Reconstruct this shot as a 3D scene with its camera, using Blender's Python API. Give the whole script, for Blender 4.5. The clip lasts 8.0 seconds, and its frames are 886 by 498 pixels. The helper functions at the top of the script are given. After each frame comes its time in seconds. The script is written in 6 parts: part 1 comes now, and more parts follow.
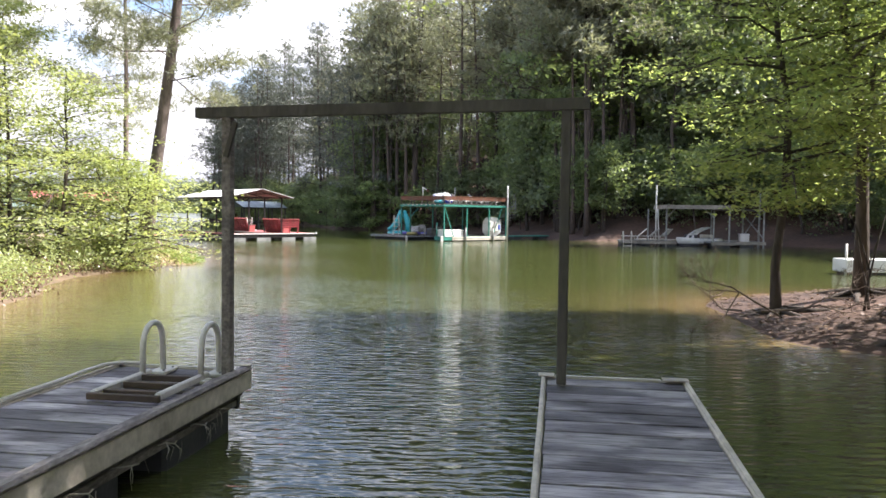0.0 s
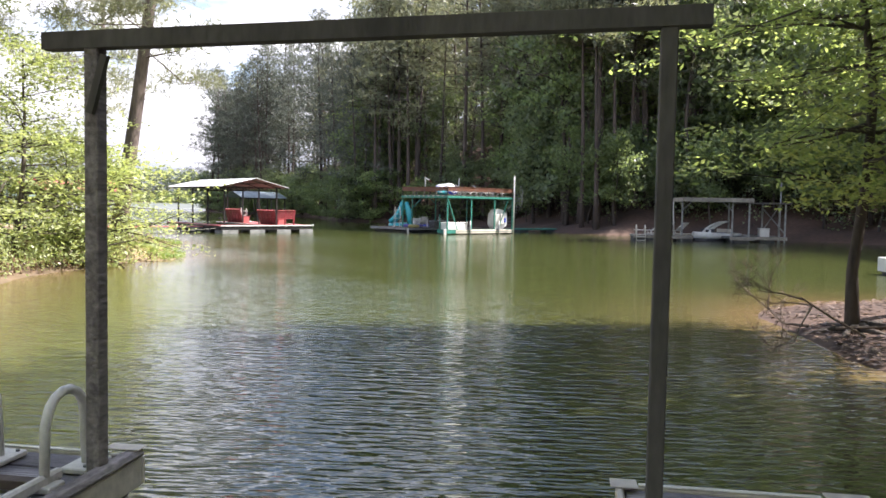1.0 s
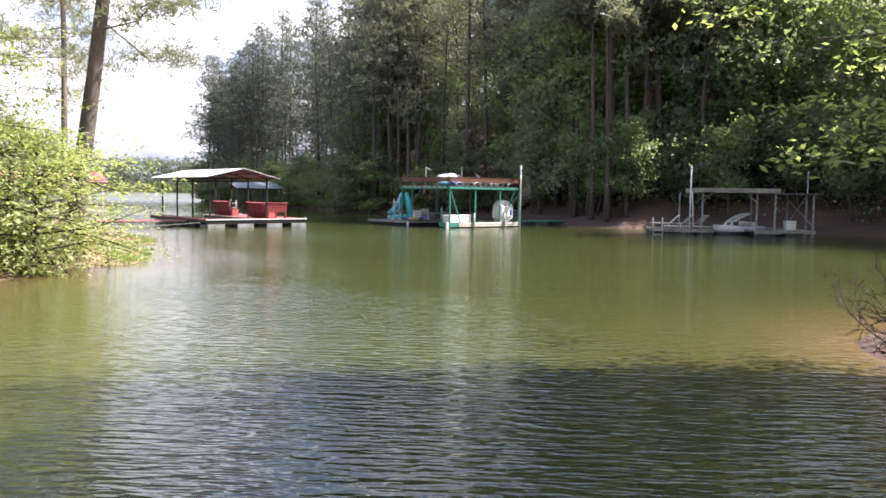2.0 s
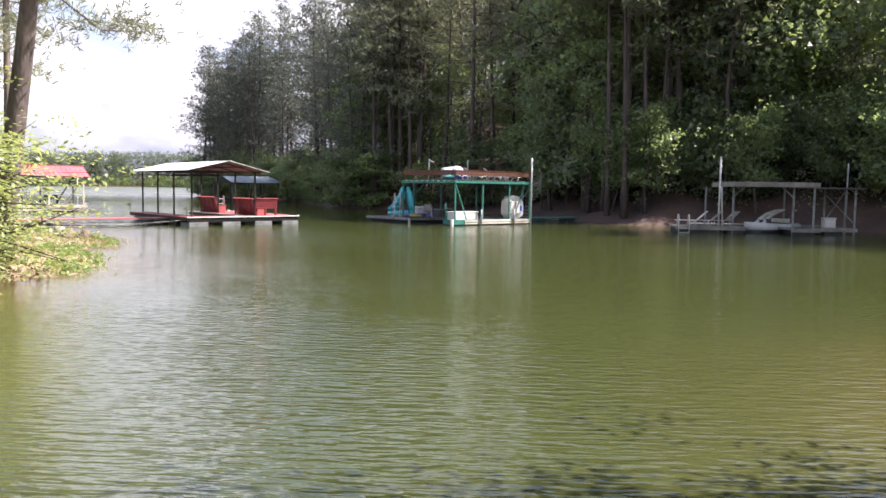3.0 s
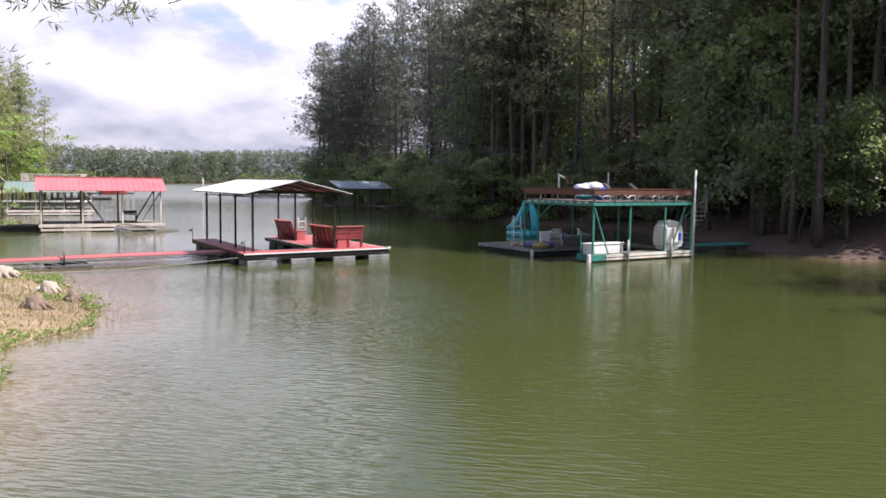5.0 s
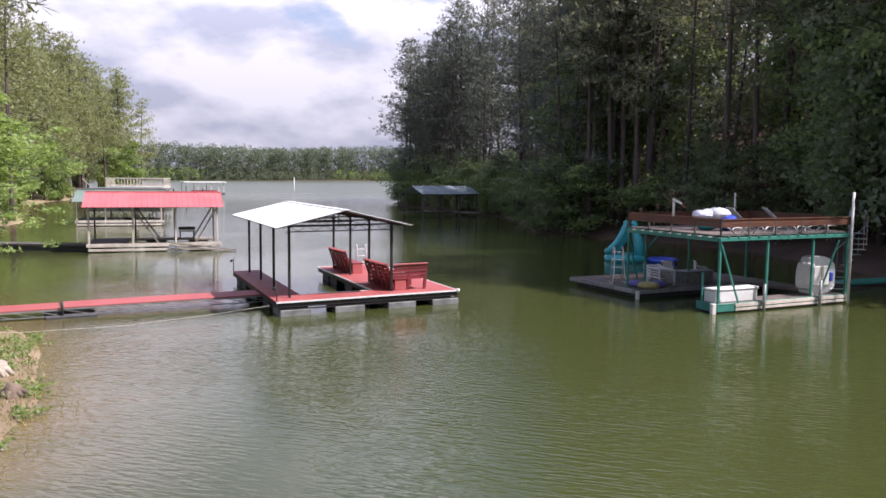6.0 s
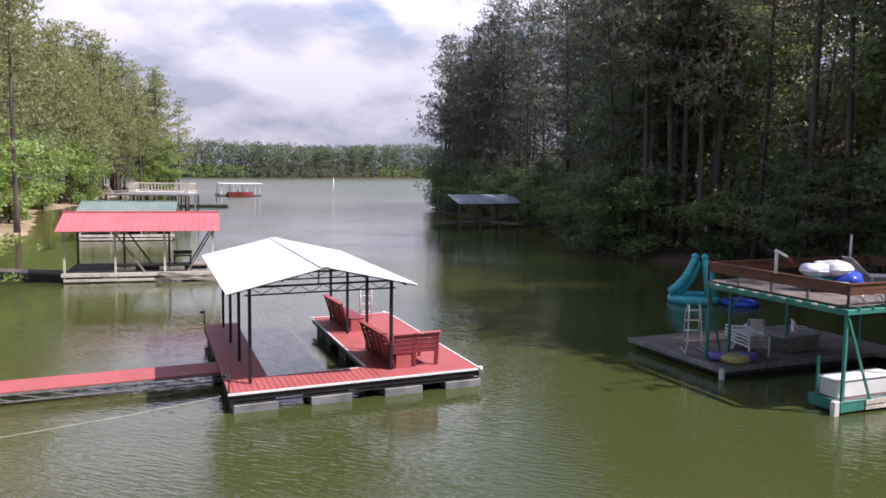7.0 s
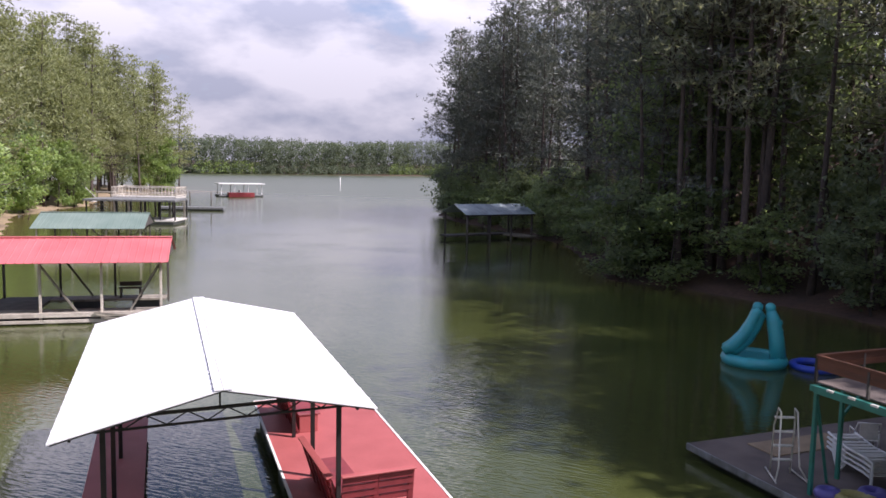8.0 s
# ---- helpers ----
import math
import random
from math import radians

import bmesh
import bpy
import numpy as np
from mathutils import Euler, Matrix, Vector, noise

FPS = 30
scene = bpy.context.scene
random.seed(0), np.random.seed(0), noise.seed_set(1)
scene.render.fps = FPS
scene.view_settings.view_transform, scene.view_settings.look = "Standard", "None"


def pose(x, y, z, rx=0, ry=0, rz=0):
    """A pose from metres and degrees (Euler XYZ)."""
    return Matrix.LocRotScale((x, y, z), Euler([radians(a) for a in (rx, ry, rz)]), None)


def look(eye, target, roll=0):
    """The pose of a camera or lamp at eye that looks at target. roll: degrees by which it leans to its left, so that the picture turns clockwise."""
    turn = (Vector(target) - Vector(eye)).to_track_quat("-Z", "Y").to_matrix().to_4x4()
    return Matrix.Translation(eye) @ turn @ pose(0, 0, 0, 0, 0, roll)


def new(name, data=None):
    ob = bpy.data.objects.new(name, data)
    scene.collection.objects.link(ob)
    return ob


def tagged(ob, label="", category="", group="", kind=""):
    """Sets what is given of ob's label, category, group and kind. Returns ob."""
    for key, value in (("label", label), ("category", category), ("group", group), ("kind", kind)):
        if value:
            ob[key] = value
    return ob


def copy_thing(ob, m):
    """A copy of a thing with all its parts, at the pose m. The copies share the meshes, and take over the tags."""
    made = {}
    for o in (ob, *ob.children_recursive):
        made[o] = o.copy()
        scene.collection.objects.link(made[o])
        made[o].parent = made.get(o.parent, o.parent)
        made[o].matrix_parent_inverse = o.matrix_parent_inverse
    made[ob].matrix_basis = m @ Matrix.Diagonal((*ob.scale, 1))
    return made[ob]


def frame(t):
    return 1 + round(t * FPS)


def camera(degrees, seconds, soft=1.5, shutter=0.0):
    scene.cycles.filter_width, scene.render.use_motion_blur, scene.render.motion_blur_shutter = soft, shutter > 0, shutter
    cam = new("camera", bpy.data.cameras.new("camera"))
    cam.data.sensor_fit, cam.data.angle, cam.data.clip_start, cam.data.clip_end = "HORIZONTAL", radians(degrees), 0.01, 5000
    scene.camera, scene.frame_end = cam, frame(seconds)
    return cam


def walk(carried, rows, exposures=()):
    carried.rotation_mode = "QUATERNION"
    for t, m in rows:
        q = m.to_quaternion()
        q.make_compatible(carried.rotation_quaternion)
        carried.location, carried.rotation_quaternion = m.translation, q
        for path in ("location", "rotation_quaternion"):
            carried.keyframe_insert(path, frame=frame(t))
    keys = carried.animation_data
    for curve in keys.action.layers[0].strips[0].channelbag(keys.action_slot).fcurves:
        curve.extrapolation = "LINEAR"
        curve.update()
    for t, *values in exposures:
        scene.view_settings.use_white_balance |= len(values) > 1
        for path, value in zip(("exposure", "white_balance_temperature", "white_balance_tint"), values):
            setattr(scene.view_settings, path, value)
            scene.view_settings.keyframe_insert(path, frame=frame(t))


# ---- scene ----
cam = camera(58.8, 8.0, soft=1.6)
PATH = [
    (0, (1.371, 0.683, 1.929), (1.324, 2.68, 1.841), 0.8),
    (0.5, (1.334, 1.929, 1.935), (1.282, 3.926, 1.836), 1.0),
    (1, (1.289, 3.381, 1.954), (1.235, 5.378, 1.844), 1.1),
    (1.5, (1.239, 5.055, 2.06), (1.184, 7.05, 1.935), 1.0),
    (3, (0.867, 10.947, 2.129), (0.805, 12.94, 1.977), 0.9),
    (3.5, (0.786, 13.37, 2.189), (0.688, 15.361, 2.033), 0.8),
    (4, (0.567, 15.862, 2.399), (0.407, 17.849, 2.241), 0.9),
    (5.5, (-0.316, 24.988, 4.066), (-0.81, 26.918, 3.889), 0.6),
    (6, (-0.835, 28.509, 4.615), (-1.437, 30.407, 4.43), 0.6),
    (6.5, (-1.471, 32.006, 5.12), (-2.145, 33.879, 4.931), 0.7),
    (7, (-2.357, 35.675, 5.803), (-3.067, 37.534, 5.608), 0.8),
    (7.5, (-3.431, 39.248, 6.543), (-4.156, 41.101, 6.339), 1.0),
    (8, (-4.516, 42.963, 6.84), (-5.254, 44.81, 6.635), 1.2),
]
walk(cam, [(t, look(eye, target, roll)) for t, eye, target, roll in PATH],
     [(0, 1.72, 6360, 16), (1.5, 1.66, 6330, 18), (3.5, 1.31, 6250, 22), (4.2, 1.2, 6220, 22), (5.5, 0.82, 6130, 24), (6.5, 0.71, 6090, 25), (8, 0.57, 6080, 27)])

# ---- world, sun ----
SUN_AZ, SUN_EL = radians(84.0), radians(53.0)
world = bpy.data.worlds.new("world")
scene.world = world
world.use_nodes = True
wn, wl = world.node_tree.nodes, world.node_tree.links
wn.clear()
w_out, w_bg = wn.new("ShaderNodeOutputWorld"), wn.new("ShaderNodeBackground")
w_sky = wn.new("ShaderNodeTexSky")
w_sky.sky_type, w_sky.sun_disc, w_sky.sun_elevation, w_sky.sun_rotation = "NISHITA", False, SUN_EL, SUN_AZ
w_sky.dust_density, w_sky.air_density = 1.5, 1.0
w_bg.inputs["Strength"].default_value = 0.1
w_tc, w_sep = wn.new("ShaderNodeTexCoord"), wn.new("ShaderNodeSeparateXYZ")
wl.new(w_tc.outputs["Generated"], w_sep.inputs[0])


def sky_math(op, a, b=0.0, c=0.0, clamp=False):
    """One step of arithmetic in the sky's nodes; a, b and c are sockets or numbers."""
    m = wn.new("ShaderNodeMath")
    m.operation, m.use_clamp = op, clamp
    for k, v in enumerate((a, b, c)):
        if isinstance(v, (int, float)):
            m.inputs[k].default_value = v
        else:
            wl.new(v, m.inputs[k])
    return m.outputs[0]


def sky_noise(scale, shift, detail, rough, tall):
    """Cloud stuff: a noise over the directions of the sky, flattened towards the horizon and moved by shift."""
    mp, no = wn.new("ShaderNodeMapping"), wn.new("ShaderNodeTexNoise")
    mp.inputs["Location"].default_value, mp.inputs["Scale"].default_value = shift, (1, 1, tall)
    no.inputs["Scale"].default_value, no.inputs["Detail"].default_value, no.inputs["Roughness"].default_value = scale, detail, rough
    wl.new(w_tc.outputs["Generated"], mp.inputs["Vector"])
    wl.new(mp.outputs[0], no.inputs["Vector"])
    return no.outputs["Fac"]


w_up = sky_math("MAXIMUM", w_sep.outputs["Z"], 0.0)
w_body = sky_noise(6.0, (0.30, 0.45, 0.0), 9.0, 0.52, 2.3)
w_over = sky_noise(6.0, (0.34, 0.45, 0.10), 9.0, 0.52, 2.3)
w_wide = sky_noise(1.7, (0.7, 0.2, 0.4), 3.0, 0.5, 2.4)
# heaped clouds, closed near the horizon and broken overhead
w_cover = sky_math("ADD", sky_math("MAXIMUM", sky_math("MULTIPLY_ADD", w_up, -1.0, 0.30), -0.09), w_body)
w_cover = sky_math("MULTIPLY_ADD", sky_math("SUBTRACT", w_cover, 0.42), 7.0, 0.0, True)
# their tops catch the sun; bellies and the far deck stay grey
w_lit = sky_math("MULTIPLY_ADD", sky_math("SUBTRACT", w_body, w_over), 3.3, 0.5)
w_lit = sky_math("ADD", w_lit, sky_math("MULTIPLY_ADD", w_wide, 1.5, -0.75), 0.0, True)
w_tone = wn.new("ShaderNodeValToRGB")
w_tone.color_ramp.elements[0].color, w_tone.color_ramp.elements[1].color = (4.3, 4.6, 5.3, 1), (7.3, 7.3, 7.5, 1)
w_tone.color_ramp.elements[0].position, w_tone.color_ramp.elements[1].position = 0.05, 0.85
wl.new(w_lit, w_tone.inputs[0])
w_mix = wn.new("ShaderNodeMix")
w_mix.data_type = "RGBA"
wl.new(w_cover, w_mix.inputs["Factor"])
wl.new(w_sky.outputs[0], w_mix.inputs["A"])
# brightest a third of the way up: a band raised for the water's reflections
w_veil = sky_math("MULTIPLY_ADD", sky_math("MINIMUM", w_up, 0.15), 1.8, 0.55)
w_veil = sky_math("MULTIPLY_ADD", sky_math("MINIMUM", sky_math("MAXIMUM", sky_math("SUBTRACT", w_up, 0.15), 0.0), 0.22), 3.2, w_veil)
# zenith dimmed to deepen the shade below
w_veil = sky_math("MULTIPLY_ADD", sky_math("MAXIMUM", sky_math("SUBTRACT", w_up, 0.45), 0.0), -1.3, w_veil)
w_gain = wn.new("ShaderNodeVectorMath")
w_gain.operation = "SCALE"
wl.new(w_tone.outputs[0], w_gain.inputs[0])
wl.new(w_veil, w_gain.inputs["Scale"])
wl.new(w_gain.outputs[0], w_mix.inputs["B"])
wl.new(w_mix.outputs["Result"], w_bg.inputs["Color"])
wl.new(w_bg.outputs[0], w_out.inputs[0])

sun = new("sun", bpy.data.lights.new("sun", "SUN"))
sun.data.energy, sun.data.angle, sun.data.color = 5.0, radians(0.6), (1.0, 0.95, 0.86)
sun.matrix_world = look((math.sin(SUN_AZ) * math.cos(SUN_EL) * 200, math.cos(SUN_AZ) * math.cos(SUN_EL) * 200, math.sin(SUN_EL) * 200), (0, 0, 0))


# ---- materials ----
def material(name, col, col2=None, rough=0.7, metal=0.0, scale=3.0, fine=40.0, bump=0.2, spread=0.0, stretch=(1, 1, 1), dirt=0.25):
    """A painted, wooden, metal or earthy surface: two colours mixed by broad stains, fine grain, relief, and a shift from piece to piece."""
    m = bpy.data.materials.new(name)
    m.use_nodes = True
    n, k = m.node_tree.nodes, m.node_tree.links
    b = n["Principled BSDF"]
    tc, mp = n.new("ShaderNodeTexCoord"), n.new("ShaderNodeMapping")
    mp.inputs["Scale"].default_value = stretch
    k.new(tc.outputs["Object"], mp.inputs["Vector"])
    n1, n2 = n.new("ShaderNodeTexNoise"), n.new("ShaderNodeTexNoise")
    for node, s in ((n1, scale), (n2, fine)):
        node.inputs["Scale"].default_value, node.inputs["Detail"].default_value = s, 5.0
        k.new(mp.outputs[0], node.inputs["Vector"])
    ramp = n.new("ShaderNodeValToRGB")
    ramp.color_ramp.elements[0].position, ramp.color_ramp.elements[1].position = 0.35, 0.68
    ramp.color_ramp.elements[0].color = (*col, 1)
    ramp.color_ramp.elements[1].color = (*(col2 or [c * 0.7 for c in col]), 1)
    k.new(n1.outputs["Fac"], ramp.inputs[0])
    mul = n.new("ShaderNodeMix")
    mul.data_type, mul.blend_type = "RGBA", "MULTIPLY"
    mul.inputs["Factor"].default_value = dirt
    k.new(ramp.outputs[0], mul.inputs["A"])
    r2 = n.new("ShaderNodeValToRGB")
    r2.color_ramp.elements[0].position, r2.color_ramp.elements[1].position = 0.3, 0.7
    r2.color_ramp.elements[0].color = (0.25, 0.25, 0.25, 1)
    k.new(n2.outputs["Fac"], r2.inputs[0])
    k.new(r2.outputs[0], mul.inputs["B"])
    last = mul.outputs["Result"]
    if spread:
        info, hsv, ma = n.new("ShaderNodeObjectInfo"), n.new("ShaderNodeHueSaturation"), n.new("ShaderNodeMapRange")
        ma.inputs["To Min"].default_value, ma.inputs["To Max"].default_value = 1 - spread, 1 + spread
        k.new(info.outputs["Random"], ma.inputs["Value"])
        k.new(ma.outputs[0], hsv.inputs["Value"])
        k.new(last, hsv.inputs["Color"])
        last = hsv.outputs[0]
    k.new(last, b.inputs["Base Color"])
    b.inputs["Roughness"].default_value, b.inputs["Metallic"].default_value = rough, metal
    if bump:
        bp = n.new("ShaderNodeBump")
        bp.inputs["Strength"].default_value, bp.inputs["Distance"].default_value = bump, 0.02
        k.new(n2.outputs["Fac"], bp.inputs["Height"])
        k.new(bp.outputs[0], b.inputs["Normal"])
    return m


def leaf_material(name, col, col2, glow=0.45, least=0.65, sheen=0.75):
    """Thin leaves: some light passes through; every leaf has its own shade, and every tree its own hue."""
    m = bpy.data.materials.new(name)
    m.use_nodes = True
    n, k = m.node_tree.nodes, m.node_tree.links
    n.clear()
    out, geo, info = n.new("ShaderNodeOutputMaterial"), n.new("ShaderNodeNewGeometry"), n.new("ShaderNodeObjectInfo")
    ramp, hsv, ma = n.new("ShaderNodeValToRGB"), n.new("ShaderNodeHueSaturation"), n.new("ShaderNodeMapRange")
    ramp.color_ramp.elements[0].color, ramp.color_ramp.elements[1].color = (*col, 1), (*col2, 1)
    k.new(geo.outputs["Random Per Island"], ramp.inputs[0])
    ma.inputs["To Min"].default_value, ma.inputs["To Max"].default_value = least, 1.3
    k.new(info.outputs["Random"], ma.inputs["Value"])
    k.new(ramp.outputs[0], hsv.inputs["Color"])
    k.new(ma.outputs[0], hsv.inputs["Value"])
    d, t, mix = n.new("ShaderNodeBsdfPrincipled"), n.new("ShaderNodeBsdfTranslucent"), n.new("ShaderNodeMixShader")
    d.inputs["Roughness"].default_value = 0.42
    d.inputs["Specular IOR Level"].default_value = sheen
    warm = n.new("ShaderNodeMix")
    warm.data_type, warm.blend_type = "RGBA", "MULTIPLY"
    warm.inputs["Factor"].default_value = 1.0
    warm.inputs["B"].default_value = (1.25, 1.22, 0.74, 1)
    k.new(hsv.outputs[0], d.inputs["Base Color"])
    k.new(hsv.outputs[0], warm.inputs["A"])
    k.new(warm.outputs["Result"], t.inputs["Color"])
    mix.inputs[0].default_value = glow
    k.new(d.outputs[0], mix.inputs[1])
    k.new(t.outputs[0], mix.inputs[2])
    k.new(mix.outputs[0], out.inputs[0])
    return m


def plank_material(name, dark, mid, pale):
    """Bare weathered boards: long grain, bleached patches, knots and dark checks, different on every board."""
    m = bpy.data.materials.new(name)
    m.use_nodes = True
    n, k = m.node_tree.nodes, m.node_tree.links
    b = n["Principled BSDF"]
    tc, info, add = n.new("ShaderNodeTexCoord"), n.new("ShaderNodeObjectInfo"), n.new("ShaderNodeVectorMath")
    mul = n.new("ShaderNodeMath")
    mul.operation, mul.inputs[1].default_value = "MULTIPLY", 37.0
    k.new(info.outputs["Random"], mul.inputs[0])
    k.new(tc.outputs["Object"], add.inputs[0])
    k.new(mul.outputs[0], add.inputs[1])

    def noise(scale, stretch, detail):
        mp, no = n.new("ShaderNodeMapping"), n.new("ShaderNodeTexNoise")
        mp.inputs["Scale"].default_value = stretch
        no.inputs["Scale"].default_value, no.inputs["Detail"].default_value = scale, detail
        k.new(add.outputs[0], mp.inputs["Vector"])
        k.new(mp.outputs[0], no.inputs["Vector"])
        return no.outputs["Fac"]

    def ramp(fac, stops):
        r = n.new("ShaderNodeValToRGB")
        e = r.color_ramp.elements
        e[0].position, e[0].color = stops[0][0], (*stops[0][1], 1)
        e[1].position, e[1].color = stops[-1][0], (*stops[-1][1], 1)
        for p, c in stops[1:-1]:
            e.new(p).color = (*c, 1)
        k.new(fac, r.inputs[0])
        return r.outputs[0]

    def blend(a, bb, kind, fac):
        x = n.new("ShaderNodeMix")
        x.data_type, x.blend_type = "RGBA", kind
        x.inputs["Factor"].default_value = fac
        k.new(a, x.inputs["A"])
        k.new(bb, x.inputs["B"])
        return x.outputs["Result"]

    patches = ramp(noise(1.6, (1.0, 2.2, 1), 3.0), [(0.33, dark), (0.5, mid), (0.68, pale)])
    grain = noise(5.0, (1.0, 16.0, 4), 6.0)
    lines = ramp(grain, [(0.36, (0.28, 0.26, 0.26)), (0.47, (0.85, 0.85, 0.85)), (0.62, (1, 1, 1))])
    checks = ramp(noise(2.2, (1.2, 9.0, 1), 2.0), [(0.27, (0.12, 0.11, 0.11)), (0.33, (1, 1, 1))])
    vo = n.new("ShaderNodeTexVoronoi")
    vo.inputs["Scale"].default_value = 2.6
    k.new(add.outputs[0], vo.inputs["Vector"])
    knots = ramp(vo.outputs["Distance"], [(0.03, (0.18, 0.14, 0.12)), (0.09, (1, 1, 1))])
    col = blend(patches, lines, "MULTIPLY", 0.9)
    col = blend(col, checks, "MULTIPLY", 0.7)
    col = blend(col, knots, "MULTIPLY", 0.8)
    ma, hsv = n.new("ShaderNodeMapRange"), n.new("ShaderNodeHueSaturation")
    ma.inputs["To Min"].default_value, ma.inputs["To Max"].default_value = 0.6, 1.35
    k.new(info.outputs["Random"], ma.inputs["Value"])
    k.new(ma.outputs[0], hsv.inputs["Value"])
    k.new(col, hsv.inputs["Color"])
    k.new(hsv.outputs[0], b.inputs["Base Color"])
    b.inputs["Roughness"].default_value = 0.62
    bp = n.new("ShaderNodeBump")
    bp.inputs["Strength"].default_value, bp.inputs["Distance"].default_value = 0.7, 0.01
    k.new(grain, bp.inputs["Height"])
    k.new(bp.outputs[0], b.inputs["Normal"])
    return m


M_PLANK = plank_material("weathered_plank", (0.075, 0.064, 0.068), (0.225, 0.205, 0.222), (0.60, 0.56, 0.56))
M_CAP = material("weathered_cap", (0.35, 0.31, 0.29), (0.15, 0.125, 0.12), 0.85, 0, 2.5, 14, 0.8, 0.1, (3, 1, 3), 0.7)
M_PALE = material("pale_edge_wood", (0.72, 0.66, 0.56), (0.48, 0.43, 0.36), 0.8, 0, 1.6, 14, 0.4, 0.1, (1, 1, 1), 0.4)
M_OLDWOOD = material("old_wood", (0.36, 0.33, 0.27), (0.19, 0.17, 0.14), 0.85, 0, 2.0, 18, 0.5, 0.15, (1, 1, 1), 0.5)
M_DARKWOOD = material("dark_wood", (0.125, 0.112, 0.098), (0.065, 0.058, 0.052), 0.85, 0, 2.5, 25, 0.4, 0, (1, 1, 0.3), 0.4)
M_TREAD = material("worn_tread", (0.13, 0.09, 0.065), (0.07, 0.05, 0.04), 0.8, 0, 3, 25, 0.4)
M_FLOAT = material("float_plastic", (0.035, 0.036, 0.042), (0.06, 0.06, 0.065), 0.6, 0, 3, 20, 0.2)
M_GREYFLOAT = material("grey_float", (0.22, 0.225, 0.22), (0.12, 0.125, 0.12), 0.7, 0, 3, 25, 0.3)
M_ALU = material("aluminium", (0.78, 0.75, 0.66), (0.55, 0.52, 0.45), 0.42, 0.35, 4, 60, 0.05)
M_RED = material("red_deck_paint", (0.42, 0.105, 0.10), (0.36, 0.085, 0.08), 0.6, 0, 1.5, 40, 0.15, 0.06)
M_REDWOOD = material("red_bench_paint", (0.24, 0.035, 0.04), (0.16, 0.024, 0.028), 0.5, 0, 3, 40, 0.1, 0.08)
M_WHITE = material("white_paint", (0.80, 0.80, 0.78), (0.66, 0.66, 0.62), 0.5, 0, 2, 40, 0.1)
M_ROOFWHITE = material("white_metal_roof", (0.82, 0.82, 0.82), (0.74, 0.74, 0.74), 0.45, 0, 0.6, 20, 0.05, 0, (1, 1, 1), 0.1)
M_UNDERSHEET = material("dull_metal_lining", (0.17, 0.155, 0.145), (0.11, 0.10, 0.095), 0.7, 0, 1.2, 25, 0.1)
M_ROOFRED = material("red_metal_roof", (0.62, 0.16, 0.165), (0.52, 0.12, 0.125), 0.45, 0, 0.7, 25, 0.05)
M_ROOFGREEN = material("green_metal_roof", (0.19, 0.25, 0.21), (0.14, 0.2, 0.165), 0.5, 0, 0.7, 25, 0.05)
M_ROOFGREY = material("grey_metal_roof", (0.36, 0.42, 0.44), (0.2, 0.23, 0.24), 0.5, 0, 0.9, 25, 0.05)
M_BLACK = material("black_steel", (0.018, 0.017, 0.018), (0.03, 0.026, 0.024), 0.5, 0.3, 4, 50, 0.1)
M_STEEL = material("grey_steel", (0.33, 0.34, 0.34), (0.2, 0.2, 0.19), 0.5, 0.4, 4, 40, 0.1)
M_TEAL = material("teal_paint", (0.04, 0.25, 0.19), (0.03, 0.17, 0.13), 0.5, 0, 3, 40, 0.1)
M_SLIDE = material("turquoise_vinyl", (0.045, 0.42, 0.45), (0.035, 0.34, 0.37), 0.35, 0, 2, 30, 0.05)
M_BLUE = material("blue_vinyl", (0.04, 0.09, 0.5), (0.03, 0.06, 0.4), 0.35, 0, 2, 30, 0.05)
M_BROWN = material("stained_boards", (0.155, 0.058, 0.03), (0.095, 0.038, 0.02), 0.6, 0, 2, 20, 0.3, 0.15, (0.5, 0.5, 5))
M_CARPET = material("grey_carpet", (0.18, 0.145, 0.125), (0.11, 0.09, 0.08), 0.95, 0, 1.2, 60, 0.3)
M_CREAM = material("cream_plastic", (0.7, 0.68, 0.62), (0.58, 0.55, 0.5), 0.5, 0, 3, 40, 0.05)
M_LILAC = material("pale_fabric", (0.62, 0.62, 0.72), (0.5, 0.5, 0.62), 0.9, 0, 4, 40, 0.2)
M_BARK = material("bark", (0.10, 0.08, 0.065), (0.05, 0.04, 0.034), 0.95, 0, 2.0, 12, 0.9, 0.2, (1.5, 1.5, 0.35), 0.6)
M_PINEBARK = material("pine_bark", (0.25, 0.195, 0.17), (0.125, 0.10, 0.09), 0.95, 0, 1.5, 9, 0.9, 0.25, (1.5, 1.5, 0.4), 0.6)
# darker copy of the pine bark, with the wood's shade put into the colour
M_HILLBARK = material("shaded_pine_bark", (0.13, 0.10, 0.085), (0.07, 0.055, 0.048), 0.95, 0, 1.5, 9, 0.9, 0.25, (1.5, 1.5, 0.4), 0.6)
M_TWIG = material("dead_wood", (0.2, 0.15, 0.11), (0.1, 0.075, 0.06), 0.9, 0, 4, 30, 0.4)
M_ROPE = material("rope", (0.5, 0.48, 0.42), (0.35, 0.33, 0.28), 0.9, 0, 5, 60, 0.3)
M_SUNPATCH = material("sand_foam", (0.36, 0.27, 0.17), (0.26, 0.19, 0.12), 0.9, 0, 2, 40, 0.2)
M_YELLOW = material("yellow_vinyl", (0.42, 0.36, 0.12), (0.32, 0.27, 0.1), 0.45, 0, 3, 30, 0.05)
M_PURPLE = material("purple_vinyl", (0.14, 0.12, 0.38), (0.1, 0.08, 0.28), 0.45, 0, 3, 30, 0.05)
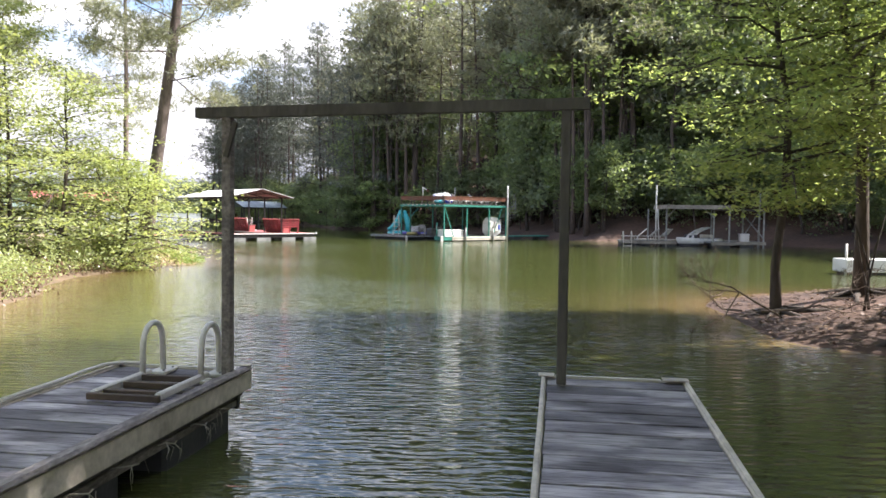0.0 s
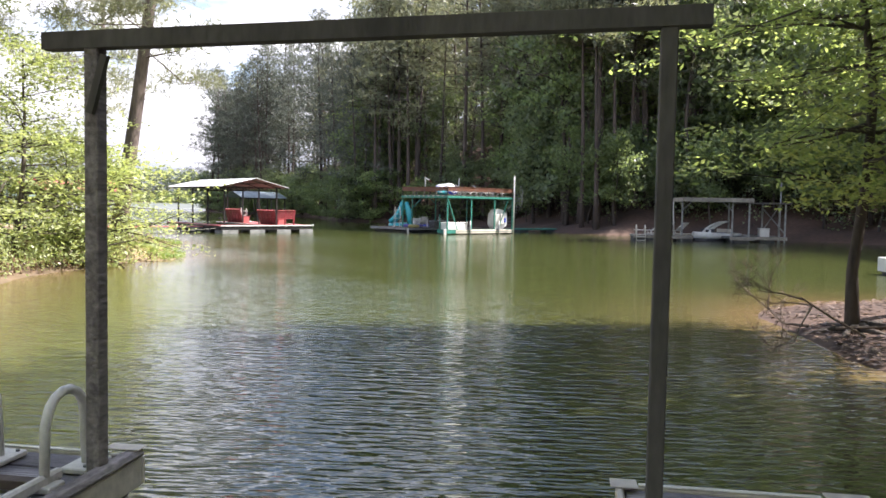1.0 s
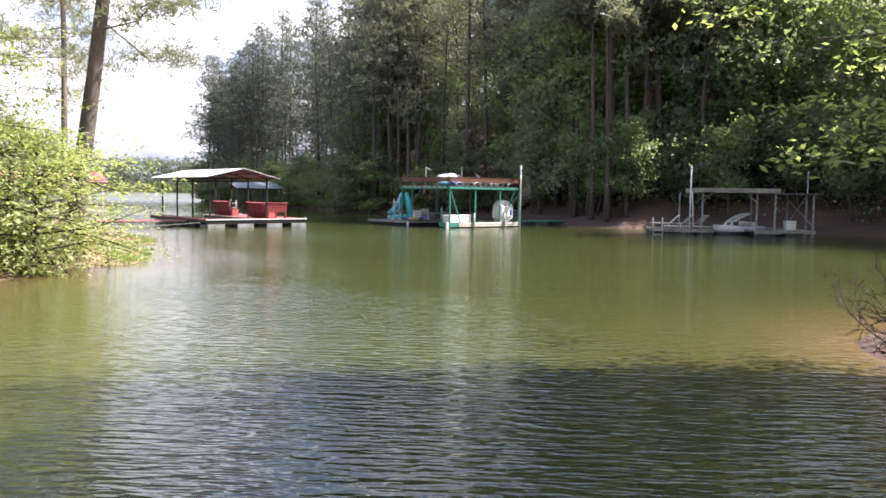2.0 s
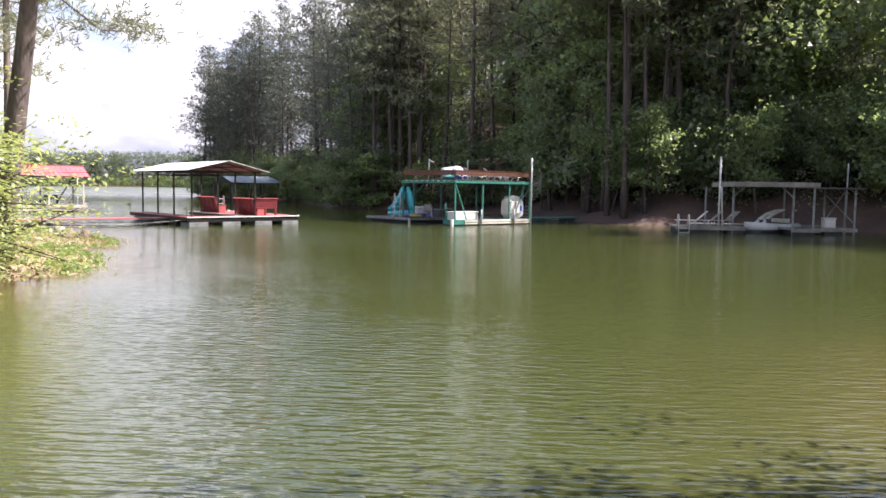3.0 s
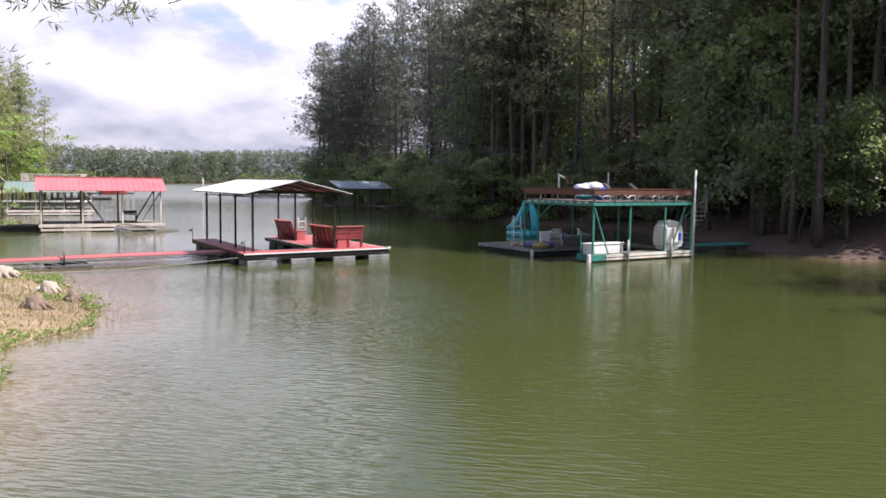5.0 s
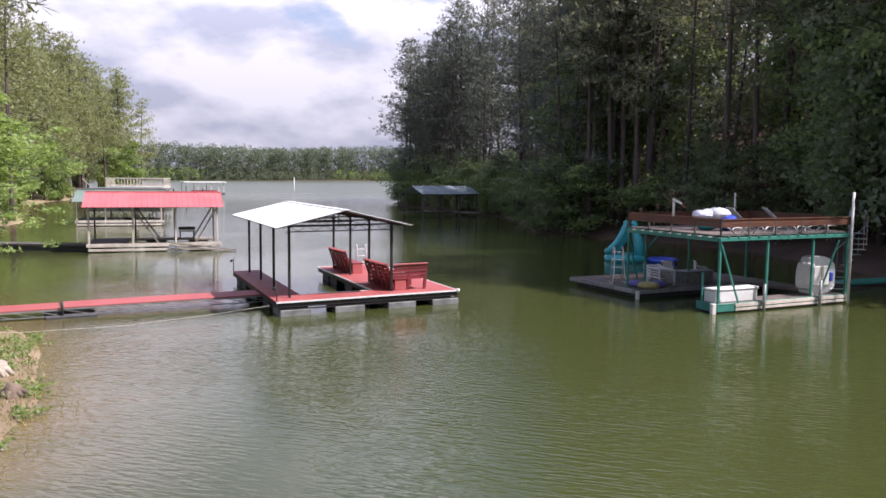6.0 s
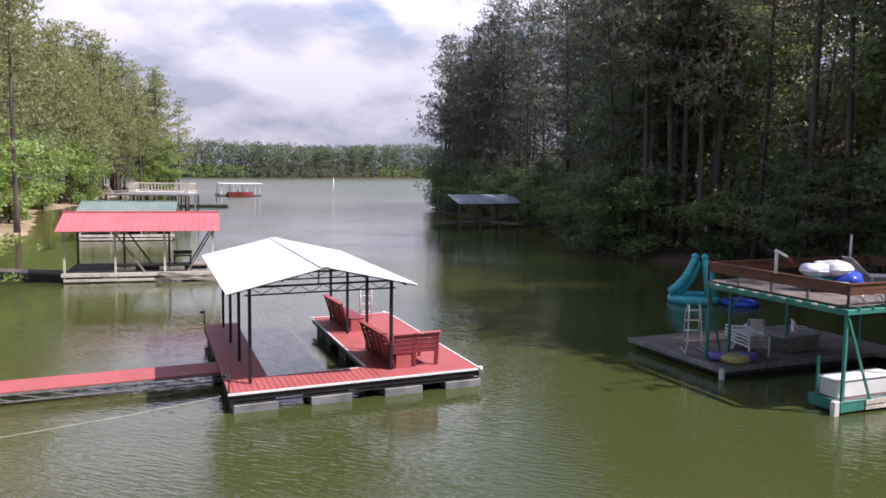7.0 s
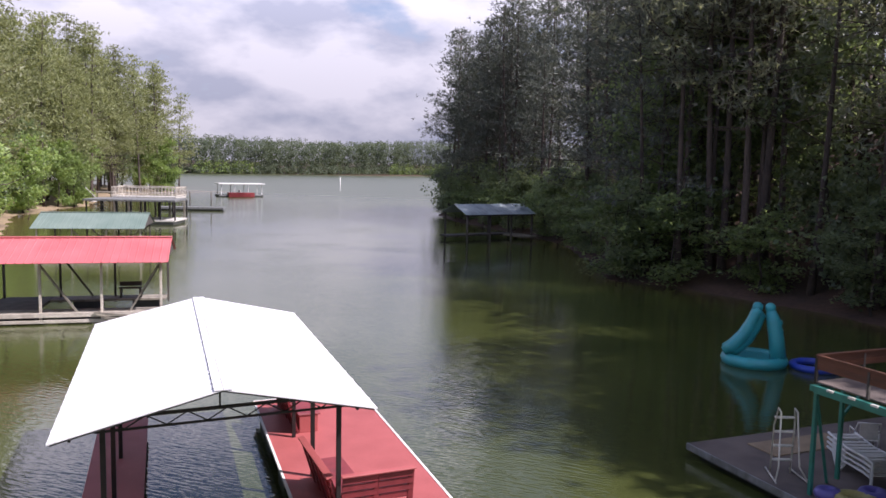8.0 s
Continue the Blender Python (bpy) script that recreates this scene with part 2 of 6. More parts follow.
M_STONE = material("pale_stone", (0.5, 0.44, 0.36), (0.33, 0.28, 0.22), 0.9, 0, 3, 20, 0.5, 0.25)
L_SPRING = leaf_material("spring_leaves", (0.22, 0.27, 0.11), (0.36, 0.40, 0.20), 0.48, 0.95)
L_FRESH = leaf_material("fresh_leaves", (0.15, 0.21, 0.07), (0.27, 0.35, 0.11), 0.55)
L_BROAD = leaf_material("broad_leaves", (0.145, 0.20, 0.11), (0.25, 0.32, 0.165), 0.68, 0.85)
L_DARK = leaf_material("understory_leaves", (0.14, 0.185, 0.125), (0.23, 0.28, 0.175), 0.66, 0.85)
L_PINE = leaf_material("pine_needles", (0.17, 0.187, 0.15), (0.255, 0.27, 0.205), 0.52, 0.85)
# darker copy of the pine needles: the point's shade is put into the colour
L_SHADED = leaf_material("dark_needles", (0.095, 0.112, 0.095), (0.15, 0.165, 0.135), 0.2, 0.7, 0.5)
L_LAYER = leaf_material("layered_leaves", (0.22, 0.30, 0.12), (0.38, 0.44, 0.19), 0.7)
L_YOUNG = leaf_material("young_leaves", (0.17, 0.25, 0.085), (0.29, 0.38, 0.135), 0.5, 0.85, 0.3)
# greyed green: the haze over the lake is put into this leaf colour
L_FAR = leaf_material("far_leaves", (0.10, 0.13, 0.095), (0.145, 0.172, 0.118), 0.4, 0.8, 0.1)
# paler, warmer copy of the pine needles: sunlight is put into the colour
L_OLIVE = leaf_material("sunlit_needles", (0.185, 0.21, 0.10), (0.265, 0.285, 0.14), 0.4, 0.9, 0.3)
L_GRASS = leaf_material("grass_blades", (0.16, 0.17, 0.05), (0.34, 0.29, 0.13), 0.3)
L_REED = leaf_material("dry_leaves", (0.09, 0.055, 0.034), (0.19, 0.115, 0.068), 0.1)


def ground_material():
    m = material("earth", (0.115, 0.066, 0.046), (0.062, 0.039, 0.03), 0.95, 0, 0.35, 4.0, 0.6, 0, (1, 1, 1), 0.5)
    n, k = m.node_tree.nodes, m.node_tree.links
    b = n["Principled BSDF"]
    old = b.inputs["Base Color"].links[0].from_socket
    att, mix, gr = n.new("ShaderNodeAttribute"), n.new("ShaderNodeMix"), n.new("ShaderNodeValToRGB")
    att.attribute_name = "grass"
    mix.data_type = "RGBA"
    no, tc = n.new("ShaderNodeTexNoise"), n.new("ShaderNodeTexCoord")
    no.inputs["Scale"].default_value, no.inputs["Detail"].default_value = 1.3, 8.0
    k.new(tc.outputs["Object"], no.inputs["Vector"])
    gr.color_ramp.elements[0].position, gr.color_ramp.elements[1].position = 0.35, 0.65
    gr.color_ramp.elements[0].color, gr.color_ramp.elements[1].color = (0.42, 0.31, 0.20, 1), (0.27, 0.225, 0.115, 1)
    k.new(no.outputs["Fac"], gr.inputs[0])
    k.new(att.outputs["Fac"], mix.inputs["Factor"])
    k.new(old, mix.inputs["A"])
    k.new(gr.outputs[0], mix.inputs["B"])
    k.new(mix.outputs["Result"], b.inputs["Base Color"])
    return m


def water_material():
    m = bpy.data.materials.new("lake_water")
    m.use_nodes = True
    n, k = m.node_tree.nodes, m.node_tree.links
    b = n["Principled BSDF"]
    tc = n.new("ShaderNodeTexCoord")
    att, mix = n.new("ShaderNodeAttribute"), n.new("ShaderNodeMix")
    att.attribute_name = "shallow"
    mix.data_type = "RGBA"
    big, ramp = n.new("ShaderNodeTexNoise"), n.new("ShaderNodeValToRGB")
    big.inputs["Scale"].default_value = 0.06
    ramp.color_ramp.elements[0].color, ramp.color_ramp.elements[1].color = (0.044, 0.0535, 0.0145, 1), (0.052, 0.0625, 0.019, 1)
    k.new(tc.outputs["Object"], big.inputs["Vector"])
    k.new(big.outputs["Fac"], ramp.inputs[0])
    k.new(att.outputs["Fac"], mix.inputs["Factor"])
    k.new(ramp.outputs[0], mix.inputs["A"])
    mix.inputs["B"].default_value = (0.19, 0.125, 0.06, 1)
    k.new(mix.outputs["Result"], b.inputs["Base Color"])
    rough = n.new("ShaderNodeMapRange")
    rough.interpolation_type = "SMOOTHSTEP"
    for key, val in (("From Min", 85.0), ("From Max", 230.0), ("To Min", 0.045), ("To Max", 0.30)):
        rough.inputs[key].default_value = val
    b.inputs["IOR"].default_value = 1.58
    # ripples: fine wind waves, long crests across the cove, and calmer patches
    heights = None
    for s, st, w in ((5.6, (0.45, 1.7, 1), 1.2), (13.0, (0.6, 1.5, 1), 0.28), (0.5, (1, 1, 1), 1.1)):
        mp, no, mu = n.new("ShaderNodeMapping"), n.new("ShaderNodeTexNoise"), n.new("ShaderNodeMath")
        mp.inputs["Scale"].default_value = st
        mp.inputs["Rotation"].default_value = (0, 0, 0.12)
        no.inputs["Scale"].default_value, no.inputs["Detail"].default_value = s, 1.0
        mu.operation, mu.inputs[1].default_value = "MULTIPLY", w
        k.new(tc.outputs["Object"], mp.inputs["Vector"])
        k.new(mp.outputs[0], no.inputs["Vector"])
        k.new(no.outputs["Fac"], mu.inputs[0])
        if heights is None:
            heights = mu.outputs[0]
        else:
            ad = n.new("ShaderNodeMath")
            k.new(heights, ad.inputs[0])
            k.new(mu.outputs[0], ad.inputs[1])
            heights = ad.outputs[0]
    bp = n.new("ShaderNodeBump")
    bp.inputs["Strength"].default_value, bp.inputs["Distance"].default_value = 1.0, 0.027
    sep, calm = n.new("ShaderNodeSeparateXYZ"), n.new("ShaderNodeTexNoise")
    k.new(tc.outputs["Object"], sep.inputs[0])
    k.new(sep.outputs["Y"], rough.inputs["Value"])
    # the finest chop, too small to see, dulls the water off the docks
    chop = None
    for start, end, lo, hi in ((12.0, 24.0, 0.0, 0.065), (46.0, 60.0, 1.0, 0.0)):
        mr = n.new("ShaderNodeMapRange")
        for key, val in (("From Min", start), ("From Max", end), ("To Min", lo), ("To Max", hi)):
            mr.inputs[key].default_value = val
        k.new(sep.outputs["Y"], mr.inputs["Value"])
        mu = n.new("ShaderNodeMath")
        mu.operation = "ADD" if chop is None else "MULTIPLY"
        k.new(mr.outputs[0], mu.inputs[1])
        if chop is None:
            mu.inputs[0].default_value = 0.0
        else:
            k.new(chop, mu.inputs[0])
        chop = mu.outputs[0]
    dull = n.new("ShaderNodeMath")
    k.new(chop, dull.inputs[0])
    k.new(rough.outputs[0], dull.inputs[1])
    k.new(dull.outputs[0], b.inputs["Roughness"])
    # wind reaches the head of the cove; the middle and the open lake lie calmer, with slicks between
    strength = None
    calm.inputs["Scale"].default_value, calm.inputs["Detail"].default_value = 0.085, 2.0
    k.new(tc.outputs["Object"], calm.inputs["Vector"])
    for sock, start, end, lo, hi in ((sep.outputs["Y"], 12.0, 30.0, 1.0, 0.62), (sep.outputs["Y"], 46.0, 60.0, 1.0, 0.5), (sep.outputs["Y"], 50.0, 130.0, 1.0, 0.35), (calm.outputs["Fac"], 0.42, 0.6, 0.6, 1.25)):
        mr = n.new("ShaderNodeMapRange")
        mr.interpolation_type = "SMOOTHSTEP"
        for key, val in (("From Min", start), ("From Max", end), ("To Min", lo), ("To Max", hi)):
            mr.inputs[key].default_value = val
        k.new(sock, mr.inputs["Value"])
        if strength is None:
            strength = mr.outputs[0]
        else:
            mu = n.new("ShaderNodeMath")
            mu.operation = "MULTIPLY"
            k.new(strength, mu.inputs[0])
            k.new(mr.outputs[0], mu.inputs[1])
            strength = mu.outputs[0]
    k.new(strength, bp.inputs["Strength"])
    k.new(heights, bp.inputs["Height"])
    k.new(bp.outputs[0], b.inputs["Normal"])
    return m


M_GROUND, M_WATER = ground_material(), water_material()


# ---- mesh helpers ----
def box(bm, x0, x1, y0, y1, z0, z1, bevel=0.0):
    v = [bm.verts.new((x, y, z)) for z in (z0, z1) for y in (y0, y1) for x in (x0, x1)]
    fs = [bm.faces.new([v[i] for i in f]) for f in ((0, 2, 3, 1), (4, 5, 7, 6), (0, 1, 5, 4), (2, 6, 7, 3), (0, 4, 6, 2), (1, 3, 7, 5))]
    if bevel:
        es = list({e for f in fs for e in f.edges})
        bmesh.ops.bevel(bm, geom=es, offset=bevel, segments=1, affect="EDGES")
    return bm


def tube(bm, pts, radii, sides=7):
    """A round bar through the points, with a radius at each, closed at both ends."""
    pts = [Vector(p) for p in pts]
    if not hasattr(radii, "__len__"):
        radii = [radii] * len(pts)
    rings = []
    side = None
    for i, p in enumerate(pts):
        d = (pts[min(i + 1, len(pts) - 1)] - pts[max(i - 1, 0)]).normalized()
        ref = side if side is not None else (Vector((1, 0, 0)) if abs(d.x) < 0.9 else Vector((0, 1, 0)))
        a = (ref - d * ref.dot(d)).normalized()
        side, b = a, d.cross(a)
        rings.append([bm.verts.new(p + radii[i] * (math.cos(q) * a + math.sin(q) * b)) for q in (2 * math.pi * j / sides for j in range(sides))])
    for r, s in zip(rings, rings[1:]):
        for j in range(sides):
            bm.faces.new((r[j], r[(j + 1) % sides], s[(j + 1) % sides], s[j])).smooth = sides > 5
    bm.faces.new(rings[0][::-1])
    bm.faces.new(rings[-1])
    return bm


def beam(bm, a, b, w, h):
    """A square timber or steel bar from a to b, w wide and h high."""
    a, b = Vector(a), Vector(b)
    d = (b - a).normalized()
    s = d.cross(Vector((0, 0, 1)))
    s = s.normalized() if s.length > 1e-4 else Vector((1, 0, 0))
    u = s.cross(d).normalized()
    q = [(-1, -1), (1, -1), (1, 1), (-1, 1)]
    r = [[bm.verts.new(p + s * (i * w / 2) + u * (j * h / 2)) for i, j in q] for p in (a, b)]
    for i in range(4):
        bm.faces.new((r[0][i], r[0][(i + 1) % 4], r[1][(i + 1) % 4], r[1][i]))
    bm.faces.new(r[0][::-1])
    bm.faces.new(r[1])
    return bm


def part(name, bm, mat, parent=None, label="", at=(0, 0, 0)):
    """One mesh object from a bmesh, under a thing or a part."""
    me = bpy.data.meshes.new(name)
    bmesh.ops.recalc_face_normals(bm, faces=bm.faces)
    bm.to_mesh(me)
    bm.free()
    me.materials.append(mat)
    ob = new(name, me)
    ob.location = at
    ob.parent = parent
    if label:
        ob["label"] = label
    return ob


def again(ob, at, parent=None, rz=None):
    """One more piece on the same mesh."""
    o = new(ob.name.split(".")[0], ob.data)
    o.location = at
    if rz is not None:
        o.rotation_euler = (0, 0, rz)
    o.parent = parent or ob.parent
    return o


def cloud(name, verts, quads, mat, parent=None, label=""):
    """One mesh object from arrays of corners and faces."""
    me = bpy.data.meshes.new(name)
    me.from_pydata(np.asarray(verts).tolist(), [], np.asarray(quads).tolist())
    me.materials.append(mat)
    ob = new(name, me)
    ob.parent = parent
    if label:
        ob["label"] = label
    return ob


def thing(name, at, rz, label, category, group="", kind=""):
    e = new(name)
    e.location, e.rotation_euler = at, (0, 0, radians(rz))
    return tagged(e, label, category, group, kind)


def B():
    return bmesh.new()


# ---- lie of the land ----
WEST = [(-1500, 420), (-400, 300), (-260, 262), (-180, 215), (-138, 200), (-124, 180), (-117, 154), (-99, 135), (-92, 121), (-86, 110), (-78, 103),
        (-66, 92), (-58, 84), (-54, 76), (-48, 66), (-40, 57), (-30, 50.5), (-22, 47), (-18.5, 45.6), (-16.4, 44.2), (-14.4, 42.0), (-13.1, 40.3), (-12.2, 39.0), (-11.1, 37.7), (-11.7, 36.4), (-11.6, 35.0),
        (-9.9, 33.0), (-8.7, 31.2), (-8.4, 29), (-9.4, 25), (-9.4, 21.4), (-8.2, 18.5), (-7.5, 15.6), (-7, 9), (-5.5, 2), (-3, -1.5)]
EAST = [(3, -2), (7, 1), (9.5, 7), (8, 11.5), (6.5, 13), (6.5, 16), (7.1, 18.8), (8.6, 20.3), (12, 20.8), (20, 23), (30, 28), (36, 37), (32, 47),
        (26, 56), (18, 61.5), (12, 62), (9, 66), (7.5, 72), (3, 82), (-2, 87), (-8, 91), (-13.5, 93.5), (-16.5, 103), (-21, 115), (-30, 126),
        (-42, 140), (-49, 152), (-51, 164), (-45, 178), (-20, 200), (40, 240), (200, 330), (1500, 600)]
HOME = WEST + EAST + [(1500, -1500), (-1500, -1500)]
FAR = [(-1500, 560), (-700, 480), (-420, 445), (-340, 455), (-300, 540), (-270, 640), (-150, 760), (100, 820), (600, 800), (1500, 700), (1500, 2500), (-1500, 2500)]


def inside(x, y, poly):
    r = np.zeros(x.shape, bool)
    for (x0, y0), (x1, y1) in zip(poly, poly[1:] + poly[:1]):
        r ^= ((y0 > y) != (y1 > y)) & (x < (x1 - x0) * (y - y0) / ((y1 - y0) or 1e-9) + x0)
    return r


def reach(x, y, line):
    best = np.full(x.shape, 1e9)
    for (x0, y0), (x1, y1) in zip(line, line[1:]):
        dx, dy = x1 - x0, y1 - y0
        s = np.clip(((x - x0) * dx + (y - y0) * dy) / (dx * dx + dy * dy), 0, 1)
        best = np.minimum(best, np.hypot(x - x0 - s * dx, y - y0 - s * dy))
    return best


def smooth(a, b, v):
    s = np.clip((v - a) / float(b - a), 0, 1)
    return s * s * (3 - 2 * s)


def shore(x, y):
    """How far a place lies inside the land; below zero in the lake."""
    x, y = np.asarray(x, float), np.asarray(y, float)
    wob = 0.5 * np.sin(x * 0.9 + 1.3 * np.sin(y * 0.7)) + 0.4 * np.sin(y * 1.7 + x * 0.4)
    near = reach(x, y, WEST + EAST)
    d1 = np.where(inside(x, y, HOME), near, -near)
    f = reach(x, y, FAR)
    d2 = np.where(inside(x, y, FAR), f, -f)
    return np.maximum(d1, d2) + 0.28 * wob


def height(x, y):
    x, y = np.asarray(x, float), np.asarray(y, float)
    d = shore(x, y)
    east = smooth(-6, 6, reach(x, y, WEST) - reach(x, y, EAST))
    hill = east * smooth(30, 62, y)
    far = smooth(380, 430, y)
    slope = 0.10 + 0.12 * hill + 0.05 * east
    top = 2.5 + 4 * hill + 8 * far
    land = top * (1 - np.exp(-np.maximum(d, 0) * slope / top))
    land += hill * (1 - far) * 24 * smooth(2, 52, d) * (1 - 0.45 * smooth(105, 165, y))
    land += (0.10 * np.sin(x * 0.8 + y * 0.31) + 0.08 * np.sin(y * 1.3 - x * 0.5) + 0.03 * np.sin(x * 4.1 + 2 * np.sin(y * 2.7))) * smooth(0.2, 4, d)
    bed = np.maximum(-2.5, np.minimum(d, 0) * 0.16)
    return np.where(d > 0, land + 0.02, bed)


def spaced(a, b, step, far, n):
    """Even steps from a to b, then growing ones out to far on both sides."""
    mid = np.arange(a, b + step / 2, step)
    grow = np.cumsum(step * 1.22 ** np.arange(1, n + 1))
    grow = grow * (far / grow[-1])
    return np.concatenate([(a - grow)[::-1], mid, mid[-1] + grow])


def sheet(name, xs, ys, zfun, mat, attr, afun):
    gx, gy = np.meshgrid(xs, ys)
    z = zfun(gx, gy)
    nx, ny = len(xs), len(ys)
    i = np.arange(nx * ny).reshape(ny, nx)
    quads = np.stack([i[:-1, :-1], i[:-1, 1:], i[1:, 1:], i[1:, :-1]], -1).reshape(-1, 4)
    ob = cloud(name, np.stack([gx, gy, z], -1).reshape(-1, 3), quads, mat)
    a = ob.data.attributes.new(attr, "FLOAT", "POINT")
    a.data.foreach_set("value", afun(gx, gy).astype(np.float32).ravel())
    ob.data.polygons.foreach_set("use_smooth", np.ones(len(quads), bool))
    return ob


def grassy(x, y):
    west = smooth(-2, 2, reach(x, y, EAST) - reach(x, y, WEST))
    return smooth(300, 250, y) * west * (0.7 + 0.3 * np.sin(x * 0.35) * np.sin(y * 0.27)) * smooth(26, 30, y) + west * 0.25 * smooth(40, 30, y) * (y < 41)


GX, GY = spaced(-70, 42, 1.0, 1450, 24), spaced(-12, 130, 1.0, 1450, 24)
GX, GY = np.unique(np.concatenate([GX, np.arange(-19.8, -6, 0.35)])), np.unique(np.concatenate([GY, np.arange(27.2, 46, 0.35)]))
tagged(sheet("ground", GX, GY, height, M_GROUND, "grass", grassy), "leaf-strewn brown earth and dry grass sloping to the lake", "ground", kind="structure")
tagged(sheet("water", spaced(-70, 40, 1.6, 1450, 24), spaced(-12, 130, 1.6, 1450, 24), lambda x, y: 0 * x, M_WATER, "shallow",
             lambda x, y: 0.85 * np.exp(np.minimum(shore(x, y), 0) / 1.4)), "murky green lake water with small wind ripples", "water", kind="structure")


def rest(x, y):
    return float(height(np.array([x]), np.array([y]))[0])


# ---- near slip: two weathered docks and a timber goalpost ----
def plank_row(parent, x0, x1, y0, y1, z, step, along, mat, gap=0.02, thick=0.035):
    """Single boards laid side by side over a deck; along: the axis on which they follow one another."""
    n = max(1, round(((y1 - y0) if along == "y" else (x1 - x0)) / step))
    w = ((y1 - y0) if along == "y" else (x1 - x0)) / n
    kinds = []
    for i in range(3):
        bm = B()
        a, b = (x1 - x0) / 2, (w - gap) / 2
        if along == "x":
            a, b = (w - gap) / 2, (y1 - y0) / 2
        box(bm, -a + 0.004 * i, a - 0.003 * i, -b, b, -thick, 0, 0.004)
        kinds.append(part("plank", bm, mat, parent))
        kinds[-1].location = (1e3, 0, 0)
    for i in range(n):
        c = ((x0 + x1) / 2, y0 + (i + 0.5) * w, z + random.uniform(-0.006, 0.004)) if along == "y" else (x0 + (i + 0.5) * w, (y0 + y1) / 2, z + random.uniform(-0.006, 0.004))
        if i < 3:
            kinds[i].location = c
        else:
            again(kinds[i % 3], c, parent)
    for k in kinds[n:]:
        bpy.data.objects.remove(k)


def weathered_dock(at, rz, width, length, mirror):
    d = thing("dock", at, rz, "weathered grey plank dock on black floats with pale edge boards", "dock", "docks of the near slip")
    part("frame", box(B(), 0.05, width - 0.05, -length, -0.06, -0.2, -0.04), M_DARKWOOD, d)
    for i, x in enumerate((0.0, width - 0.035)):
        board = part("edge_board", box(B(), x, x + 0.035, -length, 0, -0.155, 0.008, 0.006), M_PALE, d, "pale bleached edge board")
        if mirror and i:
            part("edge_rail", box(B(), x - 0.055, x + 0.05, -length, 0.02, 0.010, 0.058, 0.02), M_CAP, board, "worn grey rail with rounded edges")
        else:
            part("edge_strip", box(B(), x + (0.008 if i else -0.004), x + (0.039 if i else 0.027), -length, 0.02, 0.010, 0.026, 0.005), M_PALE, board)
    part("end_board", box(B(), 0.0, width, 0.002, 0.037, -0.155, 0.01, 0.006), M_PALE, d)
    part("corner_cap", box(B(), -0.03, 0.10, -0.07, 0.04, 0.028, 0.036, 0.003), M_PALE, d)
    part("corner_cap", box(B(), width - 0.2, width + 0.01, -0.06, 0.04, 0.062 if mirror else 0.028, 0.07 if mirror else 0.036, 0.003), M_PALE, d)
    part("end_strip", box(B(), 0.11, width - 0.21, 0.004, 0.034, 0.012, 0.022, 0.002), M_ALU, d)
    for x in (0.04, width - 0.1):
        part("stringer", box(B(), x, x + 0.05, -length, -0.15, -0.275, -0.215, 0.006), M_CAP, d)
        part("bracket", box(B(), x - 0.01, x + 0.06, -0.2, -0.14, -0.3, -0.16, 0.004), M_BLACK, d)
    y = -0.32
    while y - 1.2 > -length:
        part("float", box(B(), 0.06, width - 0.06, y - 1.15, y, -0.66, -0.225, 0.03), M_FLOAT, d)
        y -= 1.75
    plank_row(d, 0.04, width - 0.04, -length, -0.005, 0.0, 0.235, "y", M_PLANK)
    return d


DOCK_Z = 0.58
dock_r = weathered_dock((2.06, 7.21, DOCK_Z), -7.0, 1.17, 7.6, False)
dock_r.rotation_euler.x = radians(2.0)
dock_l = weathered_dock((-1.855, 7.965, DOCK_Z - 0.12), -7.0, 1.315, 8.0, True)

gate = thing("timber_gate_frame", (2.17, 6.98, DOCK_Z), 169.2, "dark weathered timber goalpost frame spanning the two docks", "frame")
part("post", box(B(), -0.057, 0.019, -0.038, 0.038, 0.0, 2.19, 0.006), M_DARKWOOD, gate)
# left post takes the paler wood: its sunlit look is put into the colour
part("post", box(B(), 2.855, 2.94, -0.04, 0.04, -0.115, 2.165, 0.006), M_CAP, gate, "grey post in paler wood for the sun on it")
part("beam", beam(B(), (-0.2, 0.0, 2.235), (3.19, 0.0, 2.205), 0.09, 0.09), M_DARKWOOD, gate)
part("brace", beam(B(), (2.80, 0.055, 2.12), (2.89, 0.055, 1.82), 0.03, 0.04), M_DARKWOOD, gate)

ladder = thing("swim_ladder", (-1.34, 7.43, DOCK_Z - 0.113), -7.0, "folded cream-coloured swim ladder lying on the weathered dock", "ladder")
ladder.scale = (1.06, 1.06, 1.06)
for x in (0.0, 0.5):
    part("rail", box(B(), x - 0.022, x + 0.022, -0.8, 0.02, 0.015, 0.075, 0.012), M_CREAM, ladder)
    hoop = [(x, -0.1, 0), (x, -0.09, 0.30)] + [(x, 0.07 - 0.15 * math.cos(a), 0.31 + 0.14 * math.sin(a)) for a in (0.2, 0.6, 1.0, 1.4, 1.8, 2.2, 2.6, 2.9)] + [(x, 0.225, 0.27), (x, 0.24, 0.0)]
    part("handrail", tube(B(), hoop, 0.024, 10), M_CREAM, ladder, "bent cream tube handrail")
    part("foot_plate", box(B(), x - 0.075, x + 0.075, 0.12, 0.36, 0.0, 0.03, 0.006), M_CREAM, ladder)
    part("foot_plate", box(B(), x - 0.065, x + 0.065, -0.16, -0.03, 0.0, 0.03, 0.006), M_CREAM, ladder)
    for y in (0.16, 0.32):
        part("bolt", tube(B(), [(x + 0.045, y, 0.03), (x + 0.045, y, 0.042)], 0.012, 6), M_STEEL, ladder)
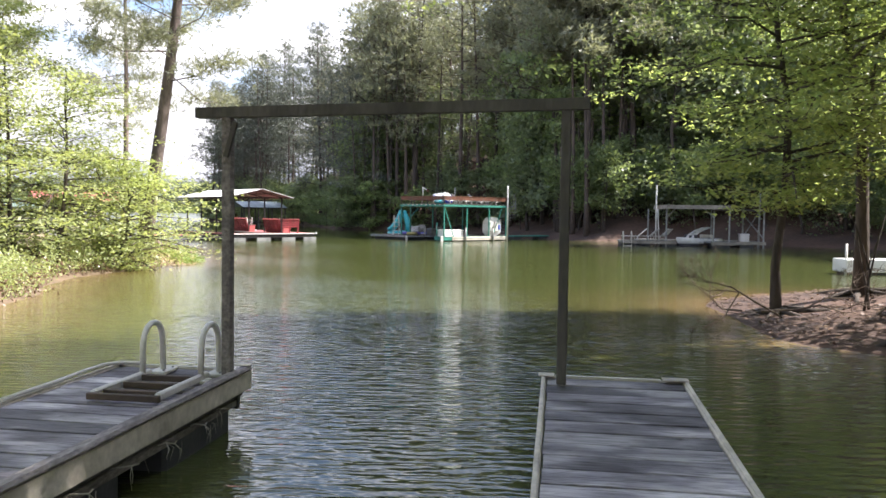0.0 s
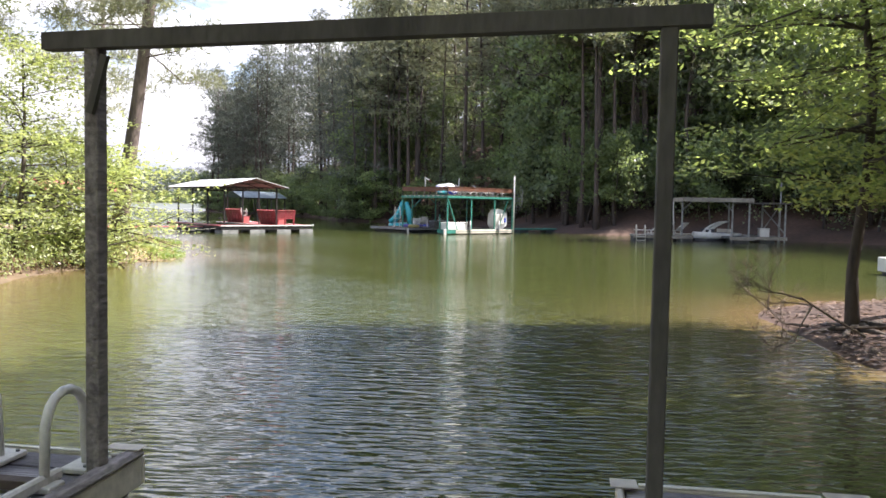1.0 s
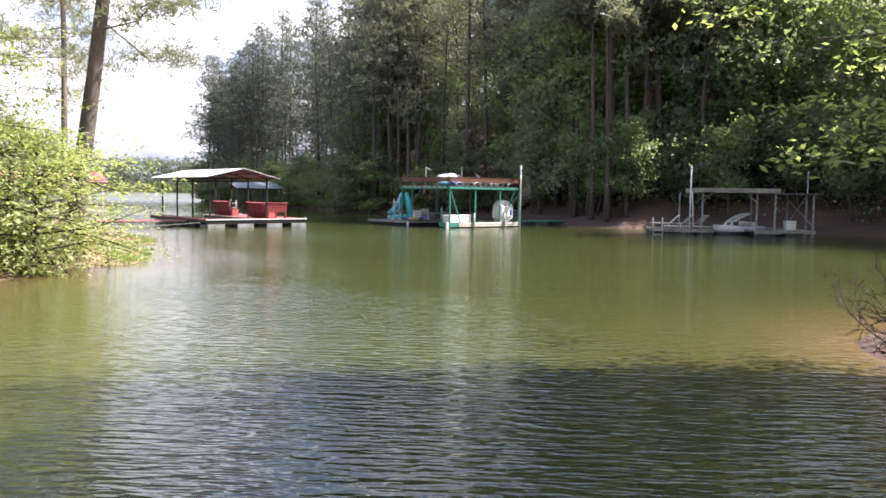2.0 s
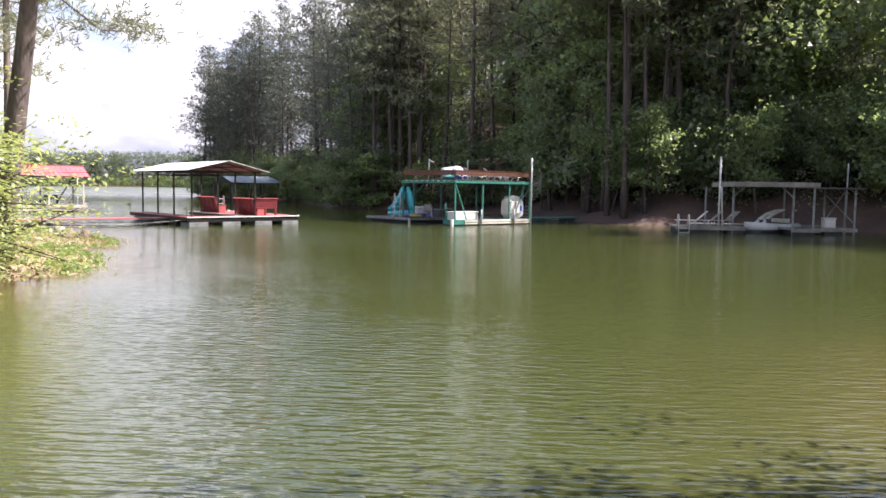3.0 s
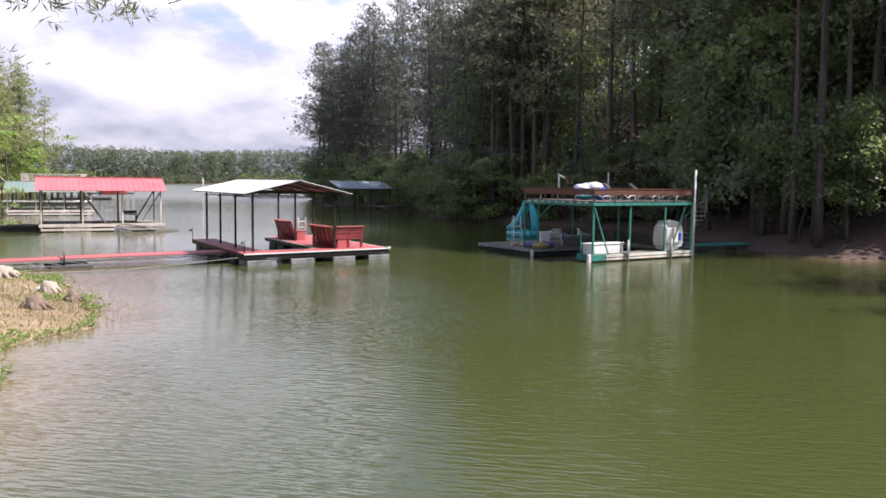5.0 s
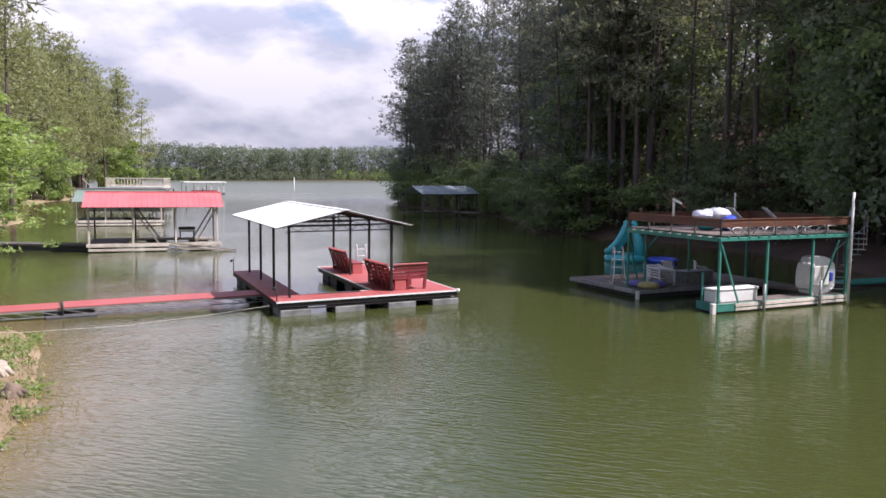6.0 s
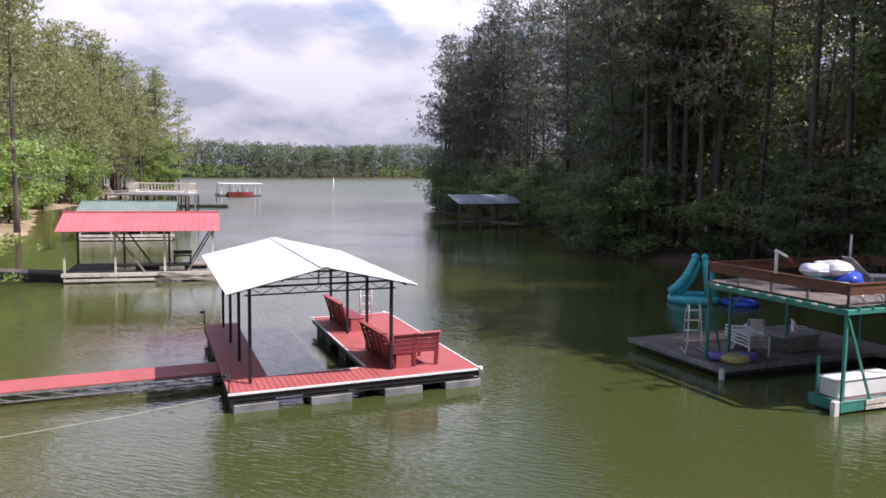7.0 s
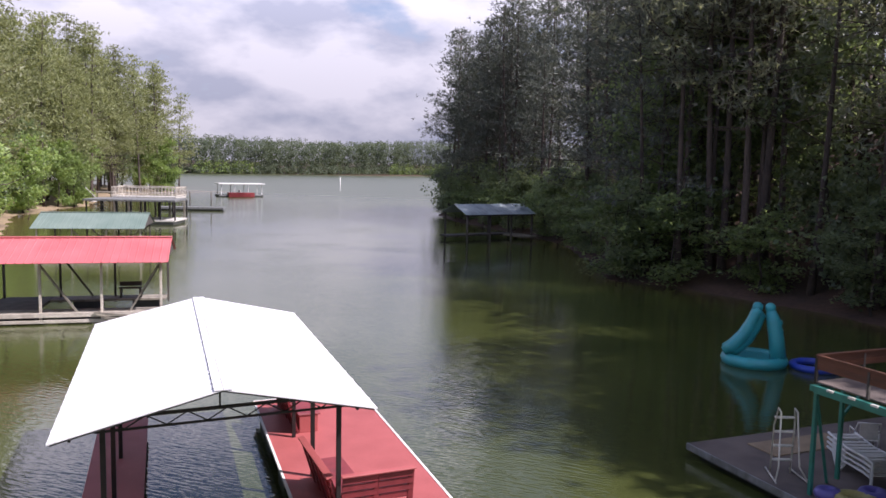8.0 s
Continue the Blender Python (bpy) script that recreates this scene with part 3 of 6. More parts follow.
for i in range(3):
    y = -0.70 + i * 0.27
    tread = part("tread", box(B(), 0.03, 0.47, y, y + 0.09, 0.022, 0.05, 0.004), M_TREAD, ladder, "dark brown tread")
    part("tread_lip", box(B(), 0.03, 0.47, y - 0.014, y - 0.001, 0.015, 0.062, 0.003), M_TREAD, tread)
part("end_bar", box(B(), -0.03, 0.53, -0.835, -0.795, 0.012, 0.06, 0.006), M_TREAD, ladder, "dark brown end bar")

# frayed white line wound along the left dock's stringer, and a pale hose at its outer corner
g = np.random.default_rng(77)
fray = B()
wound = [(1.262 + 0.034 * math.cos(k * 1.9), -0.4 - k * 0.16, -0.245 + 0.036 * math.sin(k * 1.9)) for k in range(34)]
tube(fray, wound, 0.006, 4)
for k in range(60):
    p = Vector(wound[int(g.integers(0, 34))])
    tube(fray, [p, p + Vector((0.02 + 0.02 * g.random(), 0.03 * g.normal(), -0.05)), p + Vector((0.03, 0.05 * g.normal(), -0.10 - 0.08 * g.random()))], [0.003, 0.002, 0.001], 3)
fray_ob = tagged(part("frayed_line", fray, M_ROPE), "frayed white line wound round the dock's stringer", "rope")
fray_ob.matrix_basis = dock_l.matrix_basis.copy()
hose = tagged(part("hose", tube(B(), [(0.03, -1.6, 0.05), (0.02, -0.9, 0.05), (0.0, -0.45, 0.055), (0.03, -0.22, 0.06), (0.12, -0.10, 0.055), (0.3, -0.06, 0.05)], 0.016, 7), M_CREAM), "pale flexible hose lying along the dock's edge", "hose")
hose.matrix_basis = dock_l.matrix_basis.copy()


# ---- red boat dock with white roof ----
SHEAR = Matrix(((1, 0.0785, 0, 0), (0, 0.997, 0, 0), (0, 0, 1, 0), (0, 0, 0, 1)))


def skewed(bm):
    bm.transform(SHEAR)
    return bm


RZ = 0.48
rd = thing("boat_dock", (-13.5, 50.8, 0), 46.0, "red-painted floating boat dock with white gable roof on black posts", "dock")
for n, (x0, x1, y0, y1) in enumerate(((0, 1.15, 1.4, 9.0), (0, 6.75, 0.1, 1.4), (3.8, 6.75, 1.4, 9.0))):
    part("deck_frame", skewed(box(B(), x0 + 0.03, x1 - 0.03, y0 + 0.03, y1 - 0.03, RZ - 0.2, RZ - 0.036)), M_BLACK, rd)
part("deck", skewed(box(B(), 3.82, 6.73, 1.41, 8.98, RZ - 0.035, RZ, 0.004)), M_RED, rd, "red carpeted walkway")
part("deck", skewed(box(B(), 0.02, 1.13, 1.41, 8.98, RZ - 0.035, RZ, 0.004)), M_RED, rd, "red carpeted walkway")
part("deck", skewed(box(B(), 3.9, 6.73, 0.12, 1.4, RZ - 0.035, RZ, 0.004)), M_RED, rd, "red carpeted walkway")
for i in range(26):
    part("plank", skewed(box(B(), 0.02 + i * 0.149, 0.02 + i * 0.149 + 0.138, 0.13, 1.39, RZ - 0.03, RZ + 0.002, 0.003)), M_RED, rd)
for a, b in (((0, 0.1), (6.75, 0.1)), ((6.75, 0.1), (6.75, 9)), ((3.8, 1.4), (3.8, 9)), ((1.15, 1.4), (3.8, 1.4)), ((3.8, 9), (6.75, 9))):
    part("edge_trim", skewed(beam(B(), (*a, RZ - 0.015), (*b, RZ - 0.012), 0.05, 0.048)), M_WHITE, rd)
for x, y in ((6.75, 0.1), (6.6, 9.0)):
    part("corner_bumper", skewed(tube(B(), [(x, y, RZ - 0.06), (x, y, RZ + 0.05)], 0.07, 10)), M_WHITE, rd)
part("side_truss", skewed(beam(B(), (0.05, 0.13, RZ - 0.26), (6.7, 0.13, RZ - 0.26), 0.04, 0.04)), M_BLACK, rd)
for x in (0.12, 2.01, 3.96, 5.69):
    part("float", skewed(box(B(), x, x + 1.07, 0.07, 1.25, -0.16, 0.2, 0.02)), M_GREYFLOAT, rd)
for y in (2.4, 4.6, 6.8, 8.0):
    part("float", skewed(box(B(), 0.1, 1.05, y - 0.5, y + 0.5, -0.16, 0.24, 0.02)), M_FLOAT, rd)
    part("float", skewed(box(B(), 3.9, 6.6, y - 0.5, y + 0.5, -0.16, 0.24, 0.02)), M_FLOAT, rd)
POST_V = (0.9, 3.4, 5.85, 8.35)
for v in POST_V:
    for u, top in ((0.62, 2.93), (4.38, 2.92)):
        part("post", skewed(box(B(), u - 0.04, u + 0.04, v - 0.04, v + 0.04, RZ, top)), M_BLACK, rd)
    tr = B()
    beam(tr, (0.5, v, 2.70), (4.5, v, 2.70), 0.035, 0.035)
    beam(tr, (0.5, v, 2.90), (4.45, v, 2.90), 0.05, 0.05)
    beam(tr, (0.1, v, 2.85), (2.38, v, 3.36), 0.04, 0.05)
    beam(tr, (4.7, v, 2.85), (2.38, v, 3.36), 0.04, 0.05)
    beam(tr, (2.38, v, 2.90), (2.38, v, 3.34), 0.03, 0.03)
    for i in range(12):
        x = 0.62 + i * 0.3133
        beam(tr, (x, v, 2.71 if i % 2 else 2.89), (x + 0.3133, v, 2.89 if i % 2 else 2.71), 0.018, 0.018)
    part("roof_truss", skewed(tr), M_BLACK, rd)
for u, z in ((0.25, 2.91), (1.3, 3.15), (3.4, 3.16), (4.5, 2.92)):
    part("purlin", skewed(beam(B(), (u, 0.0, z), (u, 8.5, z), 0.04, 0.05)), M_BLACK, rd)


def ribbed(bm, p0, p1, q0, q1, rib, n, thick=0.02):
    """A sheet of roofing with standing ribs that run from p0-p1 (one eave or ridge) to q0-q1 (the other)."""
    p0, p1, q0, q1 = map(Vector, (p0, p1, q0, q1))
    nrm = (p1 - p0).cross(q0 - p0).normalized()
    nrm = nrm if nrm.z > 0 else -nrm
    cols = []
    for i in range(n):
        for s, h in ((0.0, 0.0), (0.80, 0.0), (0.86, rib), (0.94, rib)):
            f = (i + s) / n
            cols.append((f, h))
    cols.append((1.0, 0.0))
    up, dn = [], []
    for f, h in cols:
        a, b = p0.lerp(p1, f), q0.lerp(q1, f)
        up.append((bm.verts.new(a + nrm * (h + thick)), bm.verts.new(b + nrm * (h + thick))))
        dn.append((bm.verts.new(a + nrm * h), bm.verts.new(b + nrm * h)))
    for i in range(len(cols) - 1):
        bm.faces.new((up[i][0], up[i + 1][0], up[i + 1][1], up[i][1]))
        bm.faces.new((dn[i][0], dn[i][1], dn[i + 1][1], dn[i + 1][0]))
        bm.faces.new((up[i][0], dn[i][0], dn[i + 1][0], up[i + 1][0]))
        bm.faces.new((up[i][1], up[i + 1][1], dn[i + 1][1], dn[i][1]))
    for i in (0, -1):
        bm.faces.new((up[i][0], up[i][1], dn[i][1], dn[i][0]))
    return bm


part("roof_panel", skewed(ribbed(B(), (-0.03, -0.05, 2.89), (-0.03, 8.58, 2.89), (2.37, -0.05, 3.44), (2.37, 8.58, 3.44), 0.012, 14)), M_ROOFWHITE, rd, "white ribbed metal roof sheet")
part("roof_panel", skewed(ribbed(B(), (4.82, -0.05, 2.89), (4.82, 8.58, 2.89), (2.37, -0.05, 3.44), (2.37, 8.58, 3.44), 0.012, 14)), M_ROOFWHITE, rd, "white ribbed metal roof sheet")
# dark sheet added just below each white roof panel
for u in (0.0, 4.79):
    part("roof_lining", skewed(ribbed(B(), (u, -0.03, 2.865), (u, 8.56, 2.865), (2.37, -0.03, 3.412), (2.37, 8.56, 3.412), 0.004, 10, 0.006)), M_UNDERSHEET, rd, "dark sheet under the white roof panels")
cap = B()
for a, b in (((2.24, 3.425), (2.37, 3.462)), ((2.50, 3.425), (2.37, 3.462))):
    beam(cap, ((a[0] + b[0]) / 2, -0.06, (a[1] + b[1]) / 2 + 0.012), ((a[0] + b[0]) / 2, 8.59, (a[1] + b[1]) / 2 + 0.012), 0.14, 0.016)
part("ridge_cap", skewed(cap), M_ROOFWHITE, rd, "white metal ridge cap")
for u in (2.235, 2.505):
    for k in range(29):
        part("ridge_screw", skewed(box(B(), u - 0.012, u + 0.012, 0.1 + k * 0.3, 0.17 + k * 0.3, 3.436, 3.462)), M_STEEL, rd)
for u, v in ((0.05, 8.95), (0.03, 0.16)):
    dl = B()
    tube(dl, [(u, v, RZ), (u, v, RZ + 0.5)], 0.018, 6)
    tube(dl, [(u - 0.05, v + 0.02, RZ + 0.42), (u - 0.12, v + 0.03, RZ + 0.47)], [0.05, 0.06], 8)
    tube(dl, [(u, v, RZ + 0.5), (u + 0.05, v - 0.01, RZ + 0.58)], 0.012, 6)
    part("dock_light", skewed(dl), M_BLACK, rd, "small black lamp on a short pole")


def zigzag(half, z, tall, rise, n):
    """A back slat from -half to half along y; its zigzag imitates lines of light."""
    bm = B()
    ring = []
    for i in range(n + 1):
        y, up = -half + 2 * half * i / n, rise * (i % 2)
        ring.append([bm.verts.new((x, y, z + up + h)) for x, h in ((-0.012, 0), (0.012, 0), (0.012, tall), (-0.012, tall))])
    for a, b in zip(ring, ring[1:]):
        for j in range(4):
            bm.faces.new((a[j], a[(j + 1) % 4], b[(j + 1) % 4], b[j]))
    bm.faces.new(ring[0][::-1])
    bm.faces.new(ring[-1])
    return bm


def bench_run(name, x, y0, y1, label):
    """A high-backed slatted bench that faces away from the slip; its back leans over the water."""
    t = thing(name, (0, 0, 0), 0, label, "bench", "red benches")
    o = Vector((-13.5, 50.8, RZ))
    r = radians(45.0)
    t.location = o + Vector((math.cos(r) * x - math.sin(r) * (y0 + y1) / 2, math.sin(r) * x + math.cos(r) * (y0 + y1) / 2, 0)) + Vector((math.cos(radians(46)) * 0.0785 * (y0 + y1) / 2, math.sin(radians(46)) * 0.0785 * (y0 + y1) / 2, 0)) * 0.8
    t.rotation_euler = (0, 0, r)
    half = (y1 - y0) / 2
    lean = Matrix.Translation((0.04, 0, 0)) @ Matrix.Rotation(radians(-17.0), 4, "Y")

    def leaning(bm):
        bm.transform(lean)
        return bm

    # seat box and cap in brighter red: sunlight is put into their colour
    part("seat_box", box(B(), 0.05, 0.5, -half + 0.02, half - 0.02, 0.0, 0.42, 0.01), M_RED, t, "seat box in brighter red for the sunlight on it")
    part("seat", box(B(), 0.02, 0.56, -half, half, 0.42, 0.46, 0.01), M_REDWOOD, t)
    for i in range(6):
        z = 0.03 + i * 0.15
        part("back_slat", leaning(zigzag(half, z, 0.125, 0.07, 8)), M_REDWOOD, t)
    for i in range(6):
        y = -half + 0.04 + i * (2 * half - 0.08) / 5
        part("back_post", leaning(box(B(), -0.045, -0.014, y - 0.045, y + 0.045, 0.0, 0.97, 0.006)), M_REDWOOD, t)
    part("back_cap", leaning(box(B(), -0.08, 0.05, -half - 0.03, half + 0.03, 0.98, 1.01, 0.006)), M_RED, t, "flat top board in brighter red for its lit face")
    return t


bench_run("bench", 4.42, 1.0, 3.2, "dark red slatted bench, its back leaning over the slip")
bench_run("bench", 4.42, 6.1, 8.2, "dark red slatted bench by a ladder, back leaning over water")

tb = thing("corner_bench", (-13.5 + 0.715 * 5.1 - 0.699 * 1.25, 50.8 + 0.699 * 5.1 + 0.715 * 1.25, RZ), 45.0, "dark red slatted seat with boarded back beside the bench", "bench")
for i in range(4):
    for x0, x1 in ((-0.62, 0.03), (0.05, 0.72)):
        part("back_board", box(B(), x0, x1, -0.2 - 0.025 * i, -0.17 - 0.025 * i, 0.4 + i * 0.135, 0.515 + i * 0.135, 0.004), M_REDWOOD, tb)
# cap, box and seat slats take the brighter red of lit faces
part("back_cap", box(B(), -0.64, 0.75, -0.33, -0.2, 0.945, 0.975, 0.006), M_RED, tb, "flat top board in brighter red for its lit face")
for x in (-0.02, 0.64):
    part("leg", beam(B(), (x + 0.04, -0.12, 0.0), (x + 0.04, -0.24, 0.95), 0.1, 0.06), M_REDWOOD, tb)
for x in (0.02, 0.6):
    part("leg", box(B(), x, x + 0.07, 0.95, 1.02, 0.0, 0.42, 0.004), M_REDWOOD, tb)
part("seat_box", box(B(), -0.4, 0.0, -0.1, 0.6, 0.0, 0.4, 0.01), M_RED, tb)
for i in range(7):
    part("seat_slat", box(B(), -0.02 + i * 0.105, 0.07 + i * 0.105, -0.1, 1.05, 0.42, 0.45, 0.004), M_RED, tb)

lad2 = thing("dock_ladder", (-15.25, 61.0, RZ), 43.0, "white metal ladder at the back of the red dock", "ladder")
for x in (0, 0.42):
    part("rail", tube(B(), [(x, 0, -0.35), (x, 0, 0.95), (x, -0.08, 1.02), (x, -0.14, 0.95), (x, -0.16, 0.0)], 0.016), M_WHITE, lad2)
for z in (0.2, 0.5, 0.8):
    part("rung", tube(B(), [(0, 0, z), (0.42, 0, z)], 0.016), M_WHITE, lad2)

# gangway from the bank to the red dock
gw = thing("gangway", (-15.75, 53.35, 0), 226.5, "red-decked steel truss gangway leading to the boat dock", "gangway")
for x0, x1, z in ((-0.2, 6.4, 0.36), (6.45, 14.0, 0.34)):
    part("deck", box(B(), x0, x1, -0.6, 0.6, z - 0.04, z, 0.006), M_RED, gw)
    for y in (-0.57, 0.57):
        tr = B()
        beam(tr, (x0, y, z - 0.07), (x1, y, z - 0.07), 0.05, 0.05)
        beam(tr, (x0, y, z - 0.26), (x1, y, z - 0.26), 0.03, 0.03)
        n = round((x1 - x0) / 0.7)
        for i in range(n):
            a, b = x0 + (x1 - x0) * i / n, x0 + (x1 - x0) * (i + 1) / n
            beam(tr, (a, y, z - 0.25), (b, y, z - 0.08), 0.022, 0.022)
        part("truss", tr, M_STEEL, gw)
part("float", box(B(), 5.4, 6.9, -0.7, 0.7, -0.18, 0.09, 0.03), M_FLOAT, gw)
part("hinge_post", tube(B(), [(6.4, 0.62, -0.1), (6.4, 0.66, 0.55)], 0.035, 8), M_BLACK, gw)


def rope(name, pts, label, r=0.008):
    return tagged(part(name, tube(B(), pts, r, 5), M_ROPE), label, "rope")


rope("mooring_rope", [(-14.0, 51.2, 0.3), (-15.2, 49.4, 0.2), (-16.6, 47.4, 0.14), (-18.6, 45.4, 0.16), (-20.6, 43.6, 0.5)], "pale mooring rope slung from the red dock to the bank")


# ---- green two-storey dock ----
GO = (0.1, 56.7, 0.0)
gd = thing("party_dock", GO, 43.5, "teal steel dock with carpeted lower deck and railed sun deck above", "dock")
GZ = 0.32
part("front_deck", box(B(), 0, 6.55, 0, 1.0, GZ - 0.05, GZ, 0.01), M_CARPET, gd)
part("front_frame", box(B(), 0, 6.55, 0.0, 0.06, 0.06, GZ + 0.02, 0.01), M_TEAL, gd, "teal steel channel")
part("side_frame", box(B(), -0.03, 0.03, 0.0, 1.0, 0.06, GZ + 0.02, 0.01), M_TEAL, gd)
part("fascia", box(B(), 0.8, 6.5, -0.035, -0.005, 0.2, GZ - 0.0, 0.006), M_PALE, gd)
part("fascia", box(B(), 0.8, 6.5, -0.03, -0.005, 0.07, 0.16, 0.006), M_PALE, gd)
part("bumper", box(B(), -0.24, -0.05, 0.0, 0.14, -0.1, 0.36, 0.02), M_CREAM, gd, "pale plastic dock bumper")
part("front_float", box(B(), 0.1, 6.4, 0.1, 0.9, -0.2, 0.1, 0.03), M_FLOAT, gd)
part("rear_deck", box(B(), -0.3, 7.0, 3.8, 8.2, GZ - 0.08, GZ, 0.01), M_CARPET, gd, "grey carpeted deck boards")
part("rear_frame", box(B(), -0.33, 7.0, 3.76, 3.8, 0.17, GZ + 0.01, 0.006), M_STEEL, gd)
part("rear_frame", box(B(), -0.37, -0.33, 3.76, 8.2, 0.17, GZ + 0.01, 0.006), M_STEEL, gd)
part("rear_float", box(B(), -0.1, 6.8, 4.0, 8.0, -0.2, 0.1, 0.03), M_FLOAT, gd)
part("side_deck", box(B(), 5.6, 6.9, 1.0, 3.76, GZ - 0.08, GZ, 0.01), M_CARPET, gd)
part("bumper", box(B(), -0.42, -0.3, 3.68, 3.8, -0.05, 0.3, 0.01), M_CREAM, gd)
RT = 2.5
for u, v in ((0.05, 0.05), (2.3, 0.05), (4.6, 0.05), (6.45, 0.05), (0.05, 4.85), (1.3, 5.3), (3.2, 4.85), (6.45, 4.85)):
    part("post", box(B(), u - 0.04, u + 0.04, v - 0.04, v + 0.04, GZ if v < 1 or v > 3 else 0, RT, 0.006), M_TEAL, gd)
part("post", box(B(), -0.06, 0.0, 0.7, 0.76, GZ, 1.35, 0.006), M_TEAL, gd)
for a, b in (((0.05, 0.0, RT - 0.1), (0.95, 0.0, GZ)), ((5.9, 0.0, RT - 0.1), (5.0, 0.0, GZ + 0.1)), ((0.02, 4.8, RT - 0.15), (0.9, 5.2, GZ)), ((3.2, 4.85, RT - 0.4), (2.6, 4.85, RT)), ((1.3, 5.3, 1.7), (2.1, 5.3, 2.4))):
    part("brace", beam(B(), a, b, 0.05, 0.05), M_TEAL, gd)
for v in (0.0, 4.9):
    part("roof_beam", box(B(), -0.05, 6.6, v - 0.05, v + 0.05, RT, RT + 0.12, 0.006), M_TEAL, gd)
for u in (0.0, 6.55):
    part("roof_beam", box(B(), u - 0.06, u + 0.06, 0.06, 4.84, RT - 0.02, RT + 0.13, 0.006), M_TEAL, gd)
for i in range(13):
    part("joist", box(B(), 0.3 + i * 0.48, 0.36 + i * 0.48, -0.08, 4.98, RT + 0.12, RT + 0.17), M_TEAL, gd)
for i in range(9):
    part("joist_end", box(B(), -0.09, -0.03, 0.35 + i * 0.5, 0.5 + i * 0.5, RT + 0.1, RT + 0.14), M_CREAM, gd)
part("sun_deck", box(B(), 0.05, 6.5, 0.05, 4.9, RT + 0.17, RT + 0.2, 0.004), M_CARPET, gd)
for a, b in (((0.0, 0.0), (6.5, 0.0)), ((0.0, 0.0), (0.0, 4.85)), ((0.0, 4.85), (6.5, 4.85)), ((6.5, 1.2), (6.5, 4.85))):
    for z in (3.03, 3.16):
        part("rail_board", beam(B(), (*a, z), (*b, z), 0.03, 0.125), M_BROWN, gd)
    part("rail_cap", beam(B(), (*a, 3.245), (*b, 3.245), 0.09, 0.03), M_BROWN, gd)
    n = 5 if a[1] == b[1] else 4
    for i in range(n + 1):
        p = Vector((*a, 0)).lerp(Vector((*b, 0)), i / n)
        part("rail_post", beam(B(), (p.x, p.y, RT + 0.18), (p.x, p.y, 3.2), 0.05, 0.05), M_DARKWOOD, gd)
part("pole", tube(B(), [(6.46, -0.1, 0.0), (6.46, -0.1, 4.17)], 0.05, 10), M_CREAM, gd, "tall pale steel pole")

lamp = thing("deck_lamp", tuple(Vector(GO) + Vector((-0.49 * 0.725 - 2.07 * 0.688, -0.49 * 0.688 + 2.07 * 0.725, 3.26))), 43.5, "white and red lamp on a short pole at the rail", "lamp")
part("pole", tube(B(), [(0.25, 0, 0), (0.25, 0, 0.58)], 0.045, 8), M_WHITE, lamp)
part("shade", beam(B(), (0.2, 0, 0.62), (0.46, -0.16, 0.46), 0.14, 0.07), M_WHITE, lamp, "white slanted shade")
part("tip", beam(B(), (0.462, -0.161, 0.458), (0.58, -0.235, 0.30), 0.13, 0.06), M_REDWOOD, lamp, "red end of the shade")

st = thing("spiral_stair", tuple(Vector(GO) + Vector((7.15 * 0.725 - 0.5 * 0.688, 7.15 * 0.688 + 0.5 * 0.725, 0.2))), 43.5, "grey metal spiral stair up to the sun deck", "stair")
part("column", tube(B(), [(0, 0, 0), (0, 0, 3.3)], 0.045, 8), M_STEEL, st)
for i in range(11):
    a = 2.6 - i * 0.42
    tr = B()
    q = [bm_p for bm_p in ((0.04, a - 0.05), (0.62, a - 0.2), (0.62, a + 0.2), (0.04, a + 0.05))]
    lo = [tr.verts.new((r * math.cos(w), r * math.sin(w), 0.2 + i * 0.22)) for r, w in q]
    hi = [tr.verts.new((r * math.cos(w), r * math.sin(w), 0.235 + i * 0.22)) for r, w in q]
    tr.faces.new(lo[::-1]), tr.faces.new(hi)
    for j in range(4):
        tr.faces.new((lo[j], lo[(j + 1) % 4], hi[(j + 1) % 4], hi[j]))
    part("tread", tr, M_STEEL, st)
    part("baluster", tube(B(), [(0.6 * math.cos(a), 0.6 * math.sin(a), 0.23 + i * 0.22), (0.6 * math.cos(a), 0.6 * math.sin(a), 1.1 + i * 0.22)], 0.012, 5), M_STEEL, st)
part("handrail", tube(B(), [(0.6 * math.cos(2.6 - i * 0.42), 0.6 * math.sin(2.6 - i * 0.42), 1.1 + i * 0.22) for i in range(11)], 0.02, 6), M_STEEL, st)


def on_green(u, v, z):
    return (GO[0] + u * 0.7254 - v * 0.6884, GO[1] + u * 0.6884 + v * 0.7254, z)


ch = thing("dock_chest", on_green(1.15, 0.55, GZ), 43.5, "white fibreglass storage chest on the front deck", "chest")
body = part("body", box(B(), -1.0, 1.0, -0.28, 0.28, 0, 0.42, 0.03), M_WHITE, ch)
part("lid", box(B(), -1.04, 1.04, -0.31, 0.31, 0.425, 0.5, 0.03), M_WHITE, body)

plank = thing("gangplank", (5.3, 65.7, 0), 38.0, "low teal gangplank between the party dock and the shore", "gangplank")
part("deck", box(B(), 0, 4.1, -0.5, 0.5, 0.17, 0.27, 0.02), M_TEAL, plank)
for x in (0.1, 3.0):
    part("float", box(B(), x, x + 0.9, -0.42, 0.42, -0.15, 0.168, 0.03), M_FLOAT, plank)


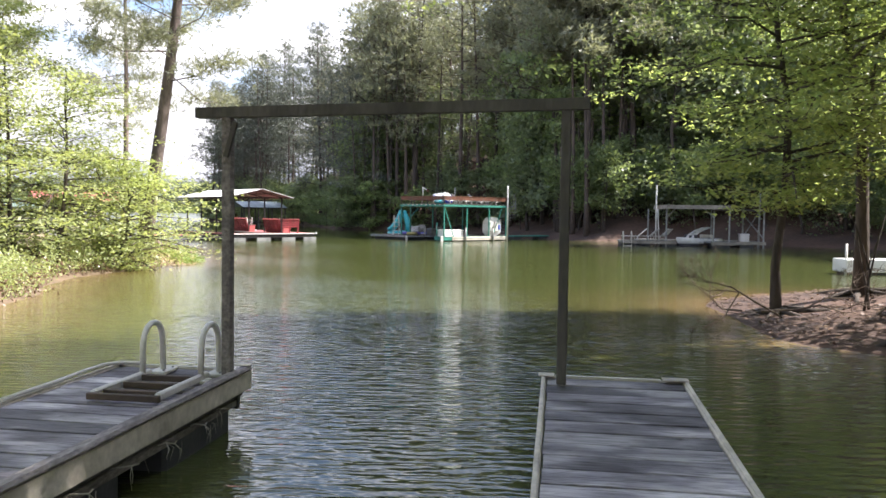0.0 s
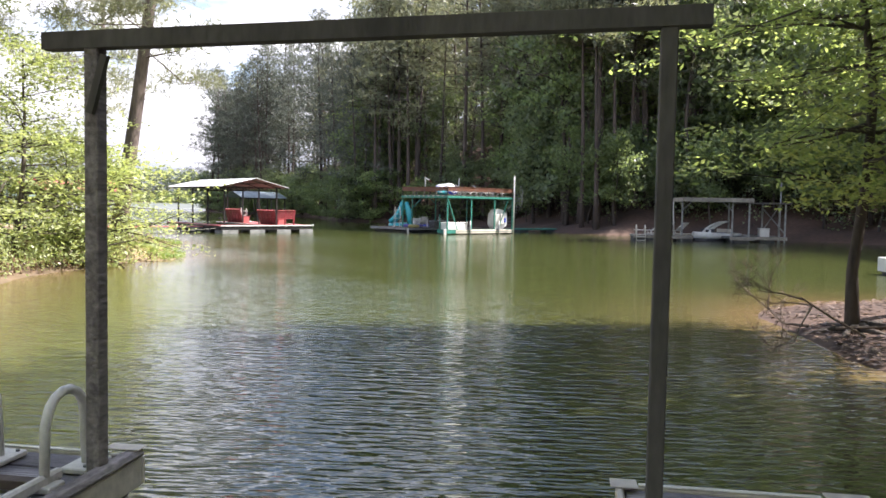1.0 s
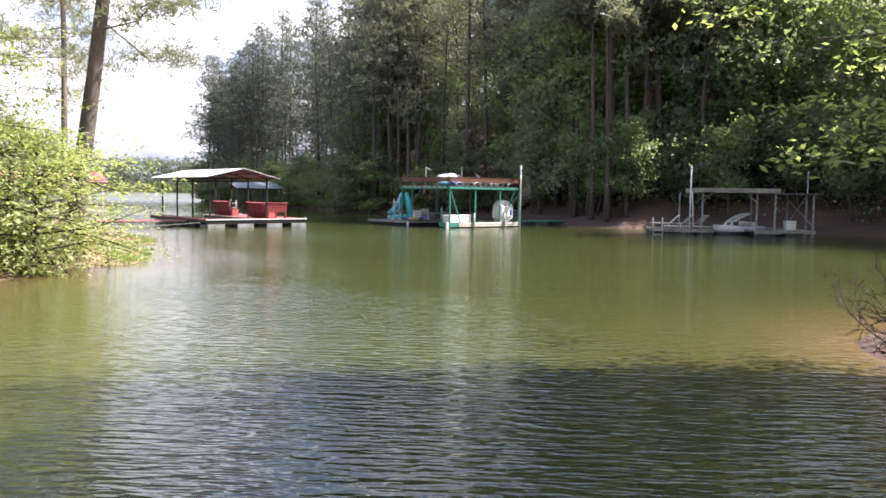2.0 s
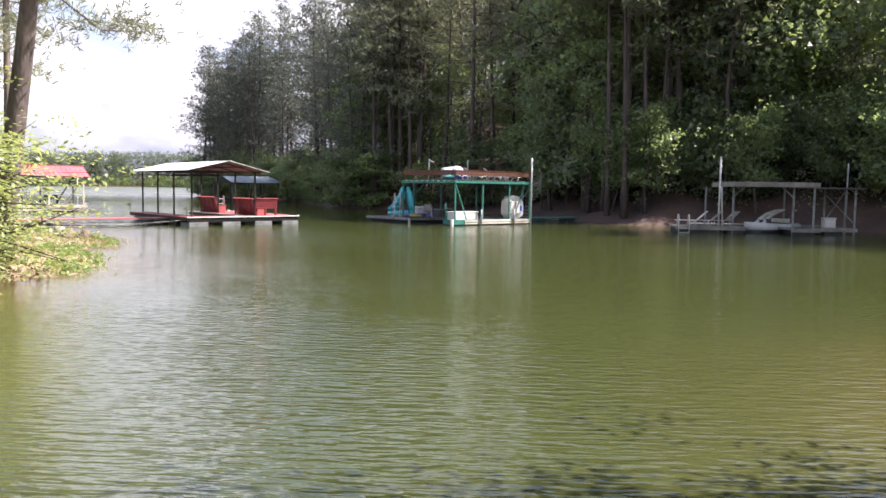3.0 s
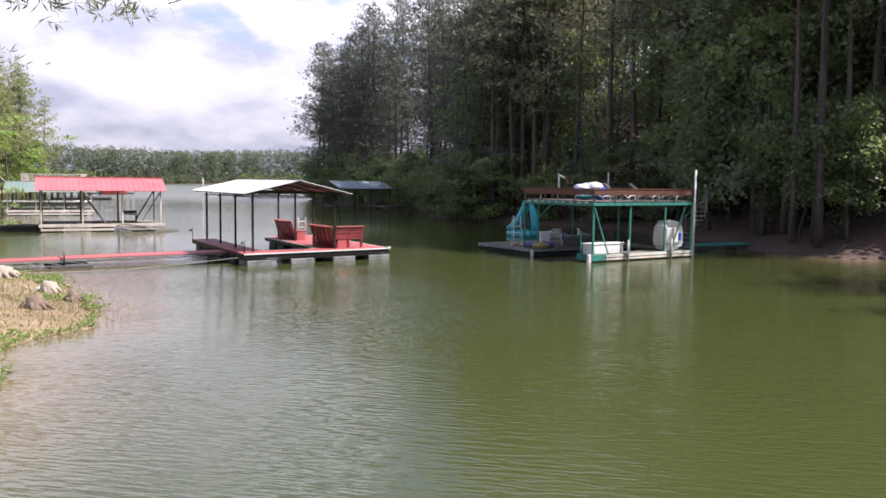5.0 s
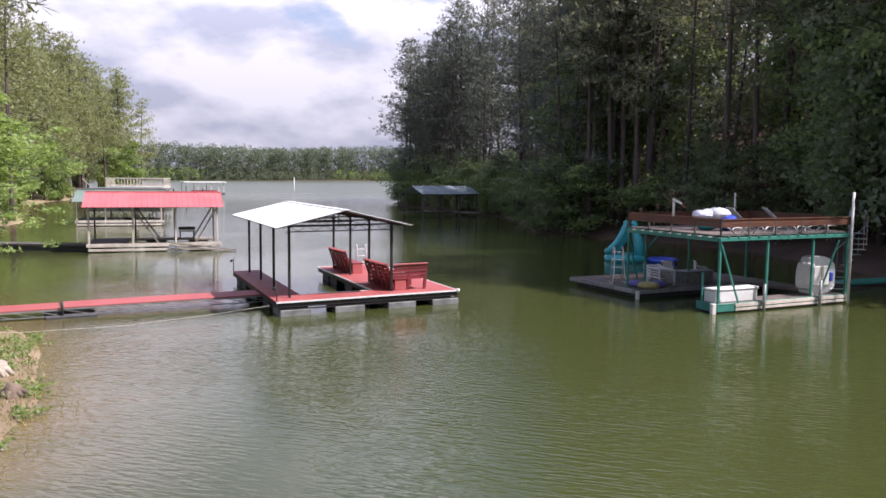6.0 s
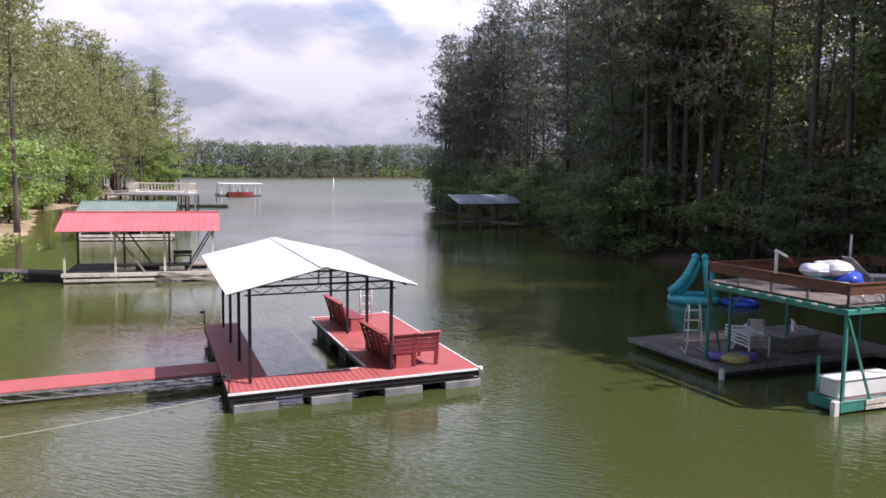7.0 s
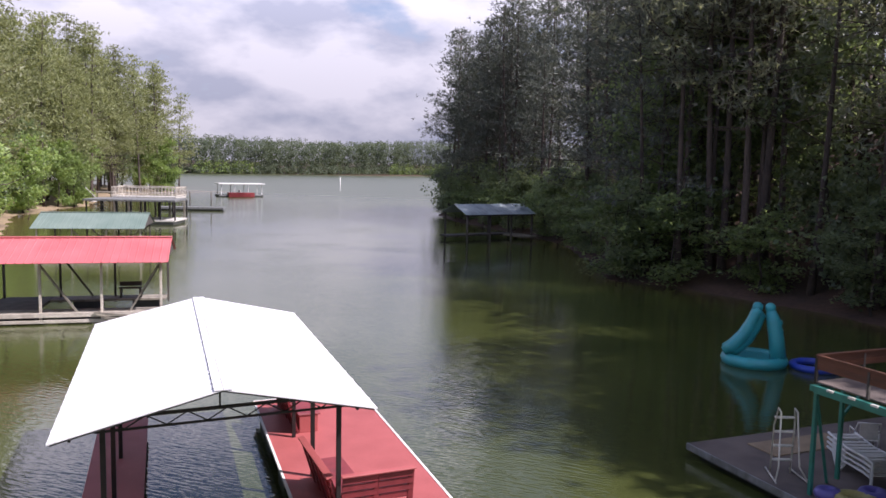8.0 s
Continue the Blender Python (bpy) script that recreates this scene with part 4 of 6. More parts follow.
def slide():
    t = thing("inflatable_slide", (-4.35, 73.3, 0), 0, "turquoise inflatable water slide floating on the lake", "slide")
    base = B()
    tube(base, [(0.95 * math.cos(a), 0.95 * math.sin(a), 0.16) for a in np.linspace(0, 2 * math.pi, 25)], 0.22, 8)
    part("base_ring", base, M_SLIDE, t)
    floor = B()
    tube(floor, [(0, 0, 0.02), (0, 0, 0.26)], [0.9, 0.85], 20)
    part("base_floor", floor, M_SLIDE, t)
    ch = B()
    pts = [(-1.05, -0.2, 0.45), (-0.78, -0.18, 0.62), (-0.42, -0.12, 1.02), (-0.16, -0.06, 1.5), (-0.02, 0, 1.9), (0.1, 0, 2.0)]
    for dy in (-0.27, 0.27):
        tube(ch, [(x, y + dy, z) for x, y, z in pts], [0.16, 0.19, 0.2, 0.19, 0.17, 0.13], 10)
    tube(ch, [(x + 0.1, y, z - 0.1) for x, y, z in pts], [0.2, 0.25, 0.27, 0.26, 0.24, 0.2], 10)
    part("chute", ch, M_SLIDE, t)
    co = B()
    for dy in (-0.2, 0.2):
        tube(co, [(0.8, dy, 0.2), (0.72, dy, 0.9), (0.58, dy, 1.6), (0.46, dy * 0.7, 1.98)], [0.28, 0.27, 0.24, 0.16], 10)
    part("column", co, M_SLIDE, t)
    for i in range(4):
        part("grip", tube(B(), [(0.98 - 0.05 * i, -0.25, 0.6 + 0.33 * i), (0.98 - 0.05 * i, 0.25, 0.6 + 0.33 * i)], 0.05, 7), M_SLIDE, t)
    for x, y in ((0.02, 0.0), (0.45, 0.0)):
        kn = B()
        bmesh.ops.create_icosphere(kn, subdivisions=2, radius=0.19, matrix=Matrix.Translation((x, y, 2.08)))
        for f in kn.faces:
            f.smooth = True
        part("knob", kn, M_SLIDE, t)
    return t


slide()
tu = thing("swim_ring", (-2.35, 73.4, 0), 0, "blue inflatable swim ring floating beside the slide", "float")
part("ring", tube(B(), [(0.72 * math.cos(a), 0.72 * math.sin(a), 0.1) for a in np.linspace(0, 2 * math.pi, 29)], 0.13, 8), M_BLUE, tu)


# ---- roofed dock with boat on the shaded shore ----
td = thing("boathouse_dock", (14.6, 53.4, 0), -4.0, "grey wooden dock with flat roof sheltering a boat", "dock")
for n, (x0, x1, y0, y1) in enumerate(((-2.6, 1.1, 0.0, 1.7), (-1.0, 6.8, 3.6, 5.0), (3.1, 4.6, -0.9, 3.58), (4.62, 7.0, 0.6, 3.58))):
    part("deck", box(B(), x0, x1, y0, y1, 0.26, 0.36, 0.01), M_STEEL, td)
    part("skirt_board", box(B(), x0, x1, y0 - 0.035, y0 - 0.004, 0.16, 0.37, 0.006), M_OLDWOOD, td)
    for x in ((x0 + 0.5, x1 - 0.5) if x1 - x0 > 3 else ((x0 + x1) / 2,)):
        part("float", box(B(), x - 0.45, x + 0.45, y0 + 0.1, y1 - 0.1, -0.15, 0.25, 0.02), M_FLOAT, td)
for u, v in ((0.4, 0.1), (3.4, -0.2), (4.3, -0.6), (-0.2, 3.8), (4.2, 3.8), (6.2, 3.2), (7.1, 2.6), (6.9, 0.8)):
    part("post", box(B(), u - 0.045, u + 0.045, v - 0.045, v + 0.045, 0.0, 2.5), M_STEEL, td)
for a, b in (((0.4, 0.1, 1.95), (0.95, 0.1, 2.5)), ((3.4, -0.2, 1.95), (2.8, -0.2, 2.5)), ((6.2, 3.2, 0.6), (7.1, 2.6, 2.4)), ((6.9, 0.8, 0.6), (6.2, 3.2, 2.2))):
    part("brace", beam(B(), a, b, 0.06, 0.06), M_STEEL, td)
part("roof", box(B(), 0.3, 4.45, -0.85, 4.2, 2.62, 2.74, 0.02), M_STEEL, td, "grey flat roof deck")
part("roof_fascia", box(B(), 0.27, 4.48, -0.9, -0.86, 2.5, 2.76, 0.008), M_OLDWOOD, td, "pale fascia board")
part("roof_fascia", box(B(), 0.23, 0.27, -0.9, 4.2, 2.5, 2.76, 0.008), M_OLDWOOD, td)
part("lean_to_roof", box(B(), 4.55, 7.2, 0.4, 4.2, 2.45, 2.53, 0.01), M_DARKWOOD, td)
part("pole", tube(B(), [(-0.2, 0.6, 0), (-0.2, 0.6, 4.1)], 0.05, 8), M_CREAM, td)
part("pole", tube(B(), [(0.05, 0.7, 0), (-0.08, 0.7, 2.5)], 0.045, 8), M_CREAM, td)
part("pole", tube(B(), [(7.15, 2.6, 0), (7.15, 2.6, 3.9)], 0.04, 8), M_STEEL, td)


def motorboat():
    t = thing("motorboat", (17.45, 54.9, 0), -150.0, "white motorboat with raked tower moored under the roof", "boat")
    bm = B()
    secs = []
    for x, w, z0, z1 in ((-2.6, 0.9, 0.05, 0.62), (-0.8, 1.0, 0.02, 0.62), (0.8, 1.0, 0.05, 0.66), (1.7, 0.85, 0.15, 0.7), (2.25, 0.4, 0.3, 0.72), (2.45, 0.12, 0.45, 0.73)):
        secs.append([bm.verts.new(p) for p in ((x, -w * 0.8, z1 + 0.04), (x, -w, z1 - 0.06), (x, -w * 0.92, z0 + 0.2), (x, -w * 0.6, z0), (x, 0, z0 - 0.12), (x, w * 0.6, z0), (x, w * 0.92, z0 + 0.2), (x, w, z1 - 0.06), (x, w * 0.8, z1 + 0.04))])
    for a, b in zip(secs, secs[1:]):
        for j in range(8):
            bm.faces.new((a[j], a[j + 1], b[j + 1], b[j])).smooth = True
        bm.faces.new((a[8], a[0], b[0], b[8]))
    bm.faces.new(secs[0])
    bm.faces.new(secs[-1][::-1])
    t.scale = (0.72, 0.72, 0.8)
    hull = part("hull", bm, M_WHITE, t)
    st = B()
    prev = None
    for x, w in ((-2.6, 0.86), (-0.8, 0.95), (0.8, 0.95), (1.7, 0.82), (2.25, 0.38), (2.42, 0.12)):
        cur = [st.verts.new(p) for p in ((x, -w, 0.02), (x, -w, 0.24), (x, w, 0.24), (x, w, 0.02))]
        if prev:
            for j in range(4):
                st.faces.new((prev[j], prev[(j + 1) % 4], cur[(j + 1) % 4], cur[j]))
        prev = cur
    part("hull_band", st, M_FLOAT, hull, "dark blue lower hull")
    part("cockpit", box(B(), -2.2, 0.5, -0.75, 0.75, 0.62, 0.7, 0.03), M_GREYFLOAT, hull)
    part("seat", box(B(), -1.6, -1.1, -0.7, 0.7, 0.7, 0.98, 0.05), M_CREAM, hull)
    part("windscreen", beam(B(), (0.75, -0.8, 0.83), (0.75, 0.8, 0.83), 0.05, 0.3), M_FLOAT, hull)
    tw = B()
    pts = [(1.0, 0.62), (0.6, 0.95), (-0.1, 1.28), (-0.9, 1.5), (-1.5, 1.58)]
    for y in (-0.34, 0.34):
        tube(tw, [(x, y * (1 - 0.1 * k), z) for k, (x, z) in enumerate(pts)], [0.12, 0.13, 0.12, 0.1, 0.06], 8)
    tube(tw, [(-1.5, -0.2, 1.58), (-1.5, 0.2, 1.58)], 0.06, 8)
    for x, z in ((0.6, 0.95), (-0.1, 1.28), (-0.9, 1.5)):
        beam(tw, (x, -0.3, z), (x, 0.3, z), 0.5, 0.06)
    part("tower", tw, M_WHITE, t, "white raked tow tower")
    return t


motorboat()


# ---- red- and green-roofed boat docks along the left shore ----
def shore_dock(at, rz, length, depth, eave, ridge, roofmat, label, wood):
    t = thing("covered_dock", at, rz, label, "dock", "covered docks along the shore")
    part("deck", box(B(), 0, length, 0, 1.0, 0.38, 0.48, 0.01), wood, t)
    part("fascia", box(B(), 0, length, -0.04, -0.005, 0.3, 0.5, 0.01), M_PALE, t)
    part("fascia", box(B(), 0.1, length - 0.2, -0.03, 0.0, 0.06, 0.2, 0.01), M_PALE, t)
    part("deck", box(B(), 0, 2.2, 1.0, depth, 0.38, 0.48, 0.01), M_DARKWOOD, t)
    part("deck", box(B(), 2.2, length - 0.3, depth - 1.1, depth, 0.38, 0.48, 0.01), wood, t)
    for y in (0.5, depth - 0.5):
        for x in (0.8, length / 2, length - 1.2):
            part("float", box(B(), x - 0.6, x + 0.6, y - 0.4, y + 0.4, -0.15, 0.36, 0.02), M_FLOAT, t)
    for y in (0.08, depth - 0.3):
        for i in range(4):
            x = 0.15 + i * (length - 0.4) / 3
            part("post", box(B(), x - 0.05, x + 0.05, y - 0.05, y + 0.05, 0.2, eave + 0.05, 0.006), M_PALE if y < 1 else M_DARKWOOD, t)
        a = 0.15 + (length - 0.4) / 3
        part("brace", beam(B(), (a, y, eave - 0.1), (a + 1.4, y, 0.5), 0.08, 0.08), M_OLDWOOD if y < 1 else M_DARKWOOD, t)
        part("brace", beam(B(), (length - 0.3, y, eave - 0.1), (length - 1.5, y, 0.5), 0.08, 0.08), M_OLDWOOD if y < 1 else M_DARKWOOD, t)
        part("plate", box(B(), 0, length, y - 0.05, y + 0.05, eave - 0.02, eave + 0.1), M_DARKWOOD, t)
    mid = depth / 2 - 0.1
    for y in (-0.5, depth + 0.3):
        panel = part("roof_panel", ribbed(B(), (-0.15, y, eave), (length + 0.1, y, eave), (-0.15, mid, ridge), (length + 0.1, mid, ridge), 0.02, 24), roofmat, t)
    part("ridge_cap", beam(B(), (-0.16, mid, ridge + 0.035), (length + 0.11, mid, ridge + 0.035), 0.3, 0.03), roofmat, panel)
    for x in (0.0, length):
        g = B()
        vs = [g.verts.new(p) for p in ((x, 0.1, eave + 0.08), (x, depth - 0.3, eave + 0.08), (x, mid, ridge - 0.06))]
        ws = [g.verts.new(v.co + Vector((0.03, 0, 0))) for v in vs]
        g.faces.new(vs), g.faces.new(ws[::-1])
        for i in range(3):
            g.faces.new((vs[i], vs[(i + 1) % 3], ws[(i + 1) % 3], ws[i]))
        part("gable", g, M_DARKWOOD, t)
    return t


shore_dock((-33.9, 65.1, 0), 37.0, 7.5, 4.5, 2.62, 3.45, M_ROOFRED, "old wooden boat dock with bright red metal roof", M_OLDWOOD)
sb = thing("dock_bench", (-33.9 + 0.7986 * 5.6 - 0.6018 * 3.8, 65.1 + 0.6018 * 5.6 + 0.7986 * 3.8, 0.48), 37.0, "small dark bench on the red-roofed dock", "bench")
part("seat", box(B(), -0.5, 0.5, -0.18, 0.18, 0.42, 0.47, 0.01), M_DARKWOOD, sb)
part("backrest", box(B(), -0.5, 0.5, 0.19, 0.22, 0.5, 0.72, 0.01), M_DARKWOOD, sb)
for x in (-0.42, 0.42):
    part("leg", box(B(), x - 0.04, x + 0.04, -0.15, 0.22, 0.0, 0.42, 0.006), M_DARKWOOD, sb)
for i, (a, b) in enumerate((((4.6, -0.12, 0.5), (8.3, -0.5, 0.06)), ((5.0, -0.2, 0.28), (8.0, -0.62, 0.0)))):
    ti = thing("loose_timber", (-33.9, 65.1, 0), 37.0, "long weathered timber slanting off the dock into the water", "timber", "loose timbers by the red-roofed dock")
    part("timber", beam(B(), a, b, 0.09, 0.09), M_OLDWOOD, ti)
shore_dock((-51.0, 82.8, 0), 35.0, 7.2, 5.5, 2.1, 3.05, M_ROOFGREEN, "wooden boat dock with faded green metal roof", M_DARKWOOD)


# ---- trees ----
def leaves(centres, per, spread, size, flat=0.5, rng=None, flatten=1.0, far=False):
    """Corners and faces of small pointed leaves scattered round the given centres."""
    c = np.repeat(np.asarray(centres, float), per, 0)
    n = len(c)
    off = rng.normal(size=(n, 3))
    off /= np.linalg.norm(off, axis=1, keepdims=True)
    off *= (rng.random((n, 1)) ** 0.5) * spread
    off[:, 2] *= flatten
    p = c + off
    nrm = rng.normal(size=(n, 3)) * (1 - flat) + np.array([0, 0, 1.0]) * flat * 1.6
    nrm /= np.linalg.norm(nrm, axis=1, keepdims=True) + 1e-9
    a = rng.normal(size=(n, 3))
    a -= nrm * (a * nrm).sum(1, keepdims=True)
    a /= np.linalg.norm(a, axis=1, keepdims=True) + 1e-9
    b = np.cross(nrm, a)
    s = size * (0.6 + 0.8 * rng.random((n, 1)))
    if far:
        v = np.stack([p - a * s, p + a * s * 0.4 - b * s * 0.7, p + a * s * 0.5 + b * s * 0.6], 1).reshape(-1, 3)
        return v, np.arange(3 * n).reshape(-1, 3)
    v = np.stack([p - a * s, p - b * s * 0.45, p + a * s, p + b * s * 0.45], 1).reshape(-1, 3)
    return v, np.arange(4 * n).reshape(-1, 4)


def tufts(centres, dirs, per, length, width, rng, far=False):
    """Needle tufts: thin blades that fan out from each centre."""
    c = np.repeat(np.asarray(centres, float), per, 0)
    d = np.repeat(np.asarray(dirs, float), per, 0) * 0.6 + rng.normal(size=c.shape) * 0.75
    d /= np.linalg.norm(d, axis=1, keepdims=True)
    s = np.cross(d, rng.normal(size=c.shape))
    s /= np.linalg.norm(s, axis=1, keepdims=True)
    l = length * (0.6 + 0.7 * rng.random((len(c), 1)))
    if far:
        v = np.stack([c - s * width, c + d * l, c + s * width], 1).reshape(-1, 3)
        return v, np.arange(3 * len(c)).reshape(-1, 3)
    v = np.stack([c - s * width * 0.3, c + d * l * 0.5 - s * width, c + d * l, c + d * l * 0.5 + s * width], 1).reshape(-1, 3)
    return v, np.arange(4 * len(c)).reshape(-1, 4)


def pine(name, h, lean, seed, first=0.45, limbs=44, tuft=9, blade=(0.42, 0.05), r0=0.24, spread=1.0, label="tall pine with a bare lower trunk and loose needle crown", thick=1.0, far=True, needles=None, pad=0.55, per=3):
    rng = np.random.default_rng(seed)
    t = thing(name, (0, 0, 0), 0, label, "tree")
    bm = B()
    line = [Vector((lean[0] * f + 0.12 * math.sin(f * 5 + seed), lean[1] * f + 0.12 * math.cos(f * 4 + seed), -0.6 + (h + 0.6) * f)) for f in np.linspace(0, 1, 9)]
    tube(bm, line, [r0 * (1.25 if i == 0 else 1) * (1 - 0.86 * i / 8) for i in range(9)], 9)
    cs, ds = [], []
    for i in range(limbs):
        f = first + (0.99 - first) * ((i + rng.random()) / limbs) ** 0.85
        k = min(7, int(f * 8))
        p = line[k].lerp(line[k + 1], f * 8 - k)
        g = (f - first) / (1 - first)
        ln = spread * h * (0.19 * (1 - g) ** 0.7 + 0.035) * (0.55 + 0.65 * rng.random())
        az = rng.random() * 6.283
        up = 0.05 + 0.55 * g + 0.15 * rng.normal()
        d = Vector((math.cos(az), math.sin(az), up)).normalized()
        q = p + d * ln * 0.55 + Vector((0, 0, -0.04 * ln))
        e = p + d * ln + Vector((0, 0, 0.12 * ln))
        rr = max(0.018, r0 * (0.2 if far else 0.12) * (1 - 0.6 * g))
        tube(bm, [p, q, e], [rr, rr * 0.7, rr * 0.3], 4)
        dead = far and g < 0.12 and rng.random() < 0.6
        if dead:
            continue
        for j in range(int(thick * (2.2 + 2.6 * (1 - g)))):
            w = 0.45 + 0.6 * rng.random()
            c = p.lerp(q, w / 0.55) if w < 0.55 else q.lerp(e, (w - 0.55) / 0.45)
            c = c + Vector(rng.normal(size=3) * np.array([0.17, 0.17, 0.05]) * ln)
            pr = pad * (0.7 + 0.6 * rng.random()) * (1 - 0.35 * g)
            off = rng.normal(size=(tuft, 3)) * np.array([pr, pr, pr * 0.24])
            out = off / (np.linalg.norm(off, axis=1, keepdims=True) + 1e-6) + np.array([0, 0, 0.55])
            cs.extend((off + np.array(c[:])).tolist())
            ds.extend(out.tolist())
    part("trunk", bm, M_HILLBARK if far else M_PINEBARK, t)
    v, q = tufts(cs, ds, per, blade[0], blade[1], rng, far)
    cloud("crown", v, q, needles or L_PINE, t)
    return t


def broad(name, h, wide, seed, mat, label, clumps=110, per=34, leaf=0.2, puff=0.75, low=0.25, r0=0.16, layered=False, bark=None, bias=(0, 0), bend=(0, 0), far=False):
    """A leafy tree: trunk, forking limbs, and clumps of leaves along and at the ends of the limbs."""
    rng = np.random.default_rng(seed)
    t = thing(name, (0, 0, 0), 0, label, "tree")
    bm = B()
    n = 7
    line = [Vector((bend[0] * (i / n) ** 1.5 + 0.12 * math.sin(i * 1.3 + seed), bend[1] * (i / n) ** 1.5 + 0.12 * math.cos(i * 1.7 + seed), -0.5 + (h * 0.9 + 0.5) * i / n)) for i in range(n + 1)]
    tube(bm, line, [r0 * (1.35 if i == 0 else 1.0) * (1 - 0.85 * i / n) for i in range(n + 1)], 8)
    nl = max(7, clumps // 7)
    cs = []
    for i in range(nl):
        f = low + (0.97 - low) * (i + rng.random()) / nl
        k = min(n - 1, int(f * n))
        p = line[k].lerp(line[k + 1], f * n - k)
        g = (f - low) / (1 - low)
        env = (0.45 + 1.1 * g) if g < 0.4 else 0.89 * (1 - (g - 0.4) / 0.6) ** 0.6 + 0.06
        az = rng.random() * 6.283
        d = Vector((math.cos(az) + bias[0], math.sin(az) + bias[1], (0.05 if layered else 0.35) + 0.5 * g * g))
        ln = wide * env * (0.6 + 0.5 * rng.random()) * (0.6 + 0.4 * d.to_2d().length)
        ln = min(ln, wide)
        d.normalize()
        q = p + d * ln * 0.5 + Vector(rng.normal(size=3) * 0.08 * ln)
        e = q + (d + Vector(rng.normal(size=3) * 0.22)).normalized() * ln * 0.5 + Vector((0, 0, -0.05 * ln))
        rr = max(0.012, r0 * 0.4 * (1 - 0.75 * g))
        tube(bm, [p, q, e], [rr, rr * 0.65, rr * 0.25], 5)
        for j in range(7):
            w = 0.3 + 0.75 * rng.random()
            s = rng.normal(size=3) * np.array([0.3, 0.3, 0.06 if layered else 0.2]) * ln * w
            c = (p.lerp(q, w * 2) if w < 0.5 else q.lerp(e, w * 2 - 1)) + Vector(s)
            if w > 0.45 and j < 3:
                tube(bm, [p.lerp(q, min(1, w * 1.4)), c], [rr * 0.35, rr * 0.1], 3)
            cs.append(c[:])
    part("trunk", bm, bark or M_BARK, t)
    v, q = leaves(cs, per, puff, leaf, 0.6 if layered else 0.25, rng, 0.28 if layered else 0.75, far)
    cloud("crown", v, q, mat, t)
    return t


def plant(proto, spots, group, seed, sink=0.0, vary=0.2, grow=None, spin=6.28):
    rng = np.random.default_rng(seed)
    proto["group"] = group
    first = True
    for x, y in spots:
        s = (1 + vary * (2 * rng.random() - 1)) * (grow(x, y) if grow else 1)
        m = Matrix.LocRotScale((x, y, rest(x, y) - sink), Euler((0.03 * rng.normal(), 0.03 * rng.normal(), rng.random() * spin)), (s, s, s))
        if first:
            proto.matrix_basis = m
            first = False
        else:
            o = copy_thing(proto, Matrix.Identity(4))
            o.matrix_basis = m


def along(line, lo, hi, count, seed, keep=None, apart=1.6, tries=40):
    """Scattered spots between lo and hi metres inland of a stretch of shore."""
    g = np.random.default_rng(seed)
    pts = np.array(line, float)
    seg = np.linalg.norm(np.diff(pts, axis=0), axis=1)
    cum = np.concatenate([[0], np.cumsum(seg)])
    n = count * tries
    s = g.random(n) * cum[-1]
    k = np.clip(np.searchsorted(cum, s) - 1, 0, len(seg) - 1)
    p = pts[k] + (pts[k + 1] - pts[k]) * ((s - cum[k]) / seg[k])[:, None]
    a, r = g.random(n) * 6.283, lo + (hi - lo) * g.random(n)
    x, y = p[:, 0] + r * np.cos(a), p[:, 1] + r * np.sin(a)
    d = shore(x, y)
    ok = (d >= lo) & (d <= hi)
    out = np.zeros((0, 2))
    for q in np.stack([x, y], 1)[ok]:
        if keep is not None and not keep(*q):
            continue
        if len(out) and np.min(np.hypot(out[:, 0] - q[0], out[:, 1] - q[1])) < apart:
            continue
        out = np.vstack([out, q])
        if len(out) == count:
            break
    return [(float(q[0]), float(q[1])) for q in out]


HILL = [(26, 56), (18, 61.5), (12, 62), (9, 66), (7.5, 72), (3, 82), (-2, 87), (-8, 91), (-13.5, 93.5), (-16.5, 103), (-21, 115), (-30, 126), (-42, 140), (-49, 152), (-51, 164), (-45, 178)]
HILL_R = [(20, 23), (30, 28), (36, 37), (32, 47), (26, 56)]
LEFT = [(-138, 200), (-124, 180), (-117, 154), (-99, 135), (-92, 121), (-86, 110), (-78, 103), (-66, 92)]

pines = [pine("pine", 21 + 2 * i, (0.5 * (-1) ** i, 0.4), 10 + i, 0.36 + 0.05 * i, 44, 7, (0.44, 0.054), per=4, pad=0.65) for i in range(4)]
broads = [broad("broadleaf_tree", 11 + 2.0 * i, 4.0 + 0.3 * i, 30 + i, L_BROAD if i % 2 else L_DARK, "leafy green tree of the hillside wood", 140, 27, 0.178, 0.95, 0.2, far=True) for i in range(4)]
shrubs = [broad("understory_tree", 5.0 + 1.2 * i, 3.0, 50 + i, L_DARK if i else L_BROAD, "low leafy tree hanging over the shaded shore", 96, 26, 0.145, 1.0, 0.12, 0.07, i != 1, far=True) for i in range(3)]

def open_sun(x, y):
    """Keeps a gap in the tall trees, through which the sun reaches the party dock."""
    return not (x > 27 and y > 57 or 12 < x < 19 and 57 < y < 65.0 or 18 < x < 26 and 57 < y < 67.8 or 23 < x < 32 and 57 < y < 66 or 17 < x < 30 and 50 < y < 57.1)


